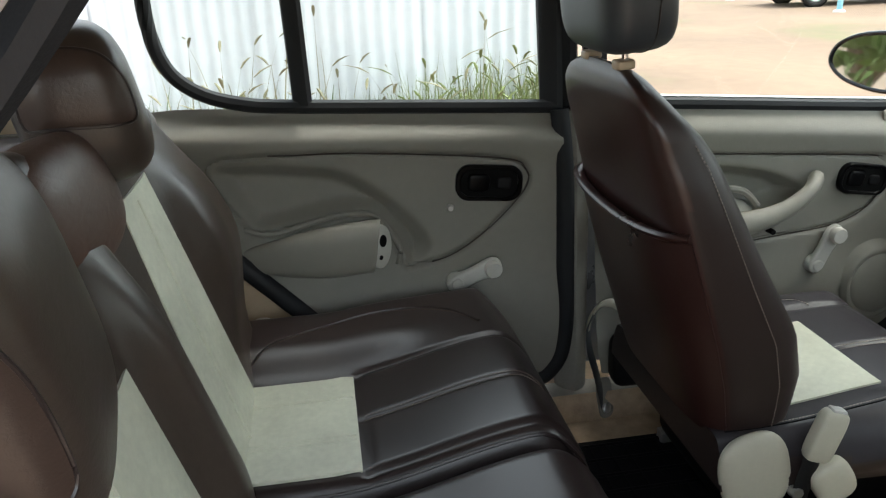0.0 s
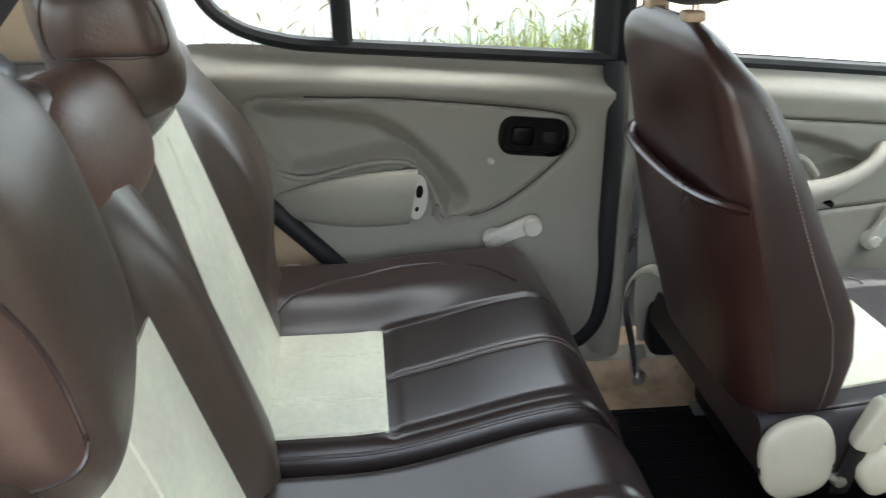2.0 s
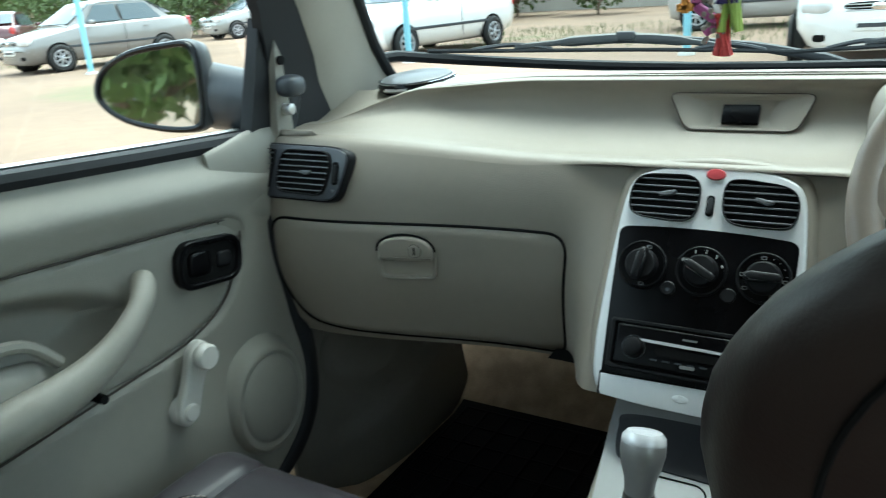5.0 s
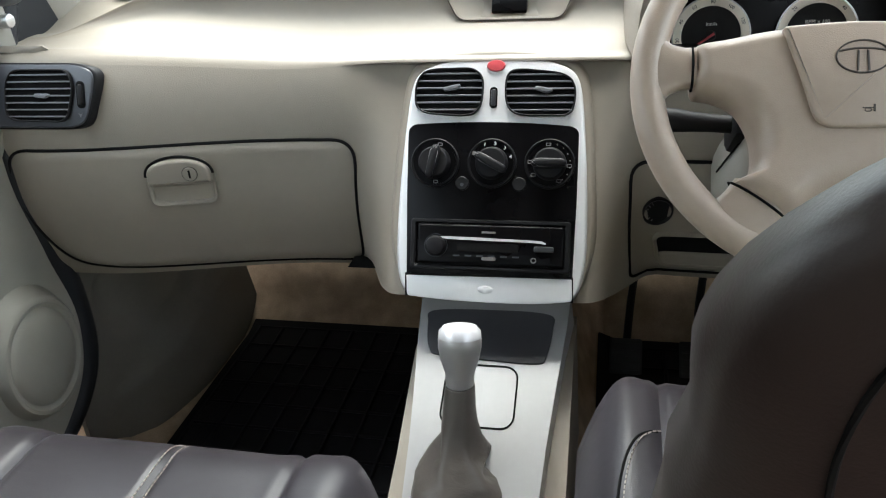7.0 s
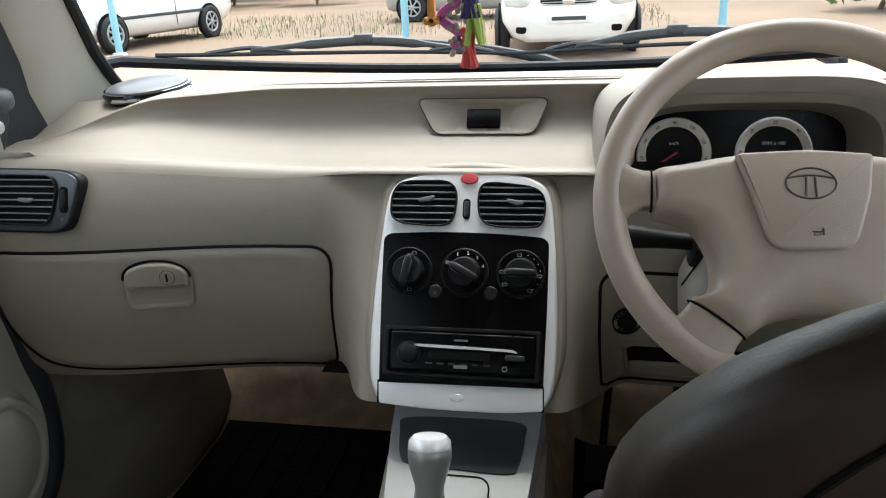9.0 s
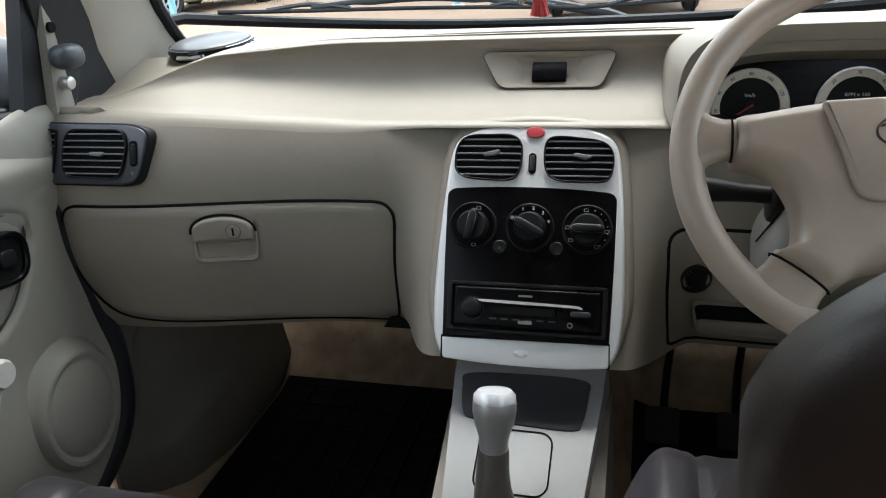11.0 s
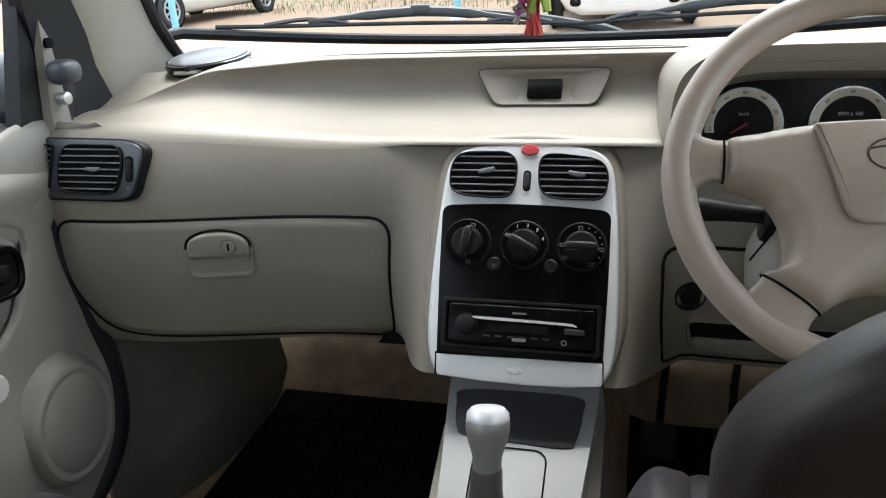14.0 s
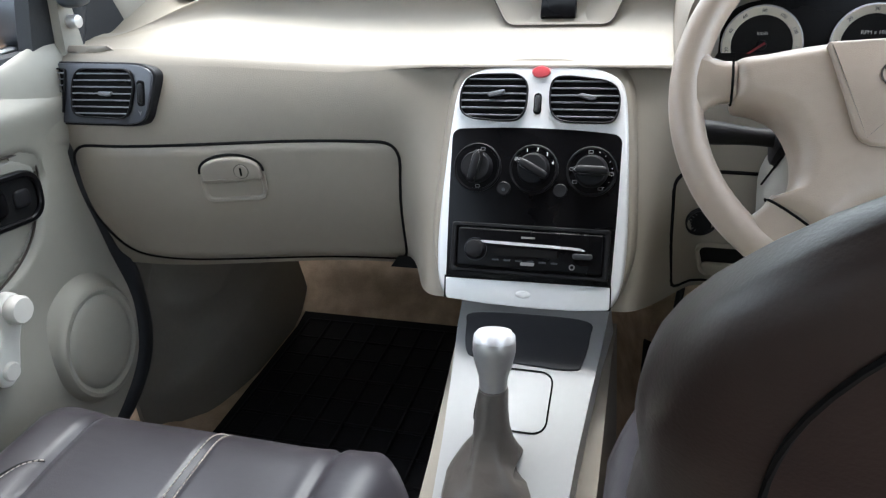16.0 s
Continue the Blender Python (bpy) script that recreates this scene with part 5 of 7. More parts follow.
def front_door(s):
    dr = thing("front_door", "front door with moulded greige lining and grab handle", "car door", (s * 0.70, 0.65, 0.3))
    outl = smooth_path([(0.25, 0.938), (0.50, 0.918), (0.90, 0.888), (1.035, 0.890), (1.010, 0.85), (0.996, 0.80), (0.992, 0.71), (1.010, 0.61), (1.020, 0.51), (1.000, 0.42), (0.945, 0.365), (0.87, 0.335), (0.70, 0.320), (0.32, 0.318), (0.26, 0.36), (0.245, 0.60)], 8, True)
    ins = smooth_path([(0.28, 0.835), (0.42, 0.824), (0.66, 0.807), (0.875, 0.790), (0.925, 0.778), (0.938, 0.755), (0.925, 0.722), (0.885, 0.665), (0.81, 0.632), (0.68, 0.617), (0.50, 0.600), (0.28, 0.585)], 8, True)
    sc = smooth_path([(0.28, 0.805), (0.42, 0.803), (0.56, 0.790), (0.655, 0.768), (0.715, 0.735), (0.72, 0.712), (0.66, 0.685), (0.60, 0.672), (0.45, 0.67), (0.28, 0.67)], 8, True)

    def depth(G):
        y, z = G[:, 0], G[:, 1]
        zs = 0.962 - 0.075 * (y + 0.0)
        d = 0.004 - 0.026 * sm(-0.06, 0.0, z - zs) + 0.010 * np.exp(-((z - zs + 0.06) / 0.03) ** 2)
        a, b = poly_dist(G, ins), poly_dist(G, sc)
        d = d - 0.006 * sm(0.003, -0.003, a) - groove(a, 0.0045, 0.009) - 0.042 * sm(0.002, -0.032, b)
        return d + 0.012 * sm(0.60, 0.48, z) + 0.004 * sm(0.99, 1.06, y) * sm(0.60, 0.80, z)
    part("lining", door_panel(s, depth, outl), M["door"], dr)
    line = np.array(smooth_path(ins, 2, True))
    clear = poly_dist(line, sc) > 0.014
    if not clear.all():
        k0 = max((i for i in range(len(line)) if clear[i] and not clear[i - 1]), key=lambda i: next(n for n in range(len(line)) if not clear[(i + n) % len(line)]))
        line = np.roll(line, -k0, 0)[:next(n for n in range(len(line)) if not clear[(k0 + n) % len(line)])]
    part("inset_line", tube([(s * (0.66 - d_ - 0.0045), p[0], p[1]) for p, d_ in zip(line, depth(line))], 0.0017, 5, bool(clear.all())), M["groove"], dr)
    path = smooth_path([(s * 0.645, 0.30, 0.655), (s * 0.622, 0.42, 0.662), (s * 0.612, 0.52, 0.668), (s * 0.606, 0.60, 0.680), (s * 0.606, 0.665, 0.705), (s * 0.618, 0.715, 0.737), (s * 0.645, 0.742, 0.758)], 6)
    r = np.interp(np.linspace(0, 1, len(path)), [0, 0.4, 0.6, 0.8, 0.95, 1], [0.030, 0.028, 0.020, 0.0155, 0.0165, 0.014])
    grab = part("grab_handle", tube(path, list(r), 14, flat=1.0), M["door"], dr, "curved greige grab handle")
    part("armrest_ledge", tube([(s * 0.640, y, z) for y, z in smooth_path([(0.28, 0.700), (0.40, 0.712), (0.50, 0.742), (0.565, 0.738), (0.605, 0.700)], 6)], 0.008, 8), M["door"], dr)
    part("armrest_pad", loft([[(s * (0.668 - w * (0.5 + 0.5 * math.cos(a))), y, 0.685 + h * math.sin(a)) for a in np.linspace(-math.pi, math.pi, 17)[:-1]] for y, w, h in ((0.27, 0.05, 0.045), (0.40, 0.055, 0.045), (0.52, 0.05, 0.042), (0.575, 0.04, 0.030), (0.60, 0.02, 0.012))]), M["door"], dr)
    for y, z, x in ((0.737, 0.752, 0.628), (0.618, 0.655, 0.590)):
        part("screw_hole", cyl((s * (x + 0.02), y, z), (s * (x - 0.002), y, z), 0.0065, 0.006, 12), M["gap"], grab)
    part("speaker_cover", loft([[(s * (0.648 - d), 0.924 + 0.080 * k_ * math.cos(a), 0.486 + 0.092 * k_ * math.sin(a)) for a in np.linspace(0, 2 * math.pi, 49)[:-1]] for k_, d in ((1.14, -0.006), (1.06, 0.001), (1.02, 0.008), (0.98, 0.014), (0.93, 0.0175), (0.87, 0.0175), (0.83, 0.0145), (0.79, 0.014), (0.75, 0.0165), (0.68, 0.019), (0.4, 0.021), (0.02, 0.0215))]), M["door"], dr, "round moulded loudspeaker cover")
    pull_handle(dr, s, 0.803, 0.925, 0.702, 0.772, radians(-8))
    winder(dr, s, (0.765, 0.548), (0.800, 0.620))
    part("edge_seal", tube(smooth_path([(s * 0.668, 1.100, 0.94), (s * 0.666, 1.078, 0.900), (s * 0.662, 1.040, 0.855), (s * 0.660, 1.020, 0.80), (s * 0.660, 1.012, 0.71), (s * 0.658, 1.030, 0.61), (s * 0.656, 1.042, 0.51), (s * 0.652, 1.024, 0.415), (s * 0.654, 0.965, 0.350), (s * 0.664, 0.88, 0.315), (s * 0.668, 0.70, 0.303), (s * 0.668, 0.36, 0.303)], 6), 0.017, 10, flat=0.75, up=(1, 0, 0)), M["rubber"], dr)
    part("window_seal", tube(smooth_path([(s * 0.682, 0.235, 0.940), (s * 0.684, 0.50, 0.922), (s * 0.686, 0.80, 0.900), (s * 0.686, 1.02, 0.886)], 5), 0.013, 8), M["rubber"], dr)
    part("sill_strip", tube(smooth_path([(s * 0.698, 0.235, 0.954), (s * 0.700, 0.50, 0.936), (s * 0.702, 0.80, 0.914), (s * 0.702, 1.00, 0.901)], 5), 0.0035, 6), M["satin"], dr, "bright outer weatherstrip")
    part("frame_post", tube([(s * 0.690, 0.245, 0.93), (s * 0.668, 0.225, 1.16), (s * 0.620, 0.20, 1.37)], 0.026, 8, flat=0.7), M["rubber"], dr)
    part("mirror_corner", loft([[(s * 0.688, 0.99, 0.885), (s * 0.688, 1.085, 0.885), (s * 0.684, 1.075, 1.02), (s * 0.678, 1.035, 1.065)], [(s * 0.664, 0.99, 0.885), (s * 0.664, 1.085, 0.885), (s * 0.660, 1.075, 1.02), (s * 0.656, 1.035, 1.065)]]), M["rubber"], dr)
    part("shoulder", loft([[(s * (0.672 - w * max(0.0, math.sin(a)) ** 0.8), y, 0.75 + (top - 0.75) * (0.5 - 0.5 * math.cos(a))) for a in np.linspace(0, math.pi, 17)] for y, w, top in ((0.90, 0.010, 0.886), (0.94, 0.017, 0.893), (0.98, 0.022, 0.902), (1.015, 0.024, 0.906), (1.045, 0.020, 0.905), (1.062, 0.008, 0.902))]), M["door"], dr)
    part("corner_trim", loft([[(s * 0.664, 1.03, 0.86), (s * 0.664, 1.082, 0.86), (s * 0.660, 1.072, 1.015), (s * 0.657, 1.052, 1.04)], [(s * 0.652, 1.035, 0.86), (s * 0.652, 1.078, 0.86), (s * 0.650, 1.068, 1.005), (s * 0.648, 1.054, 1.03)]]), M["pillar"], dr)
    part("mirror_knob", moved(pillow(0.020, 0.022, 0.017, 2.6, 7), pose(s * 0.628, 1.055, 0.962)), M["housing"], dr, "black mirror adjuster knob")
    part("knob_bolt", cyl((s * 0.652, 1.062, 0.925), (s * 0.636, 1.062, 0.925), 0.009, 0.009, 14, 0.002), M["satin"], dr)
    part("knob_bolt", cyl((s * 0.652, 1.060, 1.000), (s * 0.644, 1.060, 1.000), 0.007, 0.007, 12), M["gap"], dr)
    part("outer_skin", box(s * 0.755 - 0.012, s * 0.755 + 0.012, 0.19, 1.09, 0.28, 0.895, 0.01), M["paint"], dr)
    gl_ = part("window_glass", grid(lambda u, v: (s * (0.694 - 0.062 * v), 0.24 + (0.80 - 0.40 * v * v) * u, 0.90 + 0.46 * v), np.linspace(0, 1, 6), np.linspace(0, 1, 6)), M["glass"], dr)
    gl_.visible_shadow = False
    return dr


rear_door(-1)
front_door(-1)
front_door(1)


def wing_mirror(s):
    wm_ = thing("wing_mirror", "black wing mirror with oval glass on the front door", "wing mirror", (s * 0.86, 1.04, 0.95))
    c = (s * 0.872, 1.0, 0.962)
    m = frame_of(c, (0.97, 0.243, 0), (-0.015, 0.06, 1)) @ Matrix.Diagonal((0.86, 1, 1, 1))
    oval = smooth_path([(-0.130, -0.010), (-0.112, 0.034), (-0.045, 0.062), (0.04, 0.072), (0.094, 0.070), (0.108, 0.030), (0.106, -0.040), (0.088, -0.064), (0.01, -0.064), (-0.08, -0.046)], 6, True)
    rings = [[(x * k_, y * k_, d) for x, y in oval] for k_, d in ((0.95, 0.001), (1.03, 0.004), (1.06, -0.006), (1.0, -0.035), (0.80, -0.065), (0.35, -0.082), (0.05, -0.085))]
    part("housing", moved(loft(rings), m), M["housing"], wm_)
    part("mirror_glass", moved(plate([(x * 0.90, y * 0.90) for x, y in oval], 0.0, 0.004), m), M["mirror"], wm_)
    part("mirror_rim", moved(tube([(x * 0.965, y * 0.965, 0.003) for x, y in oval], 0.0055, 8, True), m), M["gloss"], wm_)
    part("arm", loft([[(s * 0.80, 1.06 + 0.045 * math.cos(a), 0.945 + 0.055 * math.sin(a)) for a in np.linspace(0, 2 * math.pi, 15)[:-1]], [(s * 0.73, 1.075 + 0.04 * math.cos(a), 0.935 + 0.05 * math.sin(a)) for a in np.linspace(0, 2 * math.pi, 15)[:-1]], [(s * 0.685, 1.07 + 0.035 * math.cos(a), 0.93 + 0.05 * math.sin(a)) for a in np.linspace(0, 2 * math.pi, 15)[:-1]]]), M["housing"], wm_)


wing_mirror(-1)


# ---------- front seats ----------
def front_seat(cx, dy, label, blunt, lift, thick, cover):
    """A front seat in covers: cushion, backrest with rear pocket, headrest, recliner and buckle."""
    st = thing("front_seat", label, "car seat", (cx, 0.45 + dy, 0.22), "front seats")
    zk = [0.44, 0.47, 0.52, 0.58, 0.66, 0.76, 0.873, 0.98, 1.03, 1.055, 1.068]
    yb = [0.275, 0.262, 0.245, 0.228, 0.204, 0.178, 0.150, 0.120, 0.110, 0.110, 0.118]
    yf = [0.372, 0.382, 0.390, 0.395, 0.375, 0.312, 0.248, 0.195, 0.165, 0.148, 0.135]
    wk = [0.185, 0.195, 0.205, 0.213, 0.221, 0.226, 0.224, 0.208, 0.206, 0.206, 0.206]
    B = lambda z: float(np.interp(z, zk, yb)) + dy
    F = lambda z: float(np.interp(z, zk, yf)) + dy + thick * float(sm(1.05, 0.94, z))
    def W(z):
        return width(z) * (1 - (0.09 * float(sm(1.02, 0.88, z)) if dy else 0.0))

    def width(z):
        top = 0.206 * max(0.0, 1 - max(0.0, (z - 0.95) / 0.124) ** 2.6) ** (1 / 2.6)
        return min(float(np.interp(z, zk, wk)), top) if z > 0.95 else float(np.interp(z, zk, wk))

    zs = np.concatenate([np.linspace(0.44, 0.98, 24), 1.0725 - 0.0825 * np.linspace(1, 0.0, 16) ** 2])

    def ring(z):
        b, f, w = B(z), F(z), W(z)
        out = []
        for a in np.linspace(0, 2 * math.pi, 49)[:-1]:
            c_, s_ = math.cos(a), math.sin(a)
            x = w * math.copysign(abs(c_) ** (0.42 if s_ < 0 else blunt), c_)
            y = (b + f) / 2 + (f - b) / 2 * math.copysign(abs(s_) ** 0.48, s_)
            if s_ > 0:
                y += 0.014 * float(sm(0.5, 0.85, abs(x) / w)) * (1 - abs(c_) ** 4) - 0.008
            out.append((cx + x, y, z))
        return out
    bk = part("backrest", loft([ring(z) for z in zs]), M["red"], st, "maroon leatherette seat back with a dark brown front", 60)
    bk.data.materials.append(M[cover])
    for pg in bk.data.polygons:
        pg.material_index = int(pg.normal.y > -0.25 and pg.center.z < 1.07) if dy == 0 else int(pg.normal.y > -0.9 or pg.center.x < cx - 0.09)
    for i in (42, 30):
        line = [ring(z)[i] for z in np.linspace(0.72, 1.045, 50)]
        if dy:
            part("shoulder_seam", tube([(x, y, z) for x, y, z in line], 0.0009, 6), M["gap"], bk)
    # pale front insert and side seam
    part("front_panel", grid(lambda x, z: (cx + x, F(z) - 0.006 - 0.012 * abs(x / 0.16) ** 3, z), np.linspace(-0.14, 0.14, 10), np.linspace(0.55, 0.90, 16), 0.006), M["pale"], bk)
    for s in (-1, 1):
        line = [(cx + s * (W(z) * 0.998), B(z) + (F(z) - B(z)) * 0.66, z) for z in np.linspace(0.50, 0.98, 44)]
        if not dy:
            part("stitching", stitches(line, 0.0065, 0.0042), M["thread_mid"], bk)
    # map pocket with a padded hem
    def pk(x, z):
        t = (0.845 - z) / 0.36
        r = min(0.985, abs(x) / 0.2)
        half_ = math.sqrt(1 - r ** (2 / 0.42)) ** 0.48
        sag = 0.011 * (1 - r ** 3) * (1 - t * 0.7)
        return (cx + x * W(z) / 0.2 * 1.003, (B(z) + F(z)) / 2 - (F(z) - B(z)) / 2 * half_ - 0.004 - sag, z - 0.014 * math.cos(x / 0.2 * math.pi / 2) * (1 - t))
    part("map_pocket", grid(pk, np.linspace(-0.196, 0.196, 33), np.linspace(0.485, 0.845, 18), 0.005), M["red"], bk)
    part("pocket_hem", tube([pk(x, 0.845) for x in np.linspace(-0.196, 0.196, 31)], 0.0125, 10, flat=0.55, up=(0, 0.25, 1)), M["red"], bk, "padded pocket hem")
    # headrest on two posts
    hr = part("headrest", moved(pillow(0.134, 0.058, 0.102, 4.5, 12), pose(cx + 0.006, 0.134 + dy, 1.190, 6)), M["red"] if dy else M["housing"], st, "padded headrest", 60)
    part("headrest_seam", tube([(cx + 0.006 + 0.1345 * math.copysign(abs(math.cos(a)) ** 0.5, math.cos(a)), 0.152 + dy, 1.190 + 0.102 * math.copysign(abs(math.sin(a)) ** 0.5, math.sin(a))) for a in np.linspace(0, 2 * math.pi, 60)[:-1]], 0.0016, 6, True), M["dark"], hr)
    for s in (-1, 1):
        part("post", cyl((cx + 0.006 + s * 0.070, 0.128 + dy, 1.03), (cx + 0.006 + s * 0.070, 0.132 + dy, 1.16), 0.0055, seg=12), M["chrome"], st)
        part("post_collar", moved(pillow(0.017, 0.014, 0.0075, 5, 7), pose(cx + 0.006 + s * 0.070, 0.128 + dy, 1.074, 4)), M["cream"], st, "cream plastic collar")
    # cushion
    y0, y1 = 0.26 + dy, (0.765 if dy else 0.792) + dy
    cw = 0.240 if dy else 0.262

    def cz(x, y):
        q = (y - y0) / (y1 - y0)
        z = 0.487 + lift + 0.035 * float(sm(0.1, 0.8, q)) + 0.012 * float(sm(0.13, 0.20, abs(x))) * (1 - 0.5 * q)
        for xi in (-0.155, 0.012, 0.158):
            z -= 0.006 * math.exp(-((x - xi) / 0.006) ** 2) * float(sm(0.62, 0.66, q))
        return z - 0.075 * max(0, (q - 0.86) / 0.14) ** 2.4

    def cring(x):
        e = abs(x) / cw
        drop = 0.065 * max(0, (e - 0.76) / 0.24) ** 2.2
        fy = y1 - (0.11 if dy else 0.085) * e ** 3.6
        tuck = lambda y: cx + x - math.copysign(max(0.0, abs(x) - 0.21) * (0.0 if dy else 0.42) * float(sm(0.6, 0.15, (y - y0) / (y1 - y0))), x)
        top = [(tuck(y), y, cz(x, y) - drop) for y in np.linspace(y0, fy, 26)]
        return top + [(cx + x, fy + 0.004, cz(x, fy) - drop - 0.03), (cx + x, fy - 0.012, 0.415), (tuck(y0), y0, 0.415)]
    def cring_top(x, y):
        return cz(x, y) - 0.065 * max(0, (abs(x) / cw - 0.76) / 0.24) ** 2.2
    xs = np.concatenate([np.linspace(-cw, -0.2, 11), np.linspace(-0.195, 0.195, 80), np.linspace(0.2, cw, 11)])
    cu = part("cushion", loft([cring(x) for x in xs]), M["dark_sheen"], st, "dark brown leatherette cushion", 50)
    # sheen colour on upward faces only; sides and underside take the darker copy
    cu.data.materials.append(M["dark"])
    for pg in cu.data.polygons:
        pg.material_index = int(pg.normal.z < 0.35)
    part("pale_insert", grid(lambda x, y: (cx + x, y, cz(x, y) + 0.004), np.linspace(-0.10, 0.145, 14), np.linspace(y0 + 0.10, y0 + 0.335, 14), 0.006), M["pale"], cu, "pale cream leatherette insert")
    for xi in (-0.004, 0.004):
        part("stitching", stitches([(cx + 0.012 + xi * 1.5, y, cz(0.012 + xi * 1.5, y) + 0.0006) for y in np.linspace(y0 + 0.345, y1 - 0.01, 30)], 0.006, 0.004), M["thread"], cu)
    # bolster seams that turn in towards the front
    for s in (-1, 1):
        arc = smooth_path([(s * 0.200, y0 + 0.02), (s * 0.200, y1 - 0.30), (s * 0.197, y1 - 0.21), (s * 0.183, y1 - 0.155), (s * 0.160, y1 - 0.135)], 10)
        skin = [(cx + x, y, cring_top(x, y)) for x, y in arc]
        part("seam", tube([(x, y, z - 0.0004) for x, y, z in skin], 0.0016, 6), M["gap"], cu)
        part("stitching", stitches([(x - s * 0.005, y, z + 0.0012) for x, y, z in skin], 0.006, 0.004), M["thread"], cu)
    part("seat_base", box(cx - 0.20, cx + 0.20, y0 + 0.09, y1 - 0.06, 0.24, 0.42, 0.03), M["black"], st)
    for s in (-1, 1):
        part("runner", box(cx + s * 0.17 - 0.015, cx + s * 0.17 + 0.015, y0 + 0.09, y1 - 0.02, 0.214, 0.25, 0.004), M["satin"], st)
    ins = 1 if cx < 0 else -1
    rc = part("recliner_cover", moved(pillow(0.018, 0.060, 0.076, 2.6, 9), pose(cx + ins * 0.235, 0.318 + dy, 0.440, 12)), M["ivory"], st, "ivory plastic recliner cover")
    part("bolt", cyl((cx + ins * 0.245, 0.385 + dy, 0.405), (cx + ins * 0.258, 0.385 + dy, 0.405), 0.012, 0.010, 8), M["satin"], st)
    bu = part("belt_buckle", moved(pillow(0.014, 0.023, 0.046, 5, 7), pose(cx + ins * 0.255, 0.418 + dy, 0.510, -18, 0, 0)), M["ivory"], st, "ivory seat belt buckle on a dark strap")
    part("release", moved(box(-0.009, 0.009, -0.013, 0.013, 0.042, 0.0495, 0.003), pose(cx + ins * 0.255, 0.418 + dy, 0.510, -18, 0, 0)), M["winder"], bu)
    part("buckle_strap", tube([(cx + ins * 0.252, 0.405 + dy, 0.47), (cx + ins * 0.252, 0.395 + dy, 0.42), (cx + ins * 0.250, 0.39 + dy, 0.38)], 0.016, 8, flat=0.3, up=(1, 0, 0)), M["black"], bu)
    part("lower_cover", moved(pillow(0.018, 0.035, 0.040, 3.2, 7), pose(cx + ins * 0.252, 0.445 + dy, 0.420, 30)), M["ivory"], st)
    return st


front_seat(-0.333, 0.0, "maroon and dark brown passenger seat with cream insert and map pocket", 0.5, 0.0, 0.03, "cover")
front_seat(0.356, 0.16, "dark brown leatherette driver's seat with cream insert and stitched shoulders", 0.95, 0.03, 0.0, "cover")



# ---------- rear seat ----------
rear = thing("rear_seat", "brown leatherette rear bench with cream inserts and pillow tops", "car seat", (0, -0.4, 0.3))


def back_y(x, z):
    """The front of the rear backrest."""
    base = -0.475 - 0.30 * (z - 0.53)
    ch = min(abs(x - 0.17), abs(x + 0.235))
    bol = 0.042 * float(sm(0.130, 0.19, ch)) * float(sm(0.40, 0.62, z) if x > -0.37 else sm(0.55, 0.80, z)) * (1 - 0.9 * float(sm(0.80, 1.0, z)))
    out = 0.020 * float(sm(0.37, 0.47, abs(x))) * float(sm(0.58, 0.8, z)) * float(sm(1.0, 0.86, z))
    if x > 0:
        out = 0.075 * float(sm(0.33, 0.46, x)) * float(sm(0.42, 0.7, z)) * (1 - 0.6 * float(sm(0.84, 1.0, z)))
    return base + bol + out


def back_ring(x):
    e = max(0, (abs(x) - 0.54) / 0.09)
    zt = 1.015 - 0.05 * e ** 2 + 0.035 * math.exp(-(x / 0.085) ** 2)
    inn = -0.07 * e ** 2
    fr = [(x, back_y(x, z) + inn, z) for z in np.linspace(0.42, zt - 0.04, 30)]
    yt = back_y(x, zt - 0.04) + inn
    arc = [(x, yt - 0.05 + 0.05 * math.cos(a), zt - 0.04 + 0.045 * math.sin(a)) for a in np.linspace(0.25, math.pi, 9)]
    return fr + arc + [(x, yt - 0.11, 0.75), (x, -0.60, 0.42)]


part("backrest", loft([back_ring(x) for x in np.linspace(-0.63, 0.63, 127)]), M["brown"], rear, "brown leatherette rear backrest", 60)
for cx, hw in ((-0.235, 0.135), (0.17, 0.135)):
    slant = lambda u, z: cx + hw * u - (0.10 * (u + 1) / 2 * (z - 0.46) / 0.475 if cx < 0 else 0.0)
    ins = part("pale_insert", grid(lambda u, z: (slant(u, z), back_y(slant(u, z), z) + 0.006 - 0.004 * abs(u) ** 4, z), np.linspace(-1, 1, 14), np.linspace(0.46, 0.935 if cx < 0 else 0.81, 26), -0.006), M["pale"], rear, "cream leatherette insert")
    part("insert_crease", tube([(slant(0.2, z), back_y(slant(0.2, z), z) + 0.006, z) for z in np.linspace(0.47, 0.92 if cx < 0 else 0.80, 20)], 0.003, 6), M["pale"], ins)
PE = 3.6


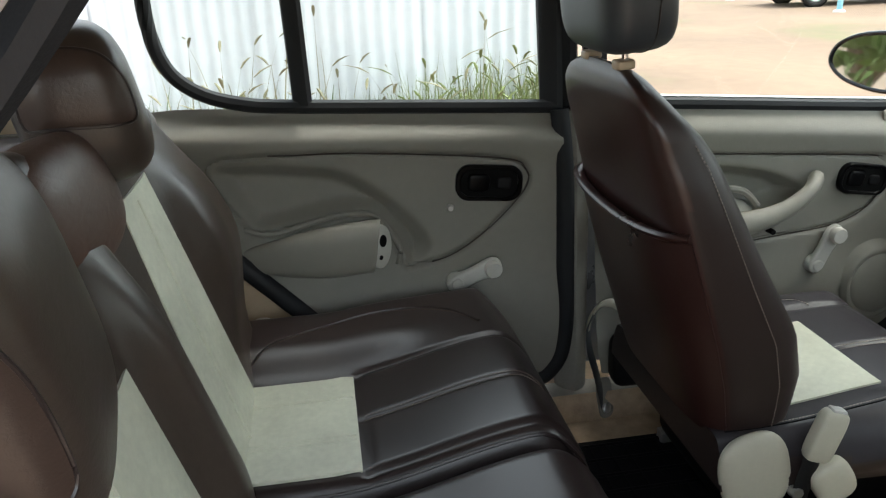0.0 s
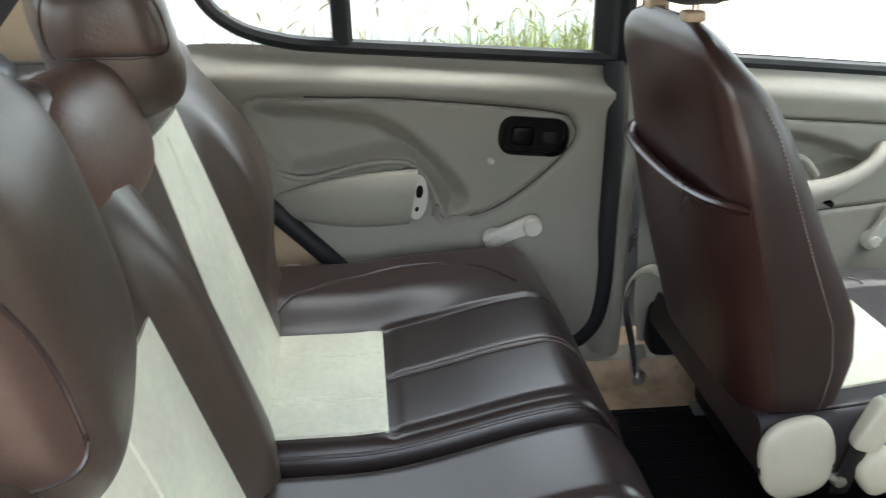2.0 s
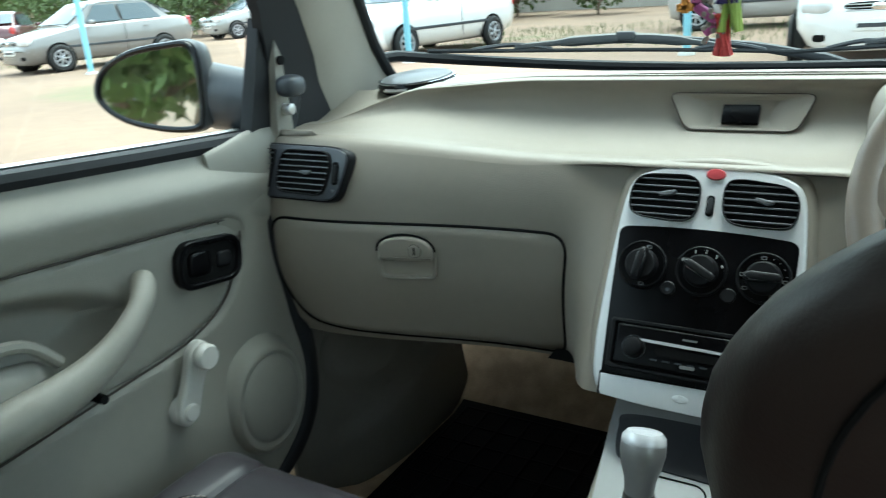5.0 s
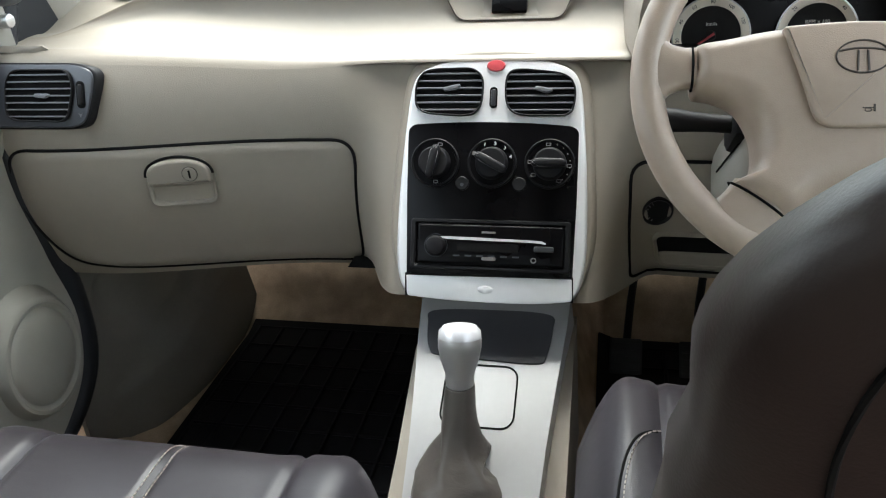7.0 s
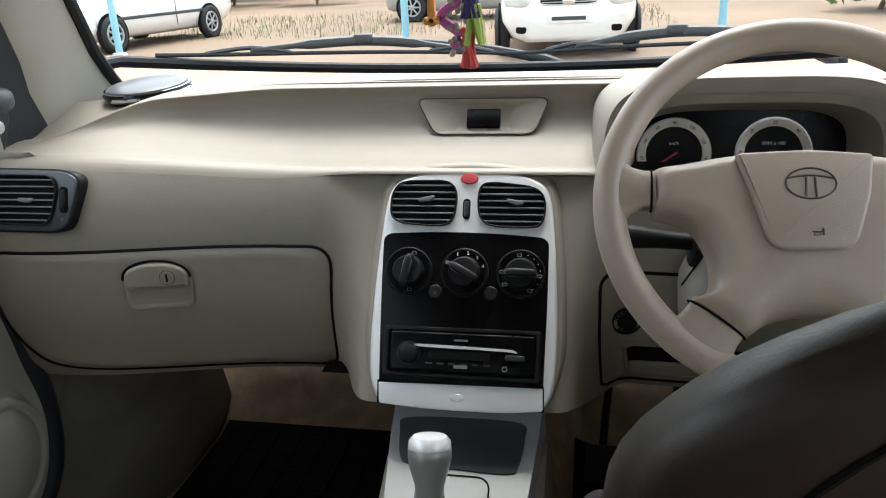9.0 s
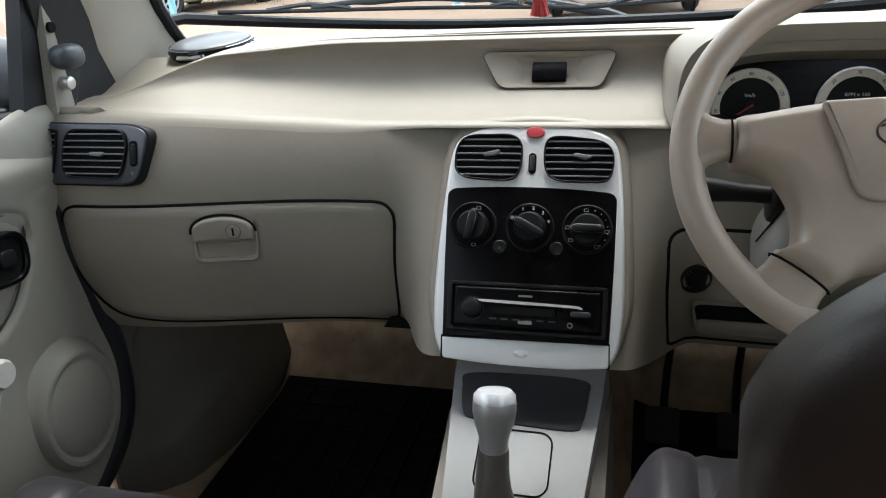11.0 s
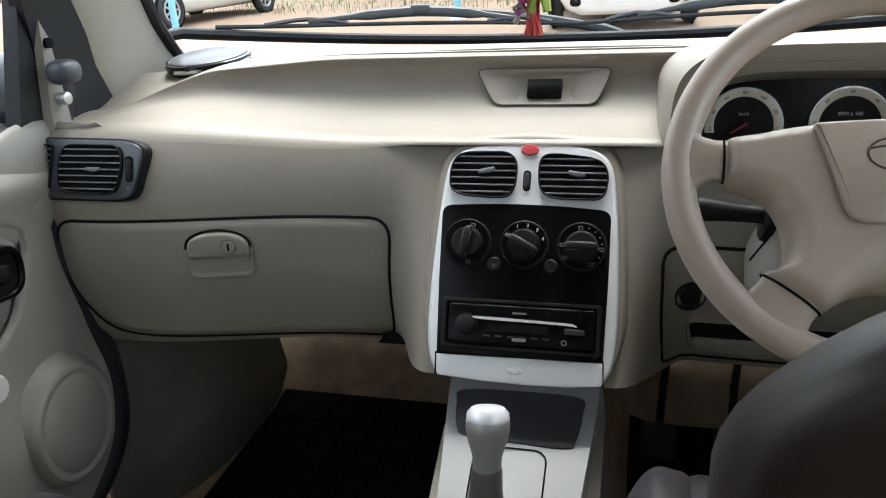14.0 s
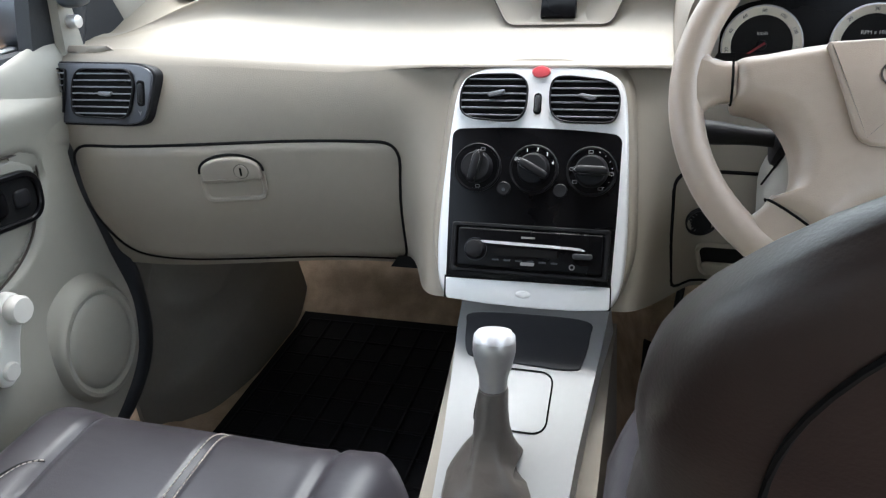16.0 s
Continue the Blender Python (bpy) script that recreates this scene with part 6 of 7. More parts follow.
def rear_pillow(cx, y, z, turn, PA, PB, PC, low, high):
    """A pillow top with a padded, piped panel on its end."""
    m = pose(cx, y, z, 11, 0, turn)
    pw = part("head_pillow", moved(pillow(PA, PB, PC, PE, 18), m), M["brown"], rear, "rounded brown pillow top", 70)

    def skin(v, w, lift):
        t = max(0.0, 1 - abs(v / PB) ** PE - abs(w / PC) ** PE)
        return m @ Vector((PA * t ** (1 / PE) + lift, v, w))
    arch = smooth_path([(-0.72, -0.06), (-0.71, 0.30), (-0.56, 0.62), (-0.22, 0.77), (0.14, 0.76), (0.50, 0.60), (0.69, 0.28), (0.72, -0.10), (0.64, -0.30), (0.30, -0.27), (-0.10, -0.18), (-0.48, -0.10)], 6, True)
    P = np.array([(1.12 * v * PB, (low + (high - low) * (w + 0.30) / 1.07) * PC) for v, w in arch])
    c = P.mean(0)
    part("end_panel", loft([[tuple(skin(*(c + (p - c) * k_), 0.0045 - 0.004 * k_ ** 6)) for p in P] for k_ in np.linspace(1, 0.02, 12)], caps=False), M["creased"], pw, "creased brown end panel", 70)
    part("panel_piping", tube([tuple(skin(v, w, 0.0006)) for v, w in P], 0.0022, 7, True), M["dark"], pw)


for args in ((-0.300, -0.652, 1.055, 18, 0.130, 0.082, 0.108, -0.20, 0.79), (0.272, -0.604, 0.962, 12, 0.152, 0.090, 0.146, -0.52, 0.74)):
    rear_pillow(*args)
part("centre_hump", moved(pillow(0.150, 0.054, 0.085, 3.0, 12), pose(-0.095, -0.640, 0.960, 14)), M["tan"], rear, "leatherette hump between the pillow tops, coloured tan as lit from the rear window", 70)


def rear_cushion(x0, x1, outer):
    """One half of the bench; outer is the door side."""
    ya, yb = -0.56, 0.035
    cx = -0.235 if outer < 0 else 0.255

    def z_at(x, y):
        z = 0.532 + 0.062 * float(sm(-0.36, -0.02, y))
        ob = (x - cx) * outer
        z += 0.035 * float(sm(0.135, 0.24, ob)) * float(sm(-0.05, -0.30, y))
        for xi, dp in ((-0.145, 0.005), (0.0, 0.0035), (0.14, 0.005)):
            z -= dp * math.exp(-((x - cx - xi) / 0.007) ** 2) * float(sm(-0.31, -0.285, y))
        z -= 0.006 * math.exp(-((y + 0.298) / 0.007) ** 2) * (1 if abs(x - cx) < 0.145 else 0)
        e = max(0, (abs(x - (x0 + x1) / 2) / ((x1 - x0) / 2) - 0.86) / 0.14)
        return z - 0.05 * e ** 2.4 - 0.085 * max(0, (y + 0.055) / 0.09) ** 2.2

    def ring(x):
        f = yb - 0.07 * max(0, ((x - cx) * outer - 0.15) / 0.2) ** 1.5
        return [(x, y, z_at(x, y)) for y in np.linspace(ya, f, 46)] + [(x, f + 0.006, z_at(x, f) - 0.03), (x, f - 0.005, 0.43), (x, f - 0.03, 0.36), (x, ya, 0.36)]
    xs = np.concatenate([np.linspace(x0, x0 + 0.04, 8), np.linspace(x0 + 0.045, x1 - 0.045, 110), np.linspace(x1 - 0.04, x1, 8)])
    cu = part("cushion", loft([ring(x) for x in xs]), M["dark"], rear, "dark brown leatherette bench cushion", 50)
    part("pale_insert", grid(lambda x, y: (x, y, z_at(x, y) + 0.005), np.linspace(cx - 0.138, cx + 0.135, 16), np.linspace(-0.53, -0.302, 14), 0.006), M["pale"], cu, "cream leatherette insert")
    for dx in (-0.068, 0.044, 0.056):
        part("insert_crease", tube([(cx + dx, y, z_at(cx + dx, y) + 0.0038) for y in np.linspace(-0.53, -0.306, 16)], 0.0028, 6), M["pale"], cu)
    for d in (-0.0065, 0.0065):
        part("stitching", stitches([(cx + d, y, z_at(cx + d, y) + 0.001) for y in np.linspace(-0.29, 0.01, 30)], 0.006, 0.004), M["thread_mid"], cu)
    edge = smooth_path([(cx + outer * 0.165, -0.50), (cx + outer * 0.245, -0.44), (cx + outer * 0.30, -0.32), (cx + outer * 0.305, -0.20), (cx + outer * 0.27, -0.11), (cx + outer * 0.20, -0.06)], 8)
    part("bolster_piping", tube([(x, y, z_at(x, y) + 0.0010) for x, y in edge], 0.0024, 7), M["dark"], cu)
    part("stitching", stitches([(x - outer * 0.008, y, z_at(x - outer * 0.008, y) + 0.001) for x, y in edge]), M["thread_dark"], cu)
    if outer < 0:
        rim = [(x1 - 0.018, y, z_at(x1 - 0.018, y)) for y in np.linspace(-0.50, yb - 0.01, 34)]
        part("edge_piping", tube([(x + 0.006, y, z - 0.001) for x, y, z in rim], 0.0028, 7), M["dark"], cu)
        part("stitching", stitches([(x - 0.004, y, z + 0.001) for x, y, z in rim]), M["thread_mid"], cu)
    part("front_piping", tube([(x, yb - 0.004, z_at(x, yb) - 0.012) for x in np.linspace(x0 + 0.02, x1 - 0.02, 30)], 0.004, 7), M["red"], cu)


rear_cushion(-0.622, -0.062, -1)
rear_cushion(-0.055, 0.60, 1)
part("bench_base", box(-0.60, 0.58, -0.62, -0.02, 0.22, 0.38, 0.02), M["carpet"], rear)

# ---------- floor mats, belts, pedals, charm, wipers ----------
def floor_mat(x0, x1, y0, y1, label):
    mt = thing("floor_mat", label, "floor mat", ((x0 + x1) / 2, (y0 + y1) / 2, 0.24), "floor mats")
    zf = lambda x, y: float(floor_z(x, y)) + 0.012
    part("sheet", grid(lambda x, y: (x, y, zf(x, y)), np.linspace(x0, x1, 14), np.linspace(y0, y1, 16), 0.006), M["mat_"], mt)
    for x in np.linspace(x0 + 0.02, x1 - 0.02, 9):
        part("rib", tube([(x, y, zf(x, y) + 0.002) for y in np.linspace(y0 + 0.02, y1 - 0.02, 12)], 0.004, 5), M["mat_"], mt)
    for y in np.linspace(y0 + 0.02, y1 - 0.02, 11):
        part("cross_rib", tube([(x, y, zf(x, y) + 0.002) for x in np.linspace(x0 + 0.02, x1 - 0.02, 8)], 0.003, 5), M["mat_"], mt)


floor_mat(-0.575, -0.135, 0.78, 1.42, "black rubber floor mat in the passenger footwell")
floor_mat(0.135, 0.575, 0.80, 1.42, "black rubber floor mat under the pedals")
floor_mat(-0.525, -0.08, -0.02, 0.40, "black rubber floor mat behind the passenger seat")
floor_mat(0.10, 0.54, 0.02, 0.44, "black rubber floor mat behind the driver's seat")

part("bracket", loft([[(x, 1.06, 0.575), (x, 1.12, 0.575), (x, 1.10, z)] for x, z in ((-0.215, 0.566), (-0.19, 0.552), (-0.16, 0.540), (-0.145, 0.536), (-0.12, 0.545))]), M["gap"], dash)
kick = thing("footwell_side", "greige moulded footwell side panel", "trim panel", (-0.62, 1.3, 0.4), kind="structure")
for s in (-1, 1):
    def kick_x(u, v):
        """How far the panel stands out: a foot swelling under a slanting ridge, and a shallow hollow above it."""
        ridge = v - (0.24 + 0.20 * u)
        foot = 0.016 * float(sm(0.02, -0.03, ridge)) * float(sm(0.05, 0.30, u))
        hollow = 0.022 * float(sm(1.0, 0.55, ((u - 0.50) / 0.34) ** 2 + ((v - 0.62) / 0.24) ** 2))
        return 0.664 - 0.040 * float(sm(0.06, 0.55, u)) - 0.020 * float(sm(0.45, 0.05, v)) * float(sm(0, 0.3, u)) - foot + hollow
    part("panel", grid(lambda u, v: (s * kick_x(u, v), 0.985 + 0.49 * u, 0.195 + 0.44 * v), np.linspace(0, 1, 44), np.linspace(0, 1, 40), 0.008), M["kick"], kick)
for px in (0.182, 0.300, 0.410):
    pd = thing("pedal", "black ribbed rubber pedal on a steel arm", "pedal", (px, 1.33, 0.29), "pedals")
    pm = pose(px, 1.305, 0.278, 40)
    part("pad", moved(box(-0.028, 0.028, -0.032, 0.032, 0, 0.010, 0.004), pm), M["tread"], pd)
    for i in range(5):
        part("rib", moved(box(-0.024, 0.024, -0.002, 0.002, 0.009, 0.012), pm @ pose(0, -0.024 + i * 0.012, 0)), M["tread"], pd)
    part("arm", tube(smooth_path([(px, 1.312, 0.278), (px + 0.012, 1.41, 0.38), (px + 0.045, 1.45, 0.57)], 4), 0.007, 8), M["black"], pd)

belt = thing("seat_belt", "grey seat belt with its floor anchor by the middle pillar", "seat belt", (-0.64, 0.25, 0.25))
part("webbing", tube(smooth_path([(-0.617, 0.264, 0.258), (-0.620, 0.246, 0.335), (-0.622, 0.228, 0.40), (-0.622, 0.224, 0.452), (-0.618, 0.236, 0.495)], 6), 0.017, 8, flat=0.12, up=(0.6, 0.8, 0)), M["housing"], belt)
part("anchor", moved(plate(smooth_path([(-0.018, 0.06), (0.018, 0.06), (0.02, 0.0), (0.012, -0.022), (-0.012, -0.022), (-0.02, 0.0)], 4, True), 0, 0.006, 0.002), frame_of((-0.615, 0.268, 0.252), (-0.35, 0.93, 0), (-0.45, 0, 0.9))), M["pillar"], belt)
part("bolt", lathe([(0.011, 0), (0.011, 0.009), (0.008, 0.011), (0.001, 0.011)], frame_of((-0.610, 0.266, 0.252), (-0.35, 0.93, 0), (-0.45, 0, 0.9)), 8), M["satin"], belt)
part("guide_loop", tube(smooth_path([(-0.622, 0.222, 0.450), (-0.616, 0.226, 0.485), (-0.610, 0.242, 0.512), (-0.610, 0.268, 0.516), (-0.618, 0.290, 0.500)], 5), 0.010, 8, flat=0.45, up=(0.6, 0.8, 0)), M["ivory"], belt)
part("retractor", pillow(0.03, 0.05, 0.06, 5, 6), M["black"], belt).location = (-0.60, 0.32, 0.38)

charm = thing("hanging_charm", "multicoloured beaded charm hanging before the windscreen", "charm", (-0.005, 1.0, 1.1))
CP = Vector((0.006, 1.0, 1.062))
random.seed(4)
part("cord", tube([(0.002, 0.92, 1.37), (0.003, 1.0, 1.20), (0.004, 1.0, 1.10)], 0.0012, 6), M["black"], charm)
for dx, dz, colr, shape in ((-0.026, 0.0, (0.75, 0.32, 0.06), "h"), (-0.006, -0.008, (0.45, 0.10, 0.30), "s"), (0.016, 0.012, (0.05, 0.03, 0.16), "t"), (0.020, -0.016, (0.42, 0.55, 0.12), "t"), (0.012, -0.040, (0.62, 0.06, 0.06), "t")):
    mm = mat("charm_colour", colr, 0.6, bump=0.4)
    if shape == "h":
        part("letter_bead", merged(moved(box(-0.004, 0.004, -0.005, 0.005, -0.038, 0.03, 0.002), pose(CP.x + dx, CP.y, CP.z + 0.02 + dz)), moved(box(-0.010, 0.010, -0.005, 0.005, -0.004, 0.004, 0.002), pose(CP.x + dx, CP.y, CP.z + 0.035)), moved(box(-0.009, 0.009, -0.005, 0.005, -0.004, 0.004, 0.002), pose(CP.x + dx, CP.y, CP.z - 0.012))), mm, charm)
    elif shape == "s":
        part("letter_bead", tube([(CP.x + dx + 0.010 * math.sin(t * 2.2), CP.y, CP.z - 0.03 + 0.014 * t + dz) for t in np.linspace(0, 5.5, 24)], 0.0055, 8), mm, charm)
    else:
        part("tassel", merged(*[tube([(CP.x + dx + random.uniform(-0.006, 0.006), CP.y + random.uniform(-0.006, 0.006), CP.z + dz + 0.02), (CP.x + dx + random.uniform(-0.010, 0.010), CP.y + random.uniform(-0.01, 0.01), CP.z + dz - 0.022)], 0.0022, 5) for _ in range(26)]), mm, charm)
for i in range(34):
    part("bead", moved(pillow(0.0032, 0.0032, 0.0032, 2, 2), pose(CP.x + 0.004 + 0.010 * math.sin(i * 1.3), CP.y - 0.004, CP.z + 0.045 - i * 0.0028)), M["thread"], charm)


def on_glass(x, v, lift):
    p = screen_pt(x / 0.645, v)
    return (p[0], p[1] + lift * 0.4, p[2] + lift * 0.9)


for x0, x1, v0, v1, pivot in ((-0.60, 0.02, 0.012, 0.045, 0.10), (0.0, 0.60, 0.045, 0.012, 0.62)):
    wp = thing("wiper", "black wiper blade resting at the foot of the windscreen", "wiper", (x0, 1.7, 0.93), "wipers")
    arc = [on_glass(x, v0 + (v1 - v0) * q + 0.030 * math.sin(q * math.pi), 0.010) for q, x in zip(np.linspace(0, 1, 21), np.linspace(x0, x1, 21))]
    part("blade", tube(arc, 0.0032, 6, flat=1.3), M["rubber"], wp)
    up_ = lambda i, h: (arc[i][0], arc[i][1] + h * 0.4, arc[i][2] + h)
    part("bridge", tube(smooth_path([up_(4, 0.006), up_(7, 0.016), up_(10, 0.021), up_(13, 0.017), up_(16, 0.006)], 4), [0.004] * 4 + [0.007] * 9 + [0.004] * 4, 8, flat=1.4), M["wiper"], wp)
    for i0, i1 in ((2, 6), (14, 18)):
        part("yoke", tube(smooth_path([up_(i0, 0.002), up_((i0 + i1) // 2, 0.011), up_(i1, 0.002)], 4), 0.0045, 6), M["wiper"], wp)
    part("hook", box(arc[10][0] - 0.018, arc[10][0] + 0.018, arc[10][1] - 0.004, arc[10][1] + 0.014, arc[10][2] + 0.016, arc[10][2] + 0.034, 0.004), M["wiper"], wp)
    a0, a1 = up_(10, 0.026), (pivot, 1.79, 0.892)
    part("arm", tube(smooth_path([a0, tuple(np.array(a0) * 0.55 + np.array(a1) * 0.45 + np.array((0, 0.012, 0.012))), tuple(np.array(a0) * 0.2 + np.array(a1) * 0.8 + np.array((0, 0.006, 0.012))), a1], 4), [0.005] * 5 + [0.007] * 4 + [0.010] * 4, 8, flat=1.3), M["wiper"], wp)
    part("pivot_cap", cyl((a1[0], a1[1], 0.876), (a1[0], a1[1], 0.905), 0.014, bevel=0.004), M["black"], wp)




# ---------- outside ----------
fence_m = mat("galvanised_sheet", (0.66, 0.68, 0.70), 0.45, metal=0.25, var=0.10, vscale=1.3)
fence = thing("tin_fence", "pale corrugated metal sheet fence with rust streaks", "fence", (-3.2, -2.0, 0), kind="structure")
for i in range(4):
    y0 = 1.02 - (i + 1) * 0.80
    part("sheet", grid(lambda y, z: (-3.2 + 0.009 * math.sin(y * 2 * math.pi / 0.0762) + 0.012 * (i % 2), y, z), np.linspace(y0 - 0.03, y0 + 0.80, 100), (-0.04, 0.8, 1.6, 2.3), 0.001), fence_m, fence, sharp=80)
for z in (0.3, 1.9):
    part("rail", box(-3.27, -3.225, -2.2, 1.0, z - 0.025, z + 0.025, 0.004), M["winder"], fence)


def blades(rng, n, cx, cy, sx, sy, h0, h1, seeds):
    """Bent grass blades, some with a seed head."""
    verts, faces = [], []
    for _ in range(n):
        x, y = cx + rng.uniform(-sx, sx), cy + rng.uniform(-sy, sy)
        h = rng.uniform(h0, h1) * rng.uniform(0.6, 1)
        a, b = rng.uniform(0, 6.28), rng.uniform(0.05, 0.4) * h
        w = rng.uniform(0.003, 0.007)
        bx, by = math.cos(a) * b, math.sin(a) * b
        px, py = -math.sin(a) * w, math.cos(a) * w
        k0 = len(verts)
        for t, ww in ((0, 1), (0.5, 0.8), (0.85, 0.45), (1, 0.06)):
            for sg in (-1, 1):
                verts.append((x + bx * t * t + sg * px * ww, y + by * t * t + sg * py * ww, -0.06 + h * t))
        faces += [(k0 + 2 * i, k0 + 2 * i + 1, k0 + 2 * i + 3, k0 + 2 * i + 2) for i in range(3)]
        if rng.random() < seeds:
            k1 = len(verts)
            hx, hy, hz = x + bx, y + by, -0.06 + h
            for t, r in ((0, 0.003), (0.35, 0.008), (0.8, 0.006), (1.0, 0.001)):
                for q in range(4):
                    verts.append((hx + bx * 0.5 * t + r * math.cos(q * 1.57), hy + by * 0.5 * t + r * math.sin(q * 1.57), hz + 0.10 * t - 0.05 * t * t))
            for i in range(3):
                faces += [(k1 + 4 * i + q, k1 + 4 * i + (q + 1) % 4, k1 + 4 * i + 4 + (q + 1) % 4, k1 + 4 * i + 4 + q) for q in range(4)]
    return bm_from(verts, faces)


rng = random.Random(7)
grass_m = mat("green_grass", (0.085, 0.12, 0.035), 0.8, var=0.35, vscale=3)
straw_m = mat("dry_grass", (0.24, 0.22, 0.13), 0.85, var=0.3, vscale=3)
solo("fence_grass", blades(rng, 3200, -2.95, -0.6, 0.24, 1.6, 0.35, 0.80, 0.0), grass_m, "tall green grass along the fence", "grass", kind="stuff")
solo("fence_clump", merged(blades(rng, 1500, -2.95, 0.52, 0.18, 0.42, 0.50, 0.92, 0.1), blades(rng, 700, -2.95, -0.3, 0.2, 0.6, 0.5, 0.75, 0.0)), mat("sunlit_grass", (0.16, 0.19, 0.065), 0.8, var=0.3, vscale=3), "tall yellow-green grass clump against the fence", "grass", kind="stuff")
solo("fence_weeds", blades(rng, 150, -2.92, -0.1, 0.26, 1.1, 0.65, 1.08, 0.7), straw_m, "dry weed stalks with drooping seed heads", "weeds", kind="stuff")
solo("yard_grass", merged(blades(rng, 1500, -7.2, 2.2, 1.4, 0.7, 0.03, 0.09, 0.0), blades(rng, 2600, -3.5, 16.5, 5.0, 3.0, 0.05, 0.22, 0.0), blades(rng, 1500, -24, 12.5, 6, 1.2, 0.05, 0.3, 0.0)), grass_m, "short patchy grass on the dirt", "grass", kind="stuff")

pole_m = mat("pale_blue_paint", (0.25, 0.52, 0.62), 0.5, var=0.12, vscale=3)
for x, y, h in ((-31.7, 11.5, 1.1), (-25.6, 11.2, 1.1), (-19.5, 10.8, 1.25), (-14.3, 10.4, 1.55), (-9.6, 11.3, 1.6), (-7.15, 11.4, 2.3), (-2.65, 11.9, 2.4), (1.85, 11.5, 2.4), (6.4, 11.5, 2.4)):
    po = thing("steel_post", "pale blue painted steel post set in the dirt", "post", (x, y, -0.05), "parking posts")
    part("tube", cyl((x, y, -0.08), (x, y, h), 0.055 if h > 1.5 else 0.07, seg=14, bevel=0.01), pole_m, po)
    part("footing", lathe([(0.13, -0.05), (0.12, 0.0), (0.09, 0.03), (0.05, 0.035)], pose(x, y, -0.03), 14), M["winder"], po)

TYRE, RIM = mat("tyre", (0.02, 0.02, 0.02), 0.85), mat("alloy", (0.45, 0.46, 0.48), 0.35, metal=0.7)
DARKGLASS = mat("tinted_glass", (0.05, 0.07, 0.08), 0.08, spec=0.8)
LAMP, TAIL = mat("lamp_lens", (0.72, 0.74, 0.76), 0.12, coat=0.5), mat("tail_lens", (0.45, 0.03, 0.03), 0.2, coat=0.5)


def parked_car(label, colour, sedan, m, hgt=1.5):
    """A car nose to -y at the origin: body, wheels, glass, lamps, grille."""
    car = thing("parked_car", label, "car", group="parked cars")
    pm = mat("car_paint", colour, 0.22, coat=0.8, var=0.03)
    k = hgt / 1.5
    L = 4.25 if sedan else 3.65
    W = 0.84

    def sect(y, zb, zs, wd, wb):
        """Half outline of the lower body at y."""
        half = [(0.0, zb), (wb * 0.8, zb), (wb, zb + 0.07), (wd, zb + 0.25), (wd + 0.012, (zb + zs) / 2 + 0.08), (wd - 0.01, zs - 0.06), (wd - 0.07, zs), (wd * 0.5, zs + 0.025), (0.0, zs + 0.03)]
        return [(x, y, z * k) for x, z in half] + [(-x, y, z * k) for x, z in half[-2:0:-1]]
    if sedan:
        st = ((0.0, 0.26, 0.56, 0.62, 0.52), (0.06, 0.20, 0.66, 0.72, 0.62), (0.25, 0.19, 0.76, 0.80, 0.70), (0.8, 0.19, 0.88, 0.83, 0.74), (1.2, 0.20, 0.95, W, 0.76), (2.2, 0.20, 0.97, W, 0.77), (3.3, 0.20, 1.0, W, 0.76), (3.9, 0.22, 1.0, 0.80, 0.70), (4.18, 0.26, 0.92, 0.74, 0.64), (4.25, 0.32, 0.80, 0.66, 0.56))
        gh = ((1.02, 0.93, 0.70), (1.72, 1.42, 0.58), (2.0, 1.47, 0.57), (2.75, 1.48, 0.57), (3.15, 1.42, 0.57), (3.75, 1.0, 0.66))
    else:
        st = ((0.0, 0.26, 0.58, 0.62, 0.52), (0.05, 0.20, 0.70, 0.71, 0.60), (0.22, 0.19, 0.82, 0.79, 0.68), (0.7, 0.19, 0.93, 0.82, 0.72), (1.05, 0.20, 0.98, W, 0.75), (2.0, 0.20, 1.0, W, 0.76), (3.0, 0.20, 1.03, W, 0.75), (3.5, 0.22, 1.03, 0.80, 0.70), (3.62, 0.26, 0.96, 0.76, 0.66), (3.65, 0.32, 0.86, 0.72, 0.60))
        gh = ((0.80, 0.95, 0.70), (1.48, 1.44, 0.59), (1.8, 1.50, 0.58), (2.7, 1.50, 0.58), (3.2, 1.45, 0.57), (3.58, 1.02, 0.66))
    part("body", loft([sect(*s_) for s_ in st]), pm, car, sharp=50)

    def cabin(y, z, w, zlow):
        half = [(0, z + 0.012), (w * 0.7, z + 0.006), (w, z - 0.045), (w + (1.35 - z) * 0.12 + 0.02, max(zlow, z - 0.30)), (0.76, zlow)]
        return [(x, y, zz * k) for x, zz in half] + [(-x, y, zz * k) for x, zz in half[:0:-1]]
    part("roof", loft([cabin(y, max(z, 0.965), w, 0.93) for y, z, w in gh]), pm, car, sharp=40)
    ya, yb_, yc, yd = gh[0][0], gh[1][0], gh[-2][0], gh[-1][0]
    za, zt = gh[0][1], gh[1][1]
    part("windscreen", grid(lambda u, v: (u * (0.66 - 0.12 * v), ya + 0.04 + (yb_ - ya - 0.03) * v - 0.035 + 0.05 * u * u, (za + 0.06 + (zt - za - 0.08) * v) * k + 0.012), np.linspace(-1, 1, 9), np.linspace(0, 1, 4), 0.01), DARKGLASS, car)
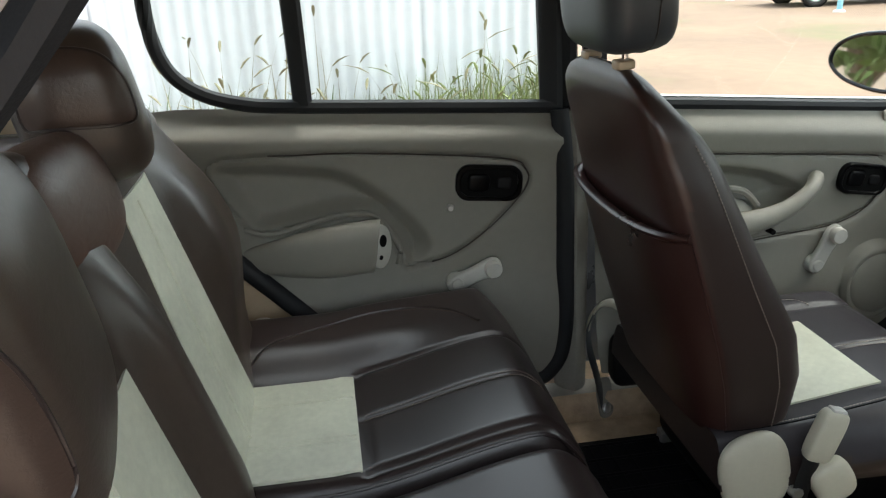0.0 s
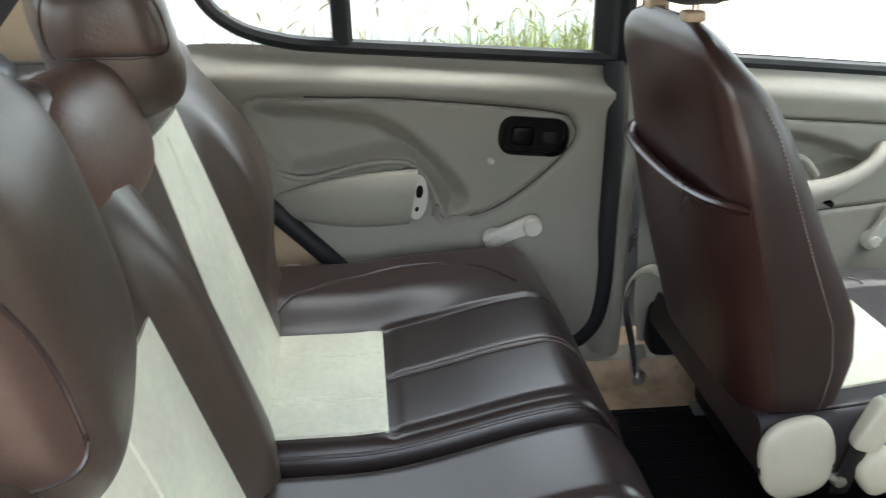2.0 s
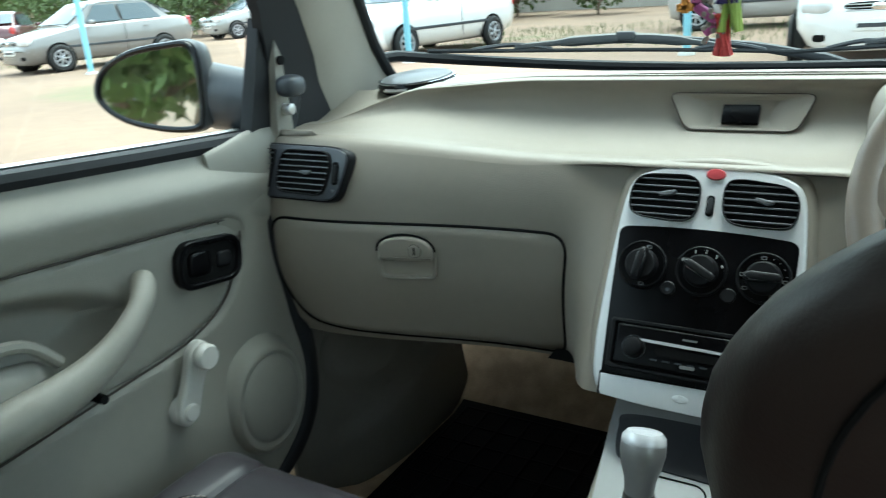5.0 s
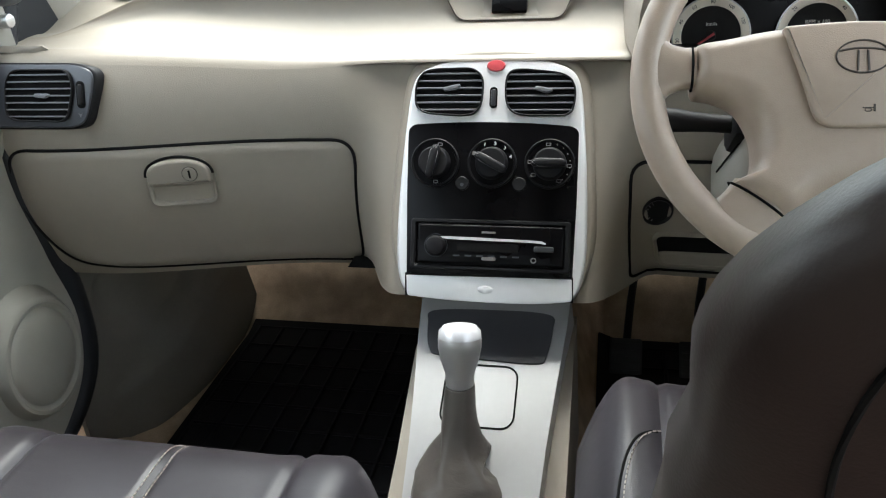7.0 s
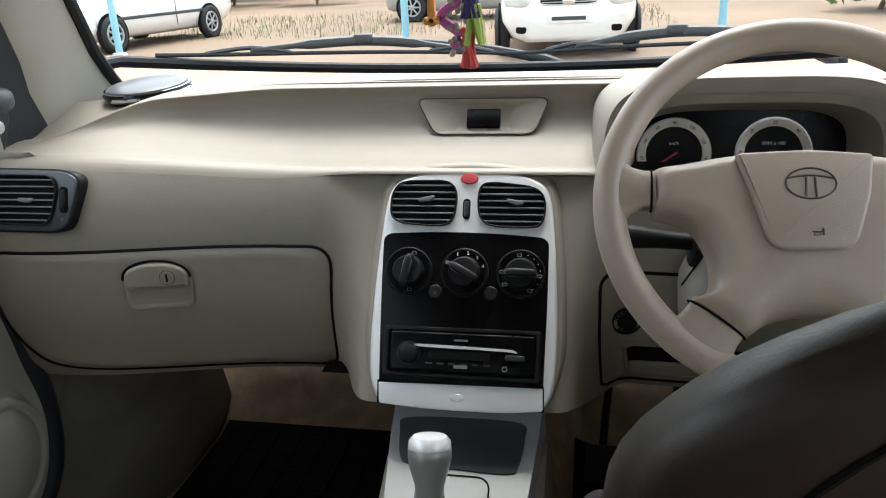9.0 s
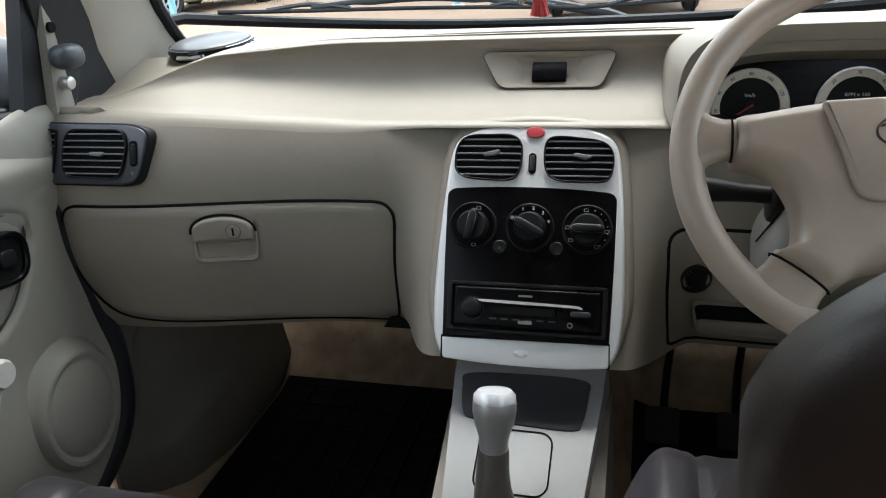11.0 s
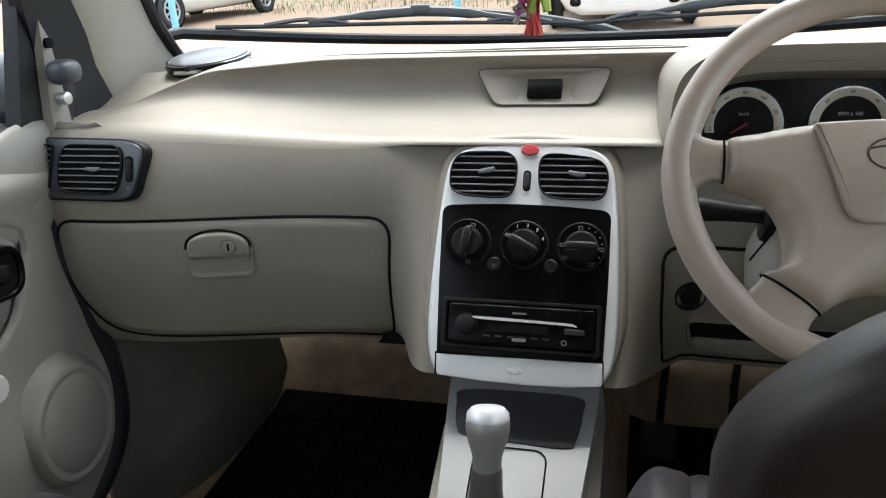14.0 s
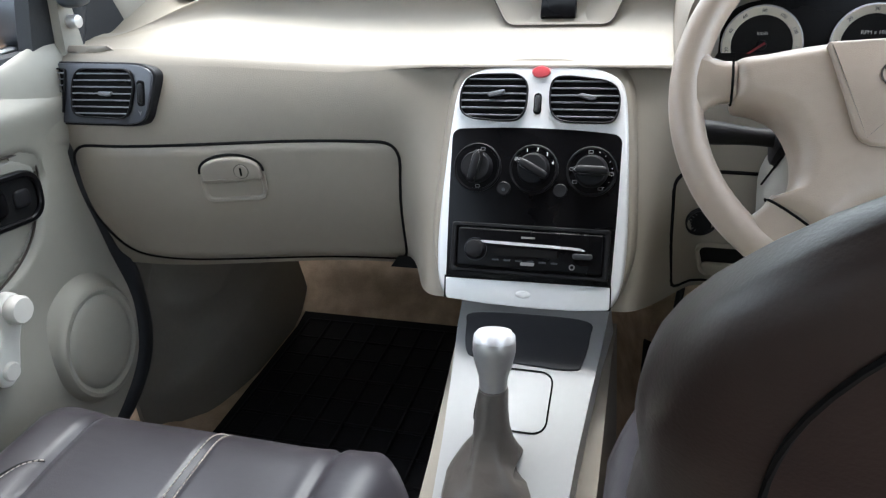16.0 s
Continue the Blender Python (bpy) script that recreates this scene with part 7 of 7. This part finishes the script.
    part("rear_window", grid(lambda u, v: (u * (0.62 - 0.08 * v), yd + 0.02 + (yc - yd) * v * 0.92 + 0.03 - 0.05 * u * u, (gh[-1][1] + 0.09 + (gh[-2][1] - gh[-1][1] - 0.13) * v) * k), np.linspace(-1, 1, 9), np.linspace(0, 1, 4), 0.01), DARKGLASS, car)
    mid = (yb_ + yc) / 2 - 0.1
    for s in (-1, 1):
        for a, b, c_, d in ((ya + 0.42, mid - 0.04, yb_ + 0.08, mid - 0.04), (mid + 0.04, yc + 0.22, mid + 0.04, yc - 0.06)):
            part("side_window", grid(lambda u, v: (s * (0.775 - 0.165 * v), (a + (b - a) * u) * (1 - v) + (c_ + (d - c_) * u) * v, (1.00 + 0.36 * v) * k), np.linspace(0, 1, 4), np.linspace(0, 1, 3), 0.012), DARKGLASS, car)
        part("door_line", tube([(s * (W + 0.010), mid, 0.32 * k), (s * (W + 0.010), mid, 0.93 * k)], 0.006, 5), M["gap"], car)
        part("door_handle", pillow(0.012, 0.07, 0.012, 4, 4), pm, car).location = (s * (W + 0.012), mid + 0.55, 0.84 * k)
        part("rub_strip", box(s * (W + 0.006) - 0.012, s * (W + 0.006) + 0.012, 0.85, L - 0.9, 0.50 * k, 0.55 * k, 0.005), M["housing"], car)
        mi = part("side_mirror", pillow(0.085, 0.05, 0.055, 3, 5), pm, car)
        mi.location = (s * (W + 0.08), ya + 0.50, 1.0 * k)
        part("headlamp", moved(pillow(0.17, 0.12, 0.085, 3, 6), pose(s * 0.60, 0.10, 0.70 * k, 20, 0, s * 24)), LAMP, car, "clear headlamp")
        part("fog_lamp", moved(pillow(0.07, 0.03, 0.045, 3, 5), pose(s * 0.56, 0.03, 0.35 * k, 0, 0, s * 18)), M["gap"], car)
        part("tail_lamp", moved(pillow(0.09, 0.06, 0.14, 3, 5), pose(s * 0.66, L - 0.07, 0.84 * k, 0, 0, -s * 20)), TAIL, car, "red tail lamp")
        for wy in (0.72, L - (0.95 if sedan else 0.58)):
            part("wheel_arch", lathe([(0.335, 0), (0.335, 0.03), (0.30, 0.031)], frame_of((s * (W - 0.014), wy, 0.30), (0, s, 0), (0, 0, 1)), 28), M["gap"], car)
            wh = part("wheel", moved(tube([(0.235 * math.cos(a), 0.235 * math.sin(a), 0) for a in np.linspace(0, 2 * math.pi, 29)[:-1]], 0.068, 10, True, flat=1.35, up=(0, 0, 1)), frame_of((s * (W - 0.025), wy, 0.30), (0, s, 0), (0, 0, 1))), TYRE, car)
            wmx = frame_of((s * (W + 0.004), wy, 0.30), (0, s, 0), (0, 0, 1))
            part("rim", moved(ring_plate(circle(0.19, 28), circle(0.155, 28), 0, 0.05, 0.01), wmx), RIM, wh)
            for q in range(7):
                part("rim_spoke", moved(box(0.02, 0.165, -0.017, 0.017, 0.02, 0.045, 0.006, 1), wmx @ pose(0, 0, 0, 0, 0, q * 360 / 7)), RIM, wh)
            part("hub", lathe([(0.05, 0), (0.05, 0.05), (0.03, 0.058), (0.001, 0.058)], wmx, 16), RIM, wh)
    part("upper_grille", moved(pillow(0.34, 0.03, 0.055, 4, 6), pose(0, 0.035, 0.655 * k, 12)), M["gap"], car)
    for i in (-1, 0, 1):
        part("grille_bar", box(-0.32, 0.32, -0.003, 0.03, (0.655 + i * 0.032) * k - 0.006, (0.655 + i * 0.032) * k + 0.006, 0.003), M["satin"], car)
    part("oval_emblem", moved(pillow(0.075, 0.015, 0.04, 2.5, 5), pose(0, 0.0, 0.66 * k)), M["chrome"], car)
    part("lower_grille", moved(pillow(0.42, 0.03, 0.075, 4, 6), pose(0, 0.03, 0.34 * k)), M["gap"], car)
    for y, z in ((-0.008, 0.47), (L + 0.008, 0.60)):
        pl = part("number_plate", box(-0.25, 0.25, y - 0.008, y + 0.008, z * k - 0.055, z * k + 0.055, 0.004), M["white"], car, "white number plate")
        part("plate_bar", box(-0.20, 0.20, y - 0.010, y + 0.010, z * k - 0.022, z * k + 0.022), M["housing"], pl)
    car.matrix_basis = m
    return car


G0 = -0.05
parked_car("silver sedan parked nose outward behind the posts", (0.22, 0.21, 0.20), True, pose(-16.85, 10.3, G0, 0, 0, -8))
parked_car("white hatchback parked tail outward behind the posts", (0.74, 0.75, 0.75), False, pose(-33.3, 15.2, G0, 0, 0, 235))
parked_car("dark maroon sedan parked tail outward", (0.10, 0.03, 0.035), True, pose(-28.9, 18.2, G0, 0, 0, 225))
parked_car("white sedan with alloy wheels parked beside a post", (0.80, 0.80, 0.79), True, pose(-8.35, 11.15, G0, 0, 0, -9))
parked_car("white hatchback facing the yard", (0.80, 0.80, 0.79), False, pose(-0.15, 9.75, G0, 0, 0, 4))
parked_car("silver hatchback in the far row", (0.45, 0.45, 0.44), False, pose(-0.6, 17.6, G0, 0, 0, 96))
parked_car("white sedan in the far row", (0.72, 0.72, 0.70), True, pose(-15.2, 22.0, G0, 0, 0, -60))
parked_car("silver hatchback at the far end of the row", (0.5, 0.5, 0.5), False, pose(-37.5, 16.0, G0, 0, 0, 150))
parked_car("grey sedan in the far row beyond the posts", (0.33, 0.33, 0.32), True, pose(-21.5, 20.5, G0, 0, 0, -20))

# tail of a yellow goods truck at the yard's edge
YEL = mat("yellow_truck_paint", (0.62, 0.30, 0.02), 0.45, var=0.12, vscale=2)
tk = thing("goods_truck", "yellow goods truck with a red and white striped bumper", "truck")
part("body", box(-1.1, 1.1, 0.0, 4.6, 0.75, 2.9, 0.06), YEL, tk)
for s in (-1, 1):
    part("tail_door", box(s * 0.53 - 0.48, s * 0.53 + 0.48, -0.04, 0.02, 0.95, 2.75, 0.02), YEL, tk)
    part("tail_lamp", moved(pillow(0.10, 0.03, 0.06, 3, 5), pose(s * 0.85, -0.03, 0.82)), TAIL, tk)
    for wy in (1.0, 3.9):
        part("wheel", moved(tube([(0.34 * math.cos(a), 0.34 * math.sin(a), 0) for a in np.linspace(0, 2 * math.pi, 25)[:-1]], 0.11, 8, True, up=(0, 0, 1)), frame_of((s * 0.92, wy, 0.45), (0, s, 0), (0, 0, 1))), TYRE, tk)
    for z in (1.4, 1.9, 2.4):
        part("side_rib", box(s * 1.11 - 0.03, s * 1.11 + 0.03, 0.1, 4.5, z - 0.04, z + 0.04, 0.01), YEL, tk)
part("chassis", box(-0.5, 0.5, 0.1, 4.8, 0.45, 0.76, 0.02), M["black"], tk)
bump_ = part("bumper", box(-1.1, 1.1, -0.16, -0.04, 0.45, 0.68, 0.02), M["white"], tk)
for i in range(6):
    part("red_stripe", moved(box(-0.09, 0.09, -0.172, -0.15, -0.12, 0.12, 0.004), pose(-0.92 + i * 0.37, 0, 0.565, 0, 0, 0)), TAIL, bump_)
tk.matrix_basis = pose(-35.4, 9.6, G0, 0, 0, 62)

wall_m = mat("weathered_render", (0.50, 0.47, 0.42), 0.9, var=0.16, vscale=0.5, bump=0.3, bscale=30)
yw = thing("boundary_wall", "weathered grey rendered boundary wall", "wall", (-20, 31, 0), kind="structure")
part("wall", box(-70, 30, 31, 31.3, -0.3, 2.6, 0.02), wall_m, yw)
for i in range(22):
    part("pier", box(-68 + i * 4.5, -67.6 + i * 4.5, 30.88, 31.0, -0.3, 2.7, 0.02), wall_m, yw)
hs = thing("house", "pale single-storey house beyond the wall", "house", (-14, 34, 0))
part("wall", box(-20, -5, 33.5, 41, -0.2, 5.2, 0.03), mat("cream_render", (0.60, 0.55, 0.45), 0.9, var=0.1, vscale=0.6), hs)
part("roof_slab", box(-20.4, -4.6, 33.1, 41.4, 5.2, 5.45, 0.04), wall_m, hs)
for x in (-18, -14, -10):
    wd_ = part("window", box(x, x + 1.4, 33.42, 33.52, 2.9, 4.2, 0.02), DARKGLASS, hs)
    part("sill", box(x - 0.1, x + 1.5, 33.36, 33.5, 2.78, 2.9, 0.02), wall_m, wd_)

LEAF = mat("leaves", (0.085, 0.125, 0.035), 0.6, var=0.45, vscale=1.5)
BARK = mat("bark", (0.16, 0.12, 0.085), 0.9, bump=0.6, bscale=60)


def tree(x, y, h, r, seed, bush=False):
    """A tapered trunk with limbs and a crown of leaf clumps."""
    rg_ = random.Random(seed)
    tr = thing("bush" if bush else "tree", "dense green leafy shrub" if bush else "leafy green tree with an uneven crown", "shrub" if bush else "tree", (x, y, G0), "yard greenery")
    top = h * (0.25 if bush else 0.5)
    trunk = tube(smooth_path([(x, y, G0 - 0.1), (x + rg_.uniform(-.1, .1), y, top * 0.5), (x + rg_.uniform(-.2, .2), y + 0.1, top)], 4), [0.16, 0.14, 0.13, 0.12, 0.11, 0.10, 0.10, 0.09, 0.08] if not bush else 0.05, 8)
    limbs = []
    tips = []
    for i in range(9):
        a = i * 2.4 + rg_.random()
        e = (x + math.cos(a) * r * 0.6, y + math.sin(a) * r * 0.6, top + (h - top) * rg_.uniform(0.15, 0.75))
        tips.append(e)
        limbs.append(tube([(x, y, top * 0.85), ((x + e[0]) / 2, (y + e[1]) / 2, (top + e[2]) / 2 + 0.1), e], [0.06, 0.04, 0.015], 6))
    part("trunk", merged(trunk, *limbs), BARK, tr)
    verts, faces = [], []
    n = 2600 if not bush else 1800
    blobs = [(e[0] + rg_.uniform(-.3, .3) * r, e[1] + rg_.uniform(-.3, .3) * r, e[2] + rg_.uniform(-.2, .3) * r, r * rg_.uniform(0.28, 0.5)) for e in tips for _ in (0, 1)]
    for _ in range(n):
        bx, by, bz, br = rg_.choice(blobs)
        d = Vector((rg_.gauss(0, 1), rg_.gauss(0, 1), rg_.gauss(0, 0.8))).normalized() * br * rg_.uniform(0.5, 1.05)
        c = Vector((bx, by, max(bz + d.z, 0.1))) + Vector((d.x, d.y, 0))
        u = Vector((rg_.gauss(0, 1), rg_.gauss(0, 1), rg_.gauss(0, 1))).normalized() * rg_.uniform(0.07, 0.15)
        v = u.orthogonal().normalized() * u.length * 0.5
        k0 = len(verts)
        verts += [tuple(c - u), tuple(c + v + Vector((0, 0, 0.02))), tuple(c + u), tuple(c - v + Vector((0, 0, 0.02)))]
        faces.append((k0, k0 + 1, k0 + 2, k0 + 3))
    part("crown", bm_from(verts, faces), LEAF, tr)


for i, (x, y, h, r) in enumerate(((-33, 25, 5.5, 2.6), (-27.5, 26, 6.5, 3.0), (-22, 27, 5.5, 2.6), (-42, 24, 6, 3), (2, 27, 6, 3), (9, 24, 5.5, 2.8), (-3, 29, 5.5, 2.6))):
    tree(x, y, h, r, 20 + i)
for i, (x, y, h, r) in enumerate(((-24.5, 24.5, 2.6, 1.6), (-30, 23, 2.4, 1.6), (-12.5, 27, 2.2, 1.5), (-9.0, 26, 2.0, 1.3), (5.2, 16.0, 1.2, 0.9), (6.8, 15.2, 1.4, 1.0), (-3.4, -4.6, 2.6, 1.3), (-5.0, -5.2, 3.2, 1.8), (-2.2, -8.0, 3.2, 2.0), (-4.6, -9.5, 4.2, 2.4), (-3.2, -12.5, 4.5, 2.6), (-7, -8.5, 3.4, 2.2))):
    tree(x, y, h, r, 50 + i, True)
for i in range(14):
    tree(-74 + i * 4.4, 34.5 + 2.0 * math.sin(i * 1.9), 8.0 + 1.2 * math.sin(i * 2.7), 3.6, 140 + i)
for i in range(9):
    tree(-66 + 1.6 * i, 15 + 1.5 * i, 4.2 + 0.9 * math.sin(i * 2.1), 2.6, 170 + i, True)
for i in range(12):
    tree(-47 + i * 3.1 + 0.8 * math.sin(i * 2.3), 25.5 + 1.6 * math.sin(i * 1.7), 3.0 + 0.7 * math.sin(i * 3.1), 2.1, 90 + i, True)
